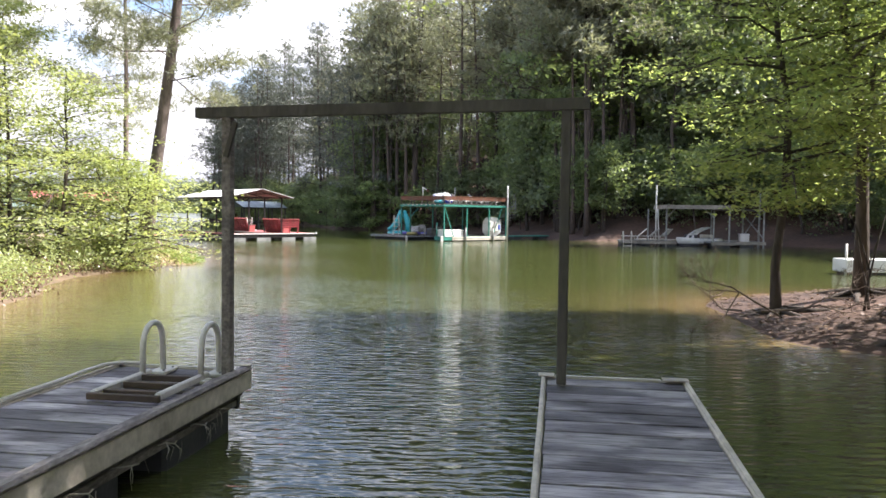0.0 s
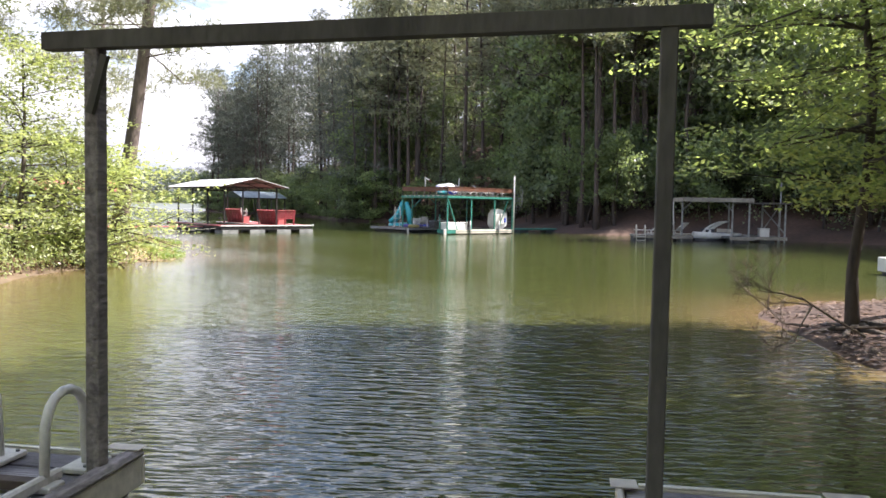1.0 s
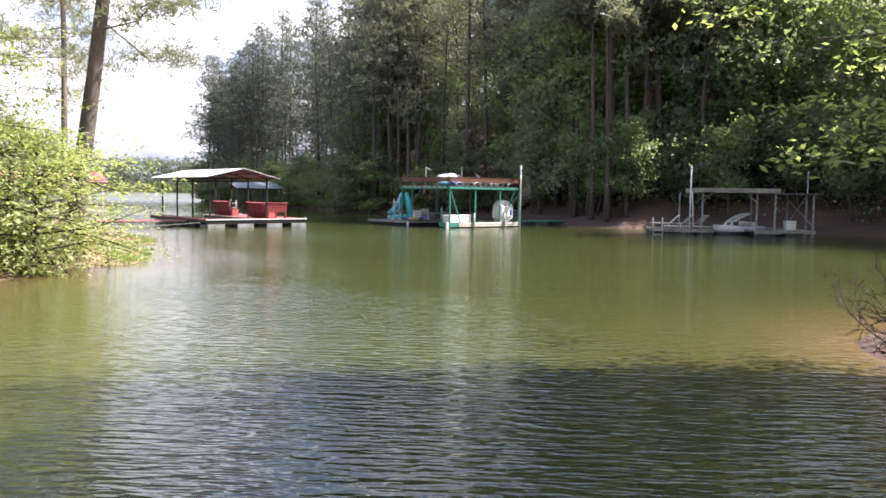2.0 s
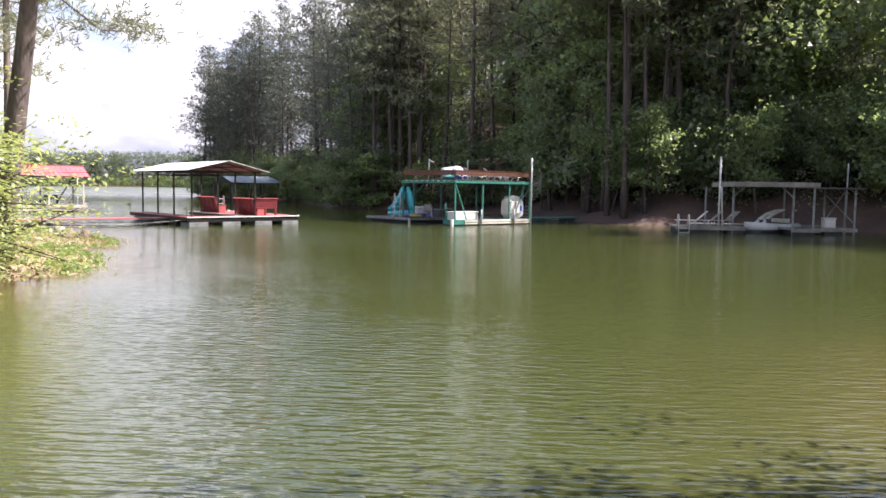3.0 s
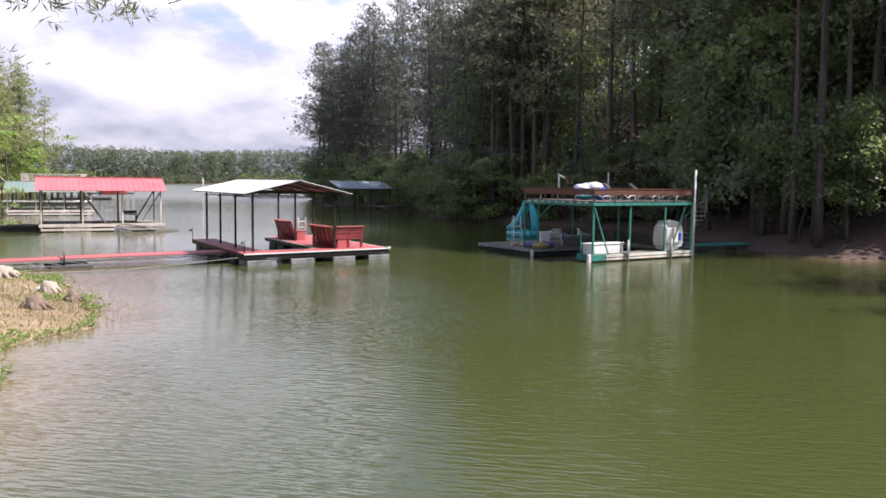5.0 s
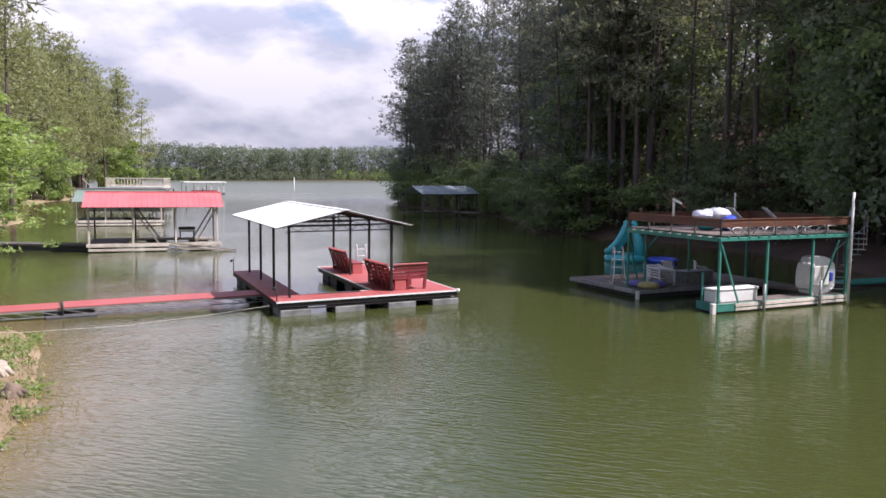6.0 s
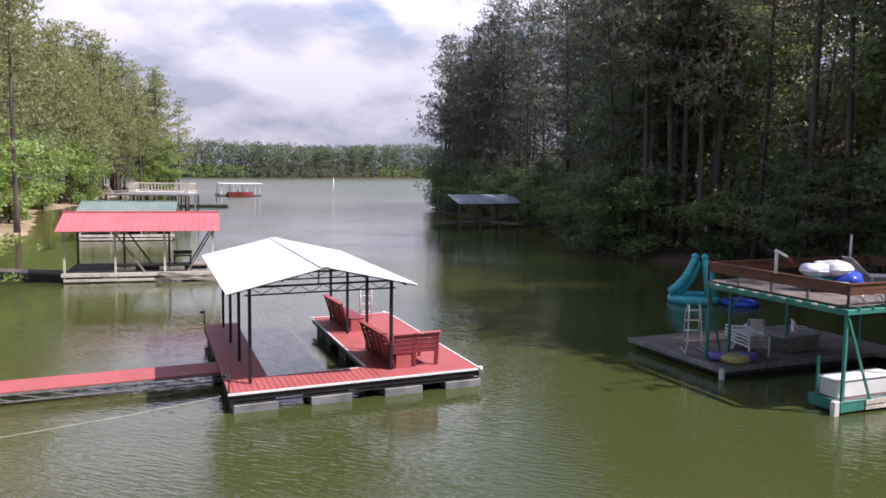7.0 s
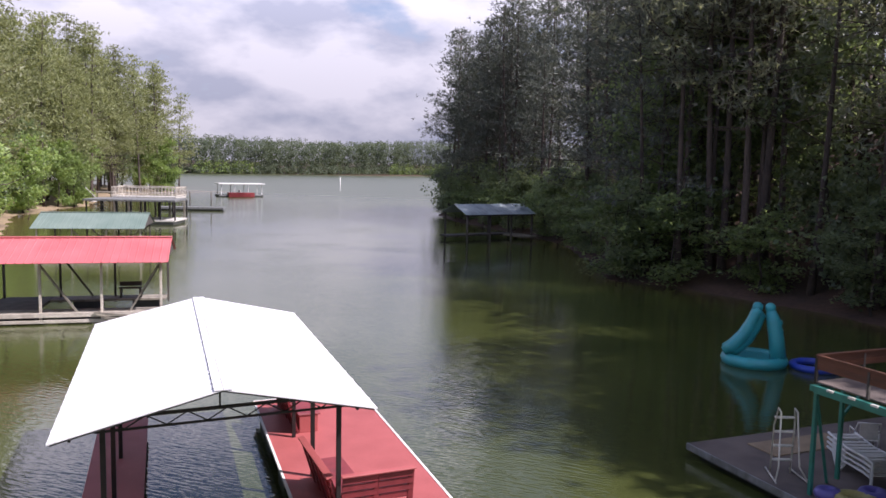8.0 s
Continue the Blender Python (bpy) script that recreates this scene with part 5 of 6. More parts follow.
for i, p in enumerate(pines):
    plant(p, along(HILL[:10], 3, 22, 13, 100 + i, open_sun) + along(HILL[1:6], 4, 18, 5, 105 + i, open_sun) + along(HILL_R[2:], 4, 24, 8, 110 + i, lambda x, y: 33 < y < 57 and x > 33) + (along(HILL[:9], 1.5, 6, 12, 117, open_sun) if i == 3 else []) + [(22.6 + 1.7 * i, 73.2 - 0.8 * i)], "pines of the wooded shores", 130 + i, grow=lambda x, y: 1.25 if x < -60 else 1.12 if x > 4 and y < 85 else 0.9 if y > 135 else 1.0)
# point trees wear the shade-darkened needles
point_pines = [pine("point_pine", 22 + 2.5 * i, (0.4, -0.5 * (-1) ** i), 16 + i, 0.22 + 0.1 * i, 46, 9, (0.46, 0.05), per=4, pad=0.75, label="pine on the wooded point, its shade put into the needle colour", needles=L_SHADED) for i in range(2)]
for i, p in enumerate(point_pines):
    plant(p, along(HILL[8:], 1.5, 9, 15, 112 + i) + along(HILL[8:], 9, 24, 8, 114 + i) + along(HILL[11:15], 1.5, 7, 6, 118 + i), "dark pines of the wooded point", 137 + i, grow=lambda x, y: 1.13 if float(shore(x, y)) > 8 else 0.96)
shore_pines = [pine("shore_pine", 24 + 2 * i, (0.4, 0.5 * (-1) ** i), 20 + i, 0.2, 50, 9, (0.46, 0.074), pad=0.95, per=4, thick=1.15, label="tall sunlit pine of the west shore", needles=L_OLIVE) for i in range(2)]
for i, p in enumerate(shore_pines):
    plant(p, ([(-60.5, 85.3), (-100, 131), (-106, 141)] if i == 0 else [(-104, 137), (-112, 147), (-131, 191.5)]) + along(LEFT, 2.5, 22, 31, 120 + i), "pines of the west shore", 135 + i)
for i, p in enumerate(broads):
    plant(p, along(HILL[:10], 2.0, 16, 12, 140 + i, lambda x, y: not (13 < x < 28 and 58 < y < 65.6 or 9 < x < 14 and 66 < y < 70)) + along(HILL_R[2:], 3, 14, 4, 150 + i, lambda x, y: 33 < y < 56) + along(LEFT, 2, 22, 4, 160 + i), "broadleaf trees of the wooded shores", 170 + i, grow=lambda x, y: 1.25 if x > 4 and y < 85 else 1.0)
# brighter leaves here imitate the hillside's sunlit patches
sunny = broad("sunlit_tree", 13, 4.2, 36, L_FRESH, "hillside tree in brighter green, standing in for a sunlit patch", 140, 36, 0.155, 0.95, 0.25, far=True)
plant(sunny, along(HILL[2:7], 7, 26, 12, 176, lambda x, y: y < 92), "sunlit trees on the hillside", 177, grow=lambda x, y: 1.2)
sapling = broad("bank_sapling", 6.5, 3.3, 46, L_BROAD, "small spreading tree on the brown bank", 110, 34, 0.13, 0.85, 0.33, 0.09, far=True)
plant(sapling, along(HILL[:5], 2.2, 9, 17, 186, lambda x, y: not (12 < x < 22 and 57 < y < 62.5), 2.4), "small trees on the brown bank", 187)
for i, p in enumerate(shrubs):
    plant(p, along(HILL[4:], 0.3, 5, 22, 180 + i) + along(HILL[:5], 6, 13, 7, 185 + i) + along(HILL_R, 3, 10, 3, 190 + i), "low trees along the shaded shore", 200 + i)

# bright trees of the west shore
sprout = [broad("spring_tree", 9 + 2 * i, 3.6, 70 + i, L_YOUNG, "young tree in bright spring leaf", 110, 40, 0.19, 0.95, 0.1, 0.12, far=True) for i in range(2)]
for i, p in enumerate(sprout):
    plant(p, along(LEFT, 1, 10, 12, 210 + i), "spring-green trees of the west shore", 220 + i)


def woods(name, spots, lo, hi, per, spread, leaf, mat, seed, label, levels=(0.2, 0.35, 0.5, 0.65, 0.8, 0.95), far=True, stray=1.3):
    """The uncountable mass of a wood behind its front trees."""
    g = np.random.default_rng(seed)
    x, y = np.array(spots).T
    z, h = height(x, y), g.uniform(lo, hi, len(x))
    c = np.concatenate([np.stack([x + g.normal(size=len(x)) * stray, y + g.normal(size=len(x)) * stray, z + h * (f + 0.06 * g.normal(size=len(x)))], 1) for f in levels])
    v, q = leaves(c, per, spread, leaf, 0.2, g, 0.8, far)
    return tagged(cloud(name, v, q, mat), label, "woods", kind="stuff")


woods("hillside_woods", along(HILL[:6], 9, 60, 170, 301) + along(HILL_R[2:], 10, 50, 130, 302), 8, 14, 40, 1.8, 0.26, L_DARK, 303, "dark mixed woods covering the hillside")
woods("point_woods", along(HILL[5:], 9, 60, 260, 308), 14, 24, 60, 1.8, 0.24, L_SHADED, 309, "mixed woods covering the point, shade put into the leaf colour")
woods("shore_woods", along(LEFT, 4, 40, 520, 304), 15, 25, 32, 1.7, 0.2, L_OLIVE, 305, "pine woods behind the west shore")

woods("hill_brush", along(HILL[1:6], 4, 26, 170, 330) + along(HILL_R[3:], 3, 20, 60, 331), 2.0, 5.0, 40, 1.3, 0.12, L_DARK, 332, "low brush on the floor of the hillside wood", (0.2, 0.5, 0.85))

# west bank by the near slip
plant(pine("bank_pine", 22, (2.7, 0.3), 81, 0.30, 54, 18, (0.27, 0.017), 0.27, 0.9, "tall leaning pine on the near bank", 2.8, False, pad=0.4, per=6), [(-10.45, 29.4)], "pines of the near bank", 1, vary=0, spin=0)
plant(pine("bank_pine", 21, (0.6, 0.2), 82, 0.28, 54, 16, (0.27, 0.017), 0.14, 0.85, "slender pine on the near bank", 2.2, False, pad=0.4, per=5), [(-13.6, 35.0), (-19.5, 33.0), (-24, 40)], "pines of the near bank", 2, vary=0.05)
for i, (x, y, h, w, bx, by) in enumerate(((-9.6, 26.0, 3.6, 3.4, 0.55, -0.05), (-11.2, 25.0, 6.5, 3.6, 0.45, 0.0), (-12.0, 19.5, 7.5, 3.8, 0.3, 0.2), (-15.0, 22.5, 14, 4.6, 0.1, 0), (-15.5, 29.0, 10, 4.5, 0.2, 0),
                                          (-11.6, 28.5, 3.8, 3.4, 0.5, 0), (-13.5, 26.5, 8.5, 4.0, 0.3, 0), (-19.0, 26.0, 16, 5, 0, 0), (-14.5, 33.0, 4.5, 2.8, 0.2, 0))):
    plant(broad("bank_tree", h, w, 90 + i, L_SPRING, "tree in fresh yellow-green leaf leaning over the water", 300, 26 if h < 7 else 44, 0.068, 0.75, 0.12 if h < 7 else 0.04, 0.1, True, bias=(bx, by)), [(x, y)], "fresh-leaved trees of the near bank", 3 + i, vary=0, spin=0)
plant(broad("bank_tree", 9.0, 5.6, 97, L_YOUNG, "tree in fresh yellow-green leaf beside the covered dock", 230, 50, 0.13, 0.75, 0.02, 0.14, True, bend=(3.4, 2.8), bias=(0.7, 0.6)), [(-38.6, 57.0)], "fresh-leaved trees of the near bank", 9, vary=0, spin=0)

plant(broad("bank_tree", 7.5, 4.4, 98, L_YOUNG, "tree in fresh leaf drooping over the dock's walkway", 200, 46, 0.12, 0.7, 0.0, 0.12, True, bend=(2.6, 2.4), bias=(0.6, 0.6)), [(-35.6, 55.6)], "fresh-leaved trees of the near bank", 10, vary=0, spin=0)

# east bank by the near slip
plant(broad("layered_tree", 10.5, 3.9, 61, L_LAYER, "dark-trunked tree with flat layers of green leaves at the water's edge", 400, 64, 0.058, 0.75, 0.27, 0.105, True, bias=(-0.3, -0.5)), [(7.5, 15.8)], "trees of the east bank", 21, vary=0, spin=0)
plant(broad("layered_tree", 14.5, 4.3, 62, L_LAYER, "leaning tree with a crooked dark trunk and wide crown", 420, 62, 0.060, 0.85, 0.26, 0.15, True, bend=(-1.9, -1.6), bias=(0.1, -0.9)), [(9.6, 16.8)], "trees of the east bank", 22, vary=0, spin=0)
# mostly out of view; placed and sized by the shade they throw
tall = broad("bank_broadleaf", 13, 4.4, 63, L_FRESH, "tall leafy tree behind the east bank, added to shade the slip", 190, 44, 0.2, 1.0, 0.2, 0.2, far=True)
plant(tall, [(11.0, 8.0), (11.5, 11.2), (14.0, 7.2), (10.8, 4.5), (14, 5.5), (11, 0.8), (15, 1.5), (17.5, 6), (12, -3), (16, -3), (8, -4), (18, 10), (17.5, 2.5), (20, 8)], "tall trees of the east bank", 23, vary=0.12, grow=lambda x, y: 0.7 if x < 12 and y > 10 else 1.35 if x < 15 and y > 6 else 1.2 if x < 13 else 1.15 if y > 7 else 1.3 if y > 5 else 1.6)

# out of view; added only to throw shade on the near water
high = pine("east_pine", 21, (0.3, 0.2), 66, 0.64, 60, 12, (0.5, 0.07), 0.2, 0.95, "unseen high-crowned pine added to shade the slip water", 2.2, per=4, pad=0.6)
plant(high, [(12.4, 10.2), (12.9, 12.2)], "high-crowned pines of the east bank", 24, vary=0.08)

# added so that their high crowns shade the rear of the party dock
cove = pine("cove_pine", 23, (0.3, 0.2), 67, 0.62, 54, 11, (0.5, 0.07), 0.2, 0.9, "tall high-crowned pine added to shade the party dock", 2.0, per=4, pad=0.6)
plant(cove, [(13.0, 66.2), (14.6, 68.0), (12.7, 70.0), (10.6, 66.9), (11.4, 65.0)], "high-crowned pines above the party dock", 25, vary=0.06)

# unseen woods round the head of the slip, added to block sky light
HEAD = [(-8.2, 18.5), (-7.5, 15.6), (-7, 9), (-5.5, 2), (-3, -1.5), (3, -2), (7, 1)]
woods("slip_woods", along(HEAD[2:], 2.5, 14, 80, 306, lambda x, y: y < 4, 1.2), 13, 22, 44, 1.8, 0.3, L_FRESH, 307, "unseen leafy woods added behind the slip to shade it")

# far woods beyond the lake: too many to count
rng = np.random.default_rng(5)
gx, gy = rng.uniform(-500, -130, 24000), rng.uniform(420, 800, 24000)
dd = shore(gx, gy)
ok = (dd > 0) & (dd < 26)
gx, gy, dd = gx[ok][:1900], gy[ok][:1900], dd[ok][:1900]
gz, gh = height(gx, gy), rng.uniform(20, 23.5, len(gx)) + 0.06 * dd + 1.5 * np.sin(gx * 0.021) * np.sin(gx * 0.0071 + 1)
gh *= 1 + 0.3 * smooth(-315, -265, gx)
f = 0.04 + 0.9 * rng.random((len(gx), 9))
wide = 1.7 * np.sin(np.pi * np.clip(f, 0.25, 0.92)) + 0.4
cs = np.stack([gx[:, None] + rng.normal(size=f.shape) * wide, gy[:, None] + rng.normal(size=f.shape) * wide, gz[:, None] + gh[:, None] * f], -1).reshape(-1, 3)
v, q = leaves(cs, 14, 2.3, 0.56, 0.45, rng, 0.7, far=True)
tagged(cloud("far_woods", v, q, L_FAR), "green woods on the far shore of the lake", "woods", kind="stuff")
woods("far_thicket", along(FAR[1:8], -0.5, 5, 900, 310), 3, 7, 16, 2.0, 0.6, L_FAR, 311, "low green thicket along the far shore", (0.1, 0.45, 0.8))
woods("far_fringe", along(FAR[1:8], -0.5, 3, 520, 312, lambda x, y: math.sin(x * 0.09) + math.sin(x * 0.031 + 2) > -0.3), 4, 10, 14, 1.9, 0.5, L_YOUNG, 313, "bright green young trees fringing the far shore", (0.15, 0.4, 0.65, 0.9))
for i, (x, y) in enumerate(((-327, 484), (-323, 489))):
    sn = thing("pale_snag", (x, y, -0.5), 0, "bare pale tree trunk at the far waterline", "tree", "pale snags on the far shore")
    part("trunk", tube(B(), [(0, 0, 0), (0.1, 0, 3.5), (0.3, 0, 6.5 - i)], [0.5, 0.4, 0.15], 6), M_STONE, sn)

BANK = [(-9.6, 34.3), (-8.7, 32), (-8.5, 29), (-9.4, 25), (-9.4, 21.4), (-8.2, 18.5), (-7.5, 15.6)]
woods("bank_brush", along(BANK[2:], 0.3, 2.0, 110, 320, lambda x, y: y < 28, 0.3), 0.2, 0.9, 40, 0.4, 0.045, L_SPRING, 321, "low fresh-leaved brush along the near bank", (0.3, 0.7), False, 0.25)
woods("bank_thatch", along(BANK[2:], 0.3, 5.0, 260, 322, lambda x, y: y < 28, 0.3), 0.1, 0.4, 30, 0.4, 0.05, L_REED, 323, "brown dead leaves and twigs under the bank trees", (0.1, 0.5), False, 0.2)


# ---- loose things on the party dock ----
def stack_chair(at, rz, n, label):
    t = thing("chair_stack", at, rz, label, "chair", "white plastic chairs")
    for i in range(n):
        z = 0.30 + i * 0.09
        part("seat", box(B(), -0.24, 0.24, -0.22, 0.22, z, z + 0.03, 0.012), M_CREAM, t)
        part("armrest", tube(B(), [(-0.26, -0.22, z - 0.25), (-0.27, -0.24, z + 0.2), (-0.27, 0.16, z + 0.22), (-0.25, 0.26, z + 0.45), (0.25, 0.26, z + 0.45), (0.27, 0.16, z + 0.22), (0.27, -0.24, z + 0.2), (0.26, -0.22, z - 0.25)], 0.022, 6), M_CREAM, t)
    part("backrest", box(B(), -0.2, 0.2, 0.23, 0.26, 0.36 + (n - 1) * 0.09, 0.74 + (n - 1) * 0.09, 0.01), M_CREAM, t)
    for x in (-0.24, 0.24):
        part("leg", tube(B(), [(x, 0.22, 0.0), (x, 0.2, 0.5)], 0.02, 6), M_CREAM, t)
        part("leg", tube(B(), [(x, -0.22, 0.0), (x, -0.2, 0.32)], 0.02, 6), M_CREAM, t)
    return t


def flat_lounger(at, rz, label):
    """A moulded lounger with a wavy side rail, as they are stacked."""
    t = thing("sun_lounger", at, rz, label, "lounger", "stacked sun loungers")
    for y in (-0.31, 0.31):
        part("side_rail", tube(B(), [(-0.9, y, 0.02), (-0.92, y, 0.28), (-0.6, y, 0.3), (0.1, y, 0.26), (0.85, y, 0.34)], 0.03, 6), M_WHITE, t)
        part("leg", tube(B(), [(0.05, y, 0.26), (0.25, y, 0.02), (0.42, y, 0.02), (0.6, y, 0.3)], 0.028, 6), M_WHITE, t)
    for i in range(9):
        x = -0.85 + i * 0.19
        z = 0.3 if x < -0.5 else 0.27 if x < 0.3 else 0.31
        part("slat", box(B(), x, x + 0.13, -0.3, 0.3, z, z + 0.02, 0.005), M_CREAM, t)
    return t


for i in range(4):
    flat_lounger(on_green(2.0, 5.3, GZ + 0.11 * i), 114.0, "white plastic sun lounger in a stack on the carpeted deck")
stack_chair(on_green(3.4, 6.4, GZ), 190, 1, "single white plastic chair on the carpeted deck")
stack_chair(on_green(4.6, 5.6, GZ), 100, 1, "single white plastic chair under the sun deck")

fl = thing("step_ladder", on_green(0.35, 5.9, GZ), 20, "aluminium pool ladder standing folded on the deck", "ladder")
for x in (-0.22, 0.22):
    part("rail", tube(B(), [(x, 0.1, 0.0), (x, 0.02, 1.1), (x * 0.8, -0.05, 1.5), (x * 0.8, -0.2, 1.45), (x, -0.35, 0.3), (x * 1.6, -0.55, 0.03)], 0.02, 6), M_ALU, fl)
    part("foot_rail", tube(B(), [(x * 1.6, -0.6, 0.03), (x * 1.2, 0.25, 0.05)], 0.02, 6), M_ALU, fl)
for i in range(4):
    part("tread", box(B(), -0.22, 0.22, -0.02 - 0.01 * i, 0.1 - 0.01 * i, 0.3 + i * 0.32, 0.33 + i * 0.32, 0.008), M_ALU, fl)

for k, (u, v, z, r, m, lab) in enumerate(((0.45, 4.1, 0.13, 0.32, M_YELLOW, "deflated yellow pool float"), (0.15, 4.5, 0.16, 0.16, M_PURPLE, "small purple pool float"), (0.98, 4.15, 0.15, 0.22, M_PURPLE, "purple pool float"))):
    t = thing("pool_float", on_green(u, v, GZ), 30 * k, lab + " heaped on the deck edge", "float", "pool floats on the deck")
    part("ring", tube(B(), [(r * math.cos(a), 0.8 * r * math.sin(a), z) for a in np.linspace(0, 2 * math.pi, 19)], 0.12, 7), m, t)

bx = thing("deck_box", on_green(3.6, 4.9, GZ), 43.5, "grey plastic deck box on the carpeted deck", "chest")
body = part("body", box(B(), -0.75, 0.75, -0.3, 0.3, 0, 0.42, 0.02), M_GREYFLOAT, bx)
part("lid", box(B(), -0.78, 0.78, -0.33, 0.33, 0.425, 0.5, 0.02), M_STEEL, body)

# tan sheet that paints a patch of sunlight on the rear deck
patch_ = thing("swim_mat", on_green(2.3, 7.2, GZ), 43.5, "tan sheet painting a patch of sunlight on the rear deck", "mat")
part("mat", box(B(), -1.3, 1.2, -0.45, 0.45, 0.0, 0.03, 0.01), M_SUNPATCH, patch_)


def pedal_boat():
    t = thing("pedal_boat", on_green(5.35, 0.55, GZ), 43.5, "white plastic pedal boat stood on its side", "boat")
    bm = B()
    bmesh.ops.create_cube(bm, size=1.0)
    bmesh.ops.subdivide_edges(bm, edges=bm.edges, cuts=6, use_grid_fill=True)
    for v in bm.verts:
        x, y, z = v.co
        r = max(abs(x), abs(z)) * 2
        k = 1.0 - 0.28 * (abs(x) * 2) ** 3 * (abs(z) * 2) ** 3
        v.co = Vector((x * 1.45 * k * (1.0 - 0.12 * (z + 0.5)), y * 0.5 + 0.16 * math.cos(x * 5) * (y < -0.2), z * 1.45 * k + 0.73))
    hull = part("hull", bm, M_WHITE, t)
    part("seat_well", box(B(), -0.42, 0.0, -0.33, -0.2, 0.35, 1.1, 0.04), M_CREAM, hull)
    part("seat_well", box(B(), 0.08, 0.45, -0.33, -0.2, 0.35, 1.1, 0.04), M_CREAM, hull)
    part("paddle_guard", box(B(), 0.46, 0.62, -0.36, -0.2, 0.5, 0.85, 0.03), M_BLUE, hull, "blue plastic guard")
    return t


pedal_boat()
for u in (2.05, 4.9):
    cl = thing("mooring_pipe", on_green(u, -0.12, 0.0), 43.5, "short grey steel pipe at the dock edge", "post", "pipes at the dock edge")
    pipe = part("pipe", tube(B(), [(0, 0, -0.3), (0, 0, 0.95)], 0.055, 8), M_STEEL, cl)
    part("collar", box(B(), -0.08, 0.08, -0.02, 0.2, 0.3, 0.38, 0.006), M_STEEL, pipe)

# sun deck: bags and rafts, loungers
SD = RT + 0.2


def raft(at, rz, sx, sy, sz, mat, label):
    t = thing("pool_raft", at, rz, label, "raft", "rafts on the sun deck")
    bm = B()
    bmesh.ops.create_icosphere(bm, subdivisions=3, radius=1.0)
    for v in bm.verts:
        n = noise.noise(v.co * 1.7 + Vector((rz, 0, 0)))
        v.co = Vector((v.co.x * sx, v.co.y * sy, (v.co.z + 1) * sz)) * (1 + 0.16 * n)
    for f in bm.faces:
        f.smooth = True
    part("cushion", bm, mat, t)
    part("seam", tube(B(), [(sx * 1.01 * math.cos(a), sy * 1.01 * math.sin(a), sz * 1.0) for a in np.linspace(0, 6.283, 25)], 0.02, 5), M_WHITE, t)
    return t


raft(on_green(1.5, 2.3, SD + 0.36), 20, 0.46, 0.36, 0.2, M_LILAC, "pale lilac pool raft piled on the sun deck")
raft(on_green(1.95, 1.95, SD + 0.38), 60, 0.4, 0.32, 0.24, M_WHITE, "white pool raft piled on the sun deck")
raft(on_green(1.9, 2.3, SD + 0.5), 10, 0.4, 0.3, 0.17, M_WHITE, "white folded pool raft on the sun deck")
raft(on_green(1.55, 2.25, SD), 40, 0.42, 0.38, 0.22, M_SLIDE, "teal pool raft on the sun deck")
raft(on_green(2.05, 1.75, SD), 80, 0.4, 0.36, 0.3, M_BLUE, "blue pool raft on the sun deck")


def lounger(at, rz, label):
    t = thing("sun_lounger", at, rz, label, "lounger", "sun loungers")
    for y in (-0.3, 0.3):
        part("frame", tube(B(), [(-0.95, y, 0.28), (0.2, y, 0.28), (0.75, y, 0.8)], 0.02, 6), M_CREAM, t)
    for i in range(7):
        part("strap", box(B(), -0.9 + i * 0.16, -0.79 + i * 0.16, -0.3, 0.3, 0.285, 0.3), M_CREAM, t)
    part("backrest", beam(B(), (0.22, 0, 0.31), (0.74, 0, 0.8), 0.56, 0.03), M_CREAM, t)
    for x in (-0.8, 0.15):
        for y in (-0.3, 0.3):
            part("leg", tube(B(), [(x, y, 0.0), (x, y, 0.28)], 0.018, 6), M_CREAM, t)
    return t


lounger(on_green(4.0, 2.6, SD), 200, "cream strap sun lounger with raised back")
lounger(on_green(5.5, 2.2, SD), 190, "cream strap sun lounger with raised back")
um = thing("umbrella_pole", on_green(4.75, 4.0, SD), 0, "bare pale umbrella pole on the sun deck", "pole")
part("pole", tube(B(), [(0, 0, 0), (0, 0, 1.35)], 0.035, 8), M_CREAM, um)
part("base", tube(B(), [(0, 0, 0), (0, 0, 0.08)], [0.28, 0.2], 12), M_STEEL, um)
hose = B()
pts = [(0.5 + 0.07 * i + 0.16 * math.sin(i * 0.83), 0.22 + 0.10 * math.sin(i * 1.1), SD + 0.13 + 0.11 * math.sin(i * 0.83 + 1.5) + 0.02 * math.sin(i * 2.3)) for i in range(78)]
tube(hose, pts, 0.02, 5)
hz = thing("garden_hose", GO, 43.5, "pale hose looped along the sun deck's edge", "hose")
part("hose", hose, M_CREAM, hz)

# ---- loungers and ladder on the boathouse dock ----
for i, (x, y) in enumerate(((-1.5, 0.9), (-0.7, 0.95), (0.25, 1.2))):
    r = radians(-4)
    lounger((14.6 + math.cos(r) * x - math.sin(r) * y, 53.4 + math.sin(r) * x + math.cos(r) * y, 0.36), -10 - 20 * i, "white strap sun lounger on the shaded dock")
hl = thing("swim_ladder", (12.2, 53.75, 0.36), -4, "pale hoop-rail swim ladder on the shaded dock", "ladder")
for x in (0, 0.55):
    part("handrail", tube(B(), [(x, -0.25, -0.5), (x, -0.25, 0.4), (x, -0.1, 0.62), (x, 0.1, 0.6), (x, 0.2, 0.0)], 0.025, 6), M_ALU, hl)
for z in (-0.35, -0.12):
    part("rung", tube(B(), [(0, -0.25, z), (0.55, -0.25, z)], 0.02, 6), M_ALU, hl)
bxs = thing("dock_cooler", (20.4, 54.2, 0.36), -4, "pale cooler box on the shaded dock", "box")
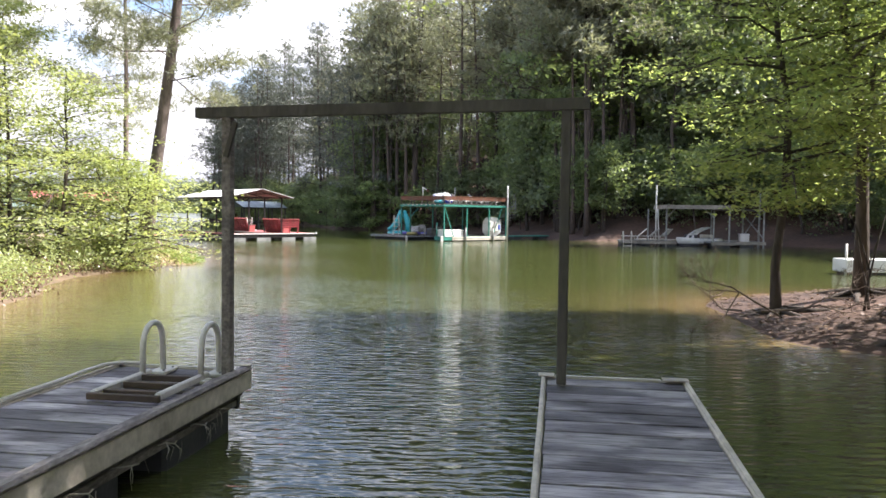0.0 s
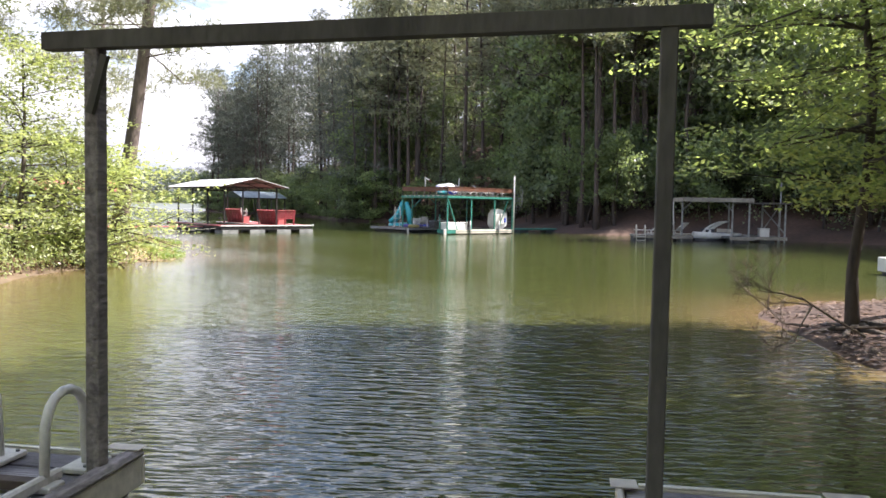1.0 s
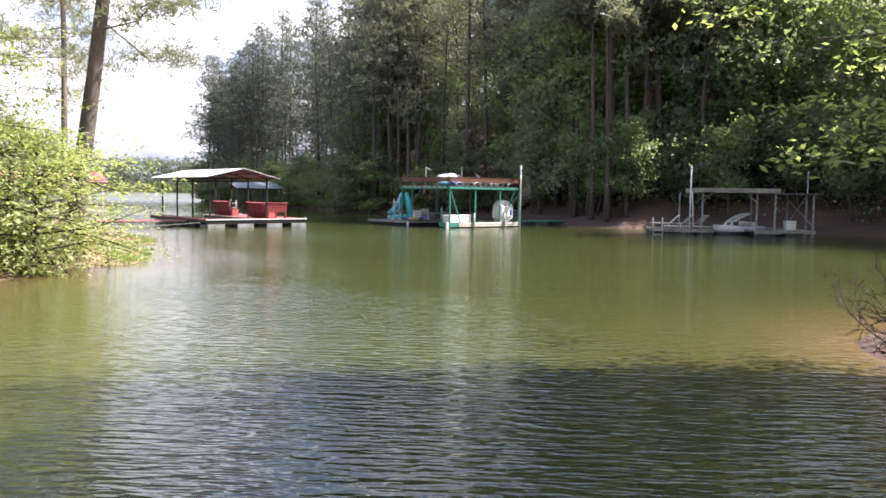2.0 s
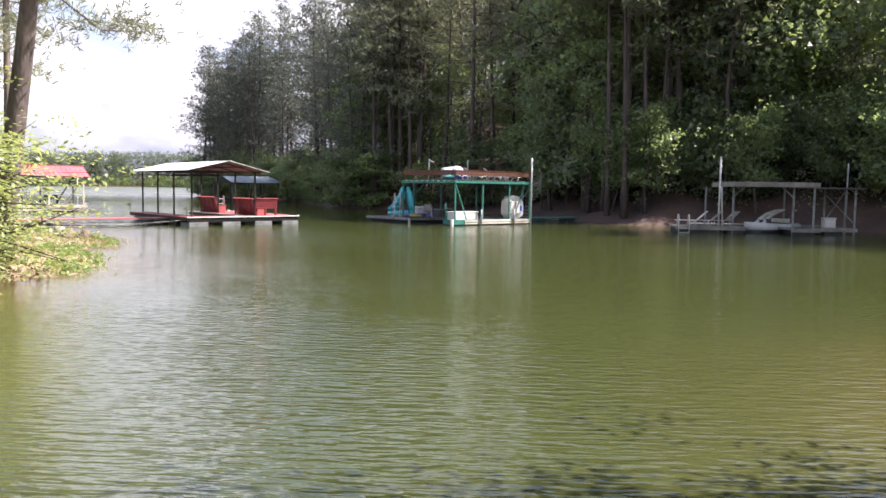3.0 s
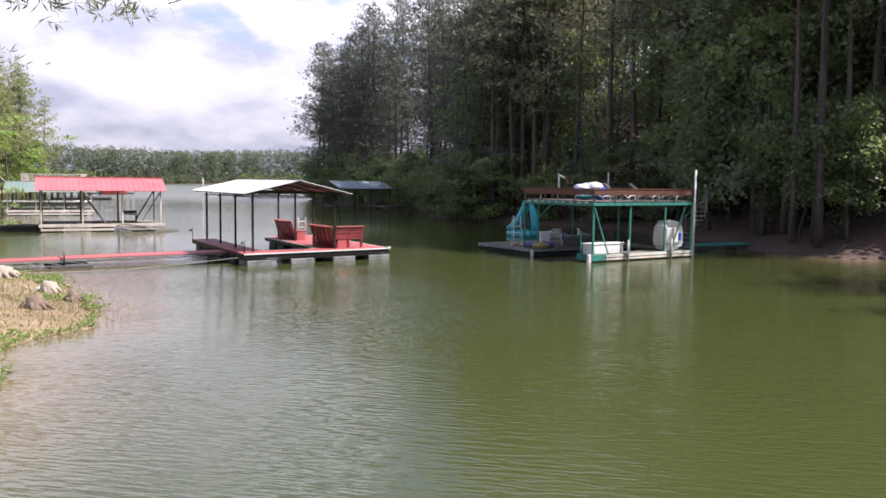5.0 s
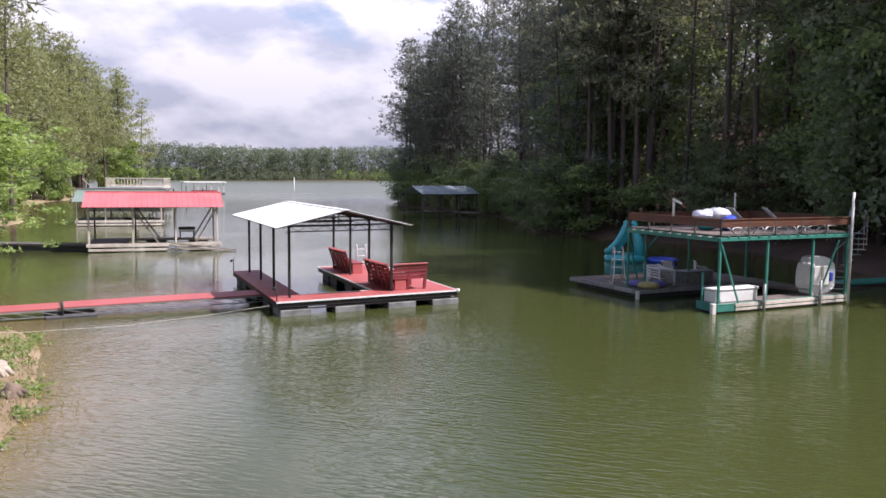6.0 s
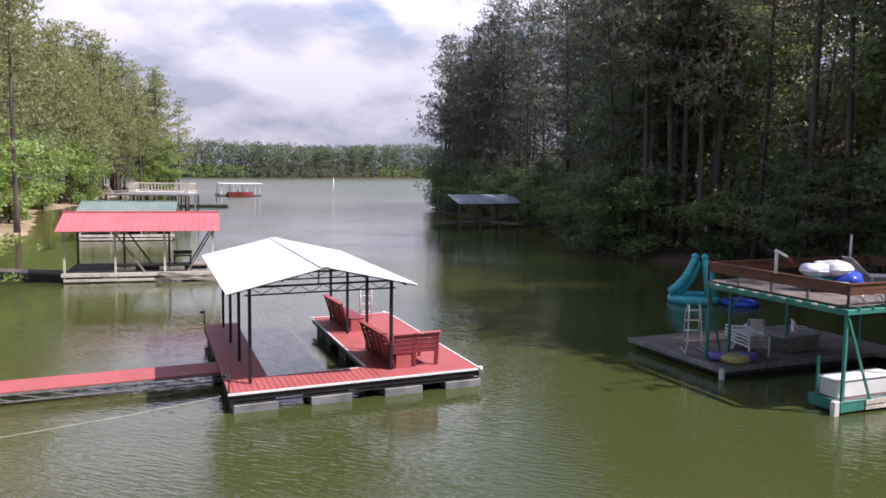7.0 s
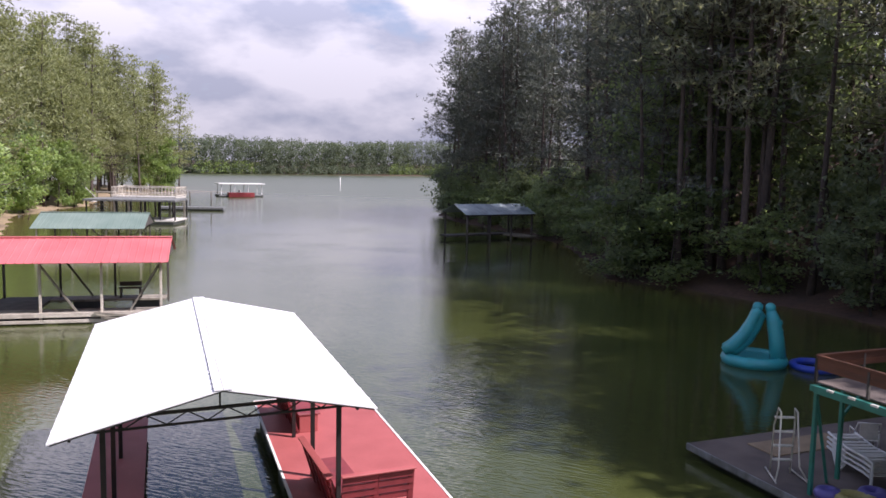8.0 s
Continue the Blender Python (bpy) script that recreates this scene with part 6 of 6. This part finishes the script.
body = part("body", box(B(), -0.3, 0.3, -0.25, 0.25, 0, 0.45, 0.03), M_CREAM, bxs)
part("lid", box(B(), -0.32, 0.32, -0.27, 0.27, 0.455, 0.55, 0.03), M_CREAM, body)

# white float dock behind the near east bank
wd = thing("white_dock", (14.8, 28.4, 0), 4, "low white-sided dock beyond the near bank", "dock")
part("deck", box(B(), 0, 5.5, 0, 0.9, 0.10, 0.56, 0.02), M_WHITE, wd)
part("float", box(B(), 0.1, 5.4, 0.1, 0.8, -0.15, 0.098, 0.02), M_FLOAT, wd)
part("post", tube(B(), [(0.05, 0.1, -0.2), (0.05, 0.1, 1.1)], 0.04, 8), M_CREAM, wd)


# ---- docks farther up the lake ----
def deck_dock(at, rz, w, d, z1, z2, label):
    """A dock in two levels: a float deck under a flat roof deck on dark posts, and a higher railed deck behind, with a stair between."""
    t = thing("two_level_dock", at, rz, label, "dock")
    part("deck", box(B(), 0, w, 0, d, 0.3, 0.48, 0.01), M_CREAM, t)
    part("float", box(B(), 0.2, w - 0.2, 0.2, d - 0.2, -0.15, 0.3, 0.02), M_GREYFLOAT, t)
    n = round(w / 1.5)
    for i in range(n + 1):
        for y in (0.1, d - 0.1):
            part("post", box(B(), i * w / n - 0.07, i * w / n + 0.07, y - 0.07, y + 0.07, 0.48, z1), M_BLACK, t)
    part("roof_deck", box(B(), -0.3, w + 0.1, -0.2, d + 0.2, z1, z1 + 0.2, 0.01), M_GREYFLOAT, t)
    x0, x1, y0, y1 = 0.8, w - 1.4, d + 0.5, d + 5.0
    part("upper_deck", box(B(), x0, x1, y0, y1, z2 - 0.2, z2, 0.01), M_CREAM, t)
    for i in range(5):
        for y in (y0 + 0.2, y1 - 0.2):
            x = x0 + 0.2 + i * (x1 - x0 - 0.4) / 4
            part("upper_post", box(B(), x - 0.09, x + 0.09, y - 0.09, y + 0.09, -0.5, z2 - 0.2), M_OLDWOOD, t)
    for a, b in (((x0, y0), (x1, y0)), ((x0, y0), (x0, y1)), ((x0, y1), (x1, y1)), ((x1, y0), (x1, y1))):
        for z in (z2 + 0.15, z2 + 1.08):
            part("rail", beam(B(), (*a, z), (*b, z), 0.06, 0.09), M_PALE, t)
        m = round((Vector(b) - Vector(a)).length / 0.4)
        for i in range(m + 1):
            p = Vector((*a, 0)).lerp(Vector((*b, 0)), i / m)
            part("baluster", beam(B(), (p.x, p.y, z2), (p.x, p.y, z2 + 1.05), 0.05, 0.05), M_PALE, t)
    for i in range(7):
        part("stair_tread", box(B(), 0.4 - i * 0.3, 0.75 - i * 0.3, d - 0.9, d + 0.3, 0.6 + i * (z2 - 0.6) / 7, 0.66 + i * (z2 - 0.6) / 7), M_CREAM, t)
    part("stair_rail", beam(B(), (0.7, d - 0.9, 1.5), (-1.6, d - 0.9, z2 + 1.0), 0.06, 0.08), M_CREAM, t)
    return t


deck_dock((-72.5, 108.0, 0), 25, 9.5, 5.0, 2.5, 2.8, "grey two-level dock on dark posts with pale railing")
lo = thing("float_dock", (-84, 132, 0), 30, "low grey floating dock along the west shore", "dock")
part("deck", box(B(), 0, 9, 0, 2.2, 0.2, 0.5, 0.01), M_GREYFLOAT, lo)
part("float", box(B(), 0.2, 8.8, 0.2, 2.0, -0.1, 0.2, 0.01), M_FLOAT, lo)
for x in (1, 4, 7):
    part("post", tube(B(), [(x, 2.3, -0.3), (x, 2.3, 2.6)], 0.08, 6), M_DARKWOOD, lo)
lp = thing("pier", (-103, 146, 0), 27, "long low wooden pier on posts along the west shore", "pier")
part("deck", box(B(), -6, 9, 0, 2.0, 1.5, 1.7, 0.01), M_OLDWOOD, lp)
for i in range(6):
    for y in (0.1, 1.9):
        part("post", tube(B(), [(-5.5 + i * 2.8, y, -1.0), (-5.5 + i * 2.8, y, 1.5)], 0.1, 6), M_DARKWOOD, lp)

wt = thing("roofed_dock", (-106.3, 174.5, 0), 50, "small floating dock with flat white roof and maroon boat", "dock")
part("deck", box(B(), 0, 9.2, 0, 4, 0.15, 0.45, 0.01), M_GREYFLOAT, wt)
part("float", box(B(), 0.1, 9.0, 0.2, 3.8, -0.15, 0.15, 0.01), M_FLOAT, wt)
for x in (0.5, 3.2, 6.0, 8.8):
    for y in (0.15, 3.85):
        part("post", box(B(), x - 0.06, x + 0.06, y - 0.06, y + 0.06, 0.45, 2.6), M_WHITE, wt)
part("roof", box(B(), 0, 9.3, -0.3, 4.3, 2.6, 2.8, 0.03), M_WHITE, wt)
mb = thing("moored_boat", (-103.5, 177.0, 0), 50, "maroon boat moored under the white roof", "boat")
hb = B()
ss = [[hb.verts.new(p) for p in ((x, -w, 0.95), (x, -w * 0.8, 0.05), (x, w * 0.8, 0.05), (x, w, 0.95))] for x, w in ((-2, 0.9), (1, 0.95), (2.6, 0.5), (3.4, 0.05))]
for a, b in zip(ss, ss[1:]):
    for j in range(4):
        hb.faces.new((a[j], a[(j + 1) % 4], b[(j + 1) % 4], b[j]))
hb.faces.new(ss[0])
hb.faces.new(ss[-1][::-1])
part("hull", hb, M_REDWOOD, mb)
part("windscreen", box(B(), 0.2, 0.3, -0.7, 0.7, 0.95, 1.5, 0.02), M_WHITE, mb)

hd = thing("shaded_boathouse", (-29.4, 110.9, 0), 54, "old shore boathouse with grey metal roof under trees", "dock")
for y in (0.0, 4.4):
    part("roof_panel", ribbed(B(), (0, y, 2.55), (8.2, y, 2.55), (0, 2.2, 3.45), (8.2, 2.2, 3.45), 0.02, 18), M_ROOFGREY, hd)
for x in (0.3, 2.9, 5.4, 7.9):
    for y in (0.3, 4.1):
        part("post", box(B(), x - 0.07, x + 0.07, y - 0.07, y + 0.07, -0.5, 2.6), M_DARKWOOD, hd)
part("deck", box(B(), 0, 8.2, 3.0, 4.6, 0.3, 0.45, 0.01), M_DARKWOOD, hd)
part("deck", box(B(), 6.4, 8.2, -0.2, 2.98, 0.3, 0.45, 0.01), M_OLDWOOD, hd)
part("plate", box(B(), 0, 8.2, 0.25, 0.35, 2.42, 2.54), M_DARKWOOD, hd)

mk = thing("channel_marker", (-108.6, 228.4, 0), 0, "slim white channel marker standing in the lake", "marker")
part("pole", tube(B(), [(0, 0, -2), (0, 0, 3.7)], 0.11, 8), M_WHITE, mk)
part("cap", tube(B(), [(0, 0, 3.7), (0, 0, 3.9)], [0.18, 0.05], 8), M_WHITE, mk)

# walkway of the red-roofed dock
ww = thing("walkway", (-33.9, 66.6, 0), 195, "low grey walkway from bank to the red-roofed dock", "walkway")
part("deck", box(B(), 0, 12, -0.6, 0.6, 0.28, 0.4, 0.01), M_DARKWOOD, ww)
part("float", box(B(), 0.5, 11, -0.45, 0.45, -0.1, 0.28, 0.01), M_FLOAT, ww)


# ---- grass spit: grass, stumps, stones ----
def scatter(cx, cy, rx, ry, n, seed, test):
    g = np.random.default_rng(seed)
    x, y = cx + rx * (2 * g.random(n * 6) - 1), cy + ry * (2 * g.random(n * 6) - 1)
    d = shore(x, y)
    k = test(x, y, d)
    x, y = x[k][:n], y[k][:n]
    return np.stack([x, y, height(x, y)], 1), g


def blades(pts, g, h, w):
    n = len(pts)
    a = g.random(n) * 6.283
    lean = g.normal(size=(n, 2)) * 0.45
    hh = h * (0.5 + g.random(n))
    s = np.stack([np.cos(a), np.sin(a), 0 * a], 1) * w
    tip = pts + np.stack([lean[:, 0] * hh, lean[:, 1] * hh, hh], 1)
    mid = (pts + tip) / 2 + np.array([0, 0, 0.02])
    v = np.stack([pts - s, pts + s, mid + s * 0.7, tip, mid - s * 0.7], 1).reshape(-1, 3)
    i = np.arange(n)[:, None] * 5
    return v, i + np.arange(5)


pts, g = scatter(-16, 37, 8, 9, 13000, 7, lambda x, y, d: (d > 0.0) & (y > 28.5) & (d < 5))
v, q = blades(pts, g, 0.06, 0.01)
tagged(cloud("grass", v, q, L_GRASS), "short dry grass on the low spit", "grass", kind="stuff")
pts, g = scatter(-14, 36.5, 7, 9.5, 900, 17, lambda x, y, d: (d > -0.25) & (d < 1.0) & (y > 28.0) & (np.sin(x * 2.1 + 1.7 * np.sin(y * 1.3)) > -0.55 + 0.5 * np.clip(d, 0, 2)))
v, q = leaves(np.maximum(pts, [-99, -99, 0.02]) + np.array([0, 0, 0.07]), 9, 0.17, 0.055, 0.45, g, 0.45)
tagged(cloud("shore_weeds", v, q, L_YOUNG), "low leafy green weeds fringing the spit's waterline", "weeds", kind="stuff")
pts, g = scatter(-12.5, 40, 4, 5, 130, 8, lambda x, y, d: (d < 0) & (d > -0.9) & (y > 36))
v, q = blades(pts + np.array([0, 0, 0.1]), g, 0.12, 0.008)
tagged(cloud("water_weeds", v, q, L_GRASS), "thin weeds standing in the shallows off the spit", "weeds", kind="stuff")


def stump(at, s, seed, mat, label):
    t = thing("stump", at, seed * 40, label, "stump", "stumps on the spit")
    bm = B()
    tube(bm, [(0, 0, -0.1), (0, 0, 0.06 * s), (0.02, 0, 0.24 * s), (0.05, 0.01, 0.42 * s)], [0.46 * s, 0.4 * s, 0.3 * s, 0.27 * s], 10)
    for v in bm.verts:
        if v.co.z > 0.4 * s:
            v.co.z += s * 0.14 * noise.noise(v.co * 9.0)
    g = np.random.default_rng(seed)
    for k in range(7):
        a = k * 0.9 + g.random() * 0.5
        r = s * (0.5 + 0.22 * g.random())
        rt = tube(B(), [(0.12 * s * math.cos(a), 0.12 * s * math.sin(a), 0.2 * s), (0.6 * r * math.cos(a), 0.6 * r * math.sin(a), 0.16 * s), (r * math.cos(a + 0.2), r * math.sin(a + 0.2), -0.06)], [0.12 * s, 0.09 * s, 0.03 * s], 6)
        part("root", rt, mat, t)
    part("wood", bm, mat, t)
    return t


for i, (x, y, s) in enumerate(((-15.5, 41.9, 0.7), (-19.1, 44.4, 0.9), (-13.9, 40.8, 0.55), (-13.6, 38.9, 0.7))):
    stump((x, y, max(0.0, rest(x, y))), s, i, M_STONE if i < 2 else M_TWIG, "bleached tree stump with bare roots" if i < 2 else "grey tree stump with bare roots")


def stones(name, spots, lo, hi, seed, mat, label):
    g = np.random.default_rng(seed)
    vs, fs, n = [], [], 0
    ico = B()
    bmesh.ops.create_icosphere(ico, subdivisions=1, radius=1.0)
    base = np.array([v.co[:] for v in ico.verts])
    tri = np.array([[v.index for v in f.verts] for f in ico.faces])
    ico.free()
    for x, y in spots:
        r = g.uniform(lo, hi)
        vs.append(base * r * g.uniform(0.6, 1.2, 3) * (1 + 0.2 * g.normal(size=(len(base), 1))) + np.array([x, y, rest(x, y) + r * 0.2]))
        fs.append(tri + n)
        n += len(base)
    return tagged(cloud(name, np.concatenate(vs), np.concatenate(fs), mat), label, "stones", kind="stuff")


SPIT = [(-13.1, 40.3), (-12.2, 39.0), (-11.1, 37.7), (-11.7, 36.4), (-11.6, 35.0), (-9.9, 33.0), (-8.7, 31.2)]
stones("shore_stones", along(SPIT, -0.2, 0.9, 160, 401, tries=40), 0.02, 0.07, 402, M_STONE, "small pale stones along the spit's edge")

# ---- east bank: litter, roots, dead branches ----
pts, g = scatter(10, 14, 6, 8, 9000, 9, lambda x, y, d: d > 0.02)
v, q = leaves(pts + np.array([0, 0, 0.02]), 1, 0.02, 0.06, 0.8, g)
tagged(cloud("leaf_litter", v, q, L_REED), "brown fallen leaves on the east bank", "leaf litter", kind="stuff")


def dead_branch(at, seed, size, label):
    t = thing("dead_branch", at, seed * 57, label, "branch", "dead branches at the water's edge")
    g = np.random.default_rng(seed)
    bm = B()

    def grow(p, d, ln, r, depth):
        q = p + d * ln * 0.5 + Vector(g.normal(size=3) * 0.08 * ln)
        e = q + (d + Vector(g.normal(size=3) * 0.35)).normalized() * ln * 0.5
        tube(bm, [p, q, e], [r, r * 0.8, r * 0.5], 4)
        if depth:
            for k in range(3):
                grow(q.lerp(e, g.random()), (d + Vector(g.normal(size=3) * 0.6) + Vector((0, 0, 0.1))).normalized(), ln * 0.64, max(0.0055, r * 0.58), depth - 1)

    grow(Vector((0, 0, 0)), Vector((-0.8, 0.1, 0.35)).normalized(), size, 0.024, 4)
    part("branch", bm, M_TWIG, t)
    return t


dead_branch((7.2, 15.0, 0.15), 0, 1.1, "bare dead branch reaching over the water")
dead_branch((6.9, 16.2, 0.12), 6, 1.0, "bare dead branch reaching over the water")
dead_branch((8.4, 14.2, 0.25), 3, 0.9, "bare dead branch on the leafy bank")
dead_branch((8.0, 12.6, 0.2), 2, 0.9, "bare dead branch on the leafy bank")
dead_branch((7.0, 15.5, 0.2), 9, 1.15, "twiggy dead branch leaning out over the shallows")
snag = thing("bank_snag", (7.75, 12.3, rest(7.75, 12.3) - 0.05), 20, "short dark broken trunk on the brown bank", "stump")
part("trunk", tube(B(), [(0, 0, -0.1), (0, 0, 0.12), (0.03, 0.02, 0.34), (0.0, 0.03, 0.52)], [0.16, 0.1, 0.075, 0.05], 9), M_BARK, snag)
for k in range(4):
    w = 0.6 + k * 1.5
    part("root", tube(B(), [(0.04 * math.cos(w), 0.04 * math.sin(w), 0.1), (0.2 * math.cos(w), 0.2 * math.sin(w), 0.03), (0.38 * math.cos(w + 0.3), 0.38 * math.sin(w + 0.3), -0.05)], [0.06, 0.04, 0.015], 6), M_BARK, snag)
for i, (x, y, h, dx) in enumerate(((8.6, 14.9, 1.9, 0.35), (8.75, 15.0, 1.6, -0.3), (8.9, 13.5, 1.3, 0.2))):
    stem = thing("bare_sapling", (x, y, rest(x, y) - 0.05), 0, "thin bare forked sapling on the leafy bank", "sapling", "bare saplings on the east bank")
    part("stem", tube(B(), [(0, 0, 0), (0.2 * dx, 0.02, 0.3 * h), (0.6 * dx, 0.05, 0.65 * h), (dx, 0.0, h)], [0.03, 0.024, 0.017, 0.008], 6), M_BARK, stem)
    part("twig", tube(B(), [(0.3 * dx, 0.03, 0.4 * h), (-0.3 * dx, 0.05, 0.75 * h), (-0.7 * dx, 0.1, 0.95 * h)], [0.017, 0.012, 0.005], 5), M_BARK, stem)
for i, (x, y, a) in enumerate(((7.5, 15.8, 2.6), (9.6, 17.0, 2.9))):
    rt = thing("tree_roots", (x, y, rest(x, y)), 0, "dark exposed roots spreading over the bank", "roots", "roots on the bank")
    g = np.random.default_rng(60 + i)
    for k in range(6):
        w = a + k * 1.05
        r = 0.7 + 0.6 * g.random()
        pz = [(f * r * math.cos(w + 0.3 * f), f * r * math.sin(w + 0.3 * f)) for f in (0.1, 0.45, 0.8, 1.1)]
        part("root", tube(B(), [(px, py, rest(x + px, y + py) - rest(x, y) + 0.06 - 0.04 * j) for j, (px, py) in enumerate(pz)], [0.09, 0.06, 0.045, 0.02], 6), M_BARK, rt)
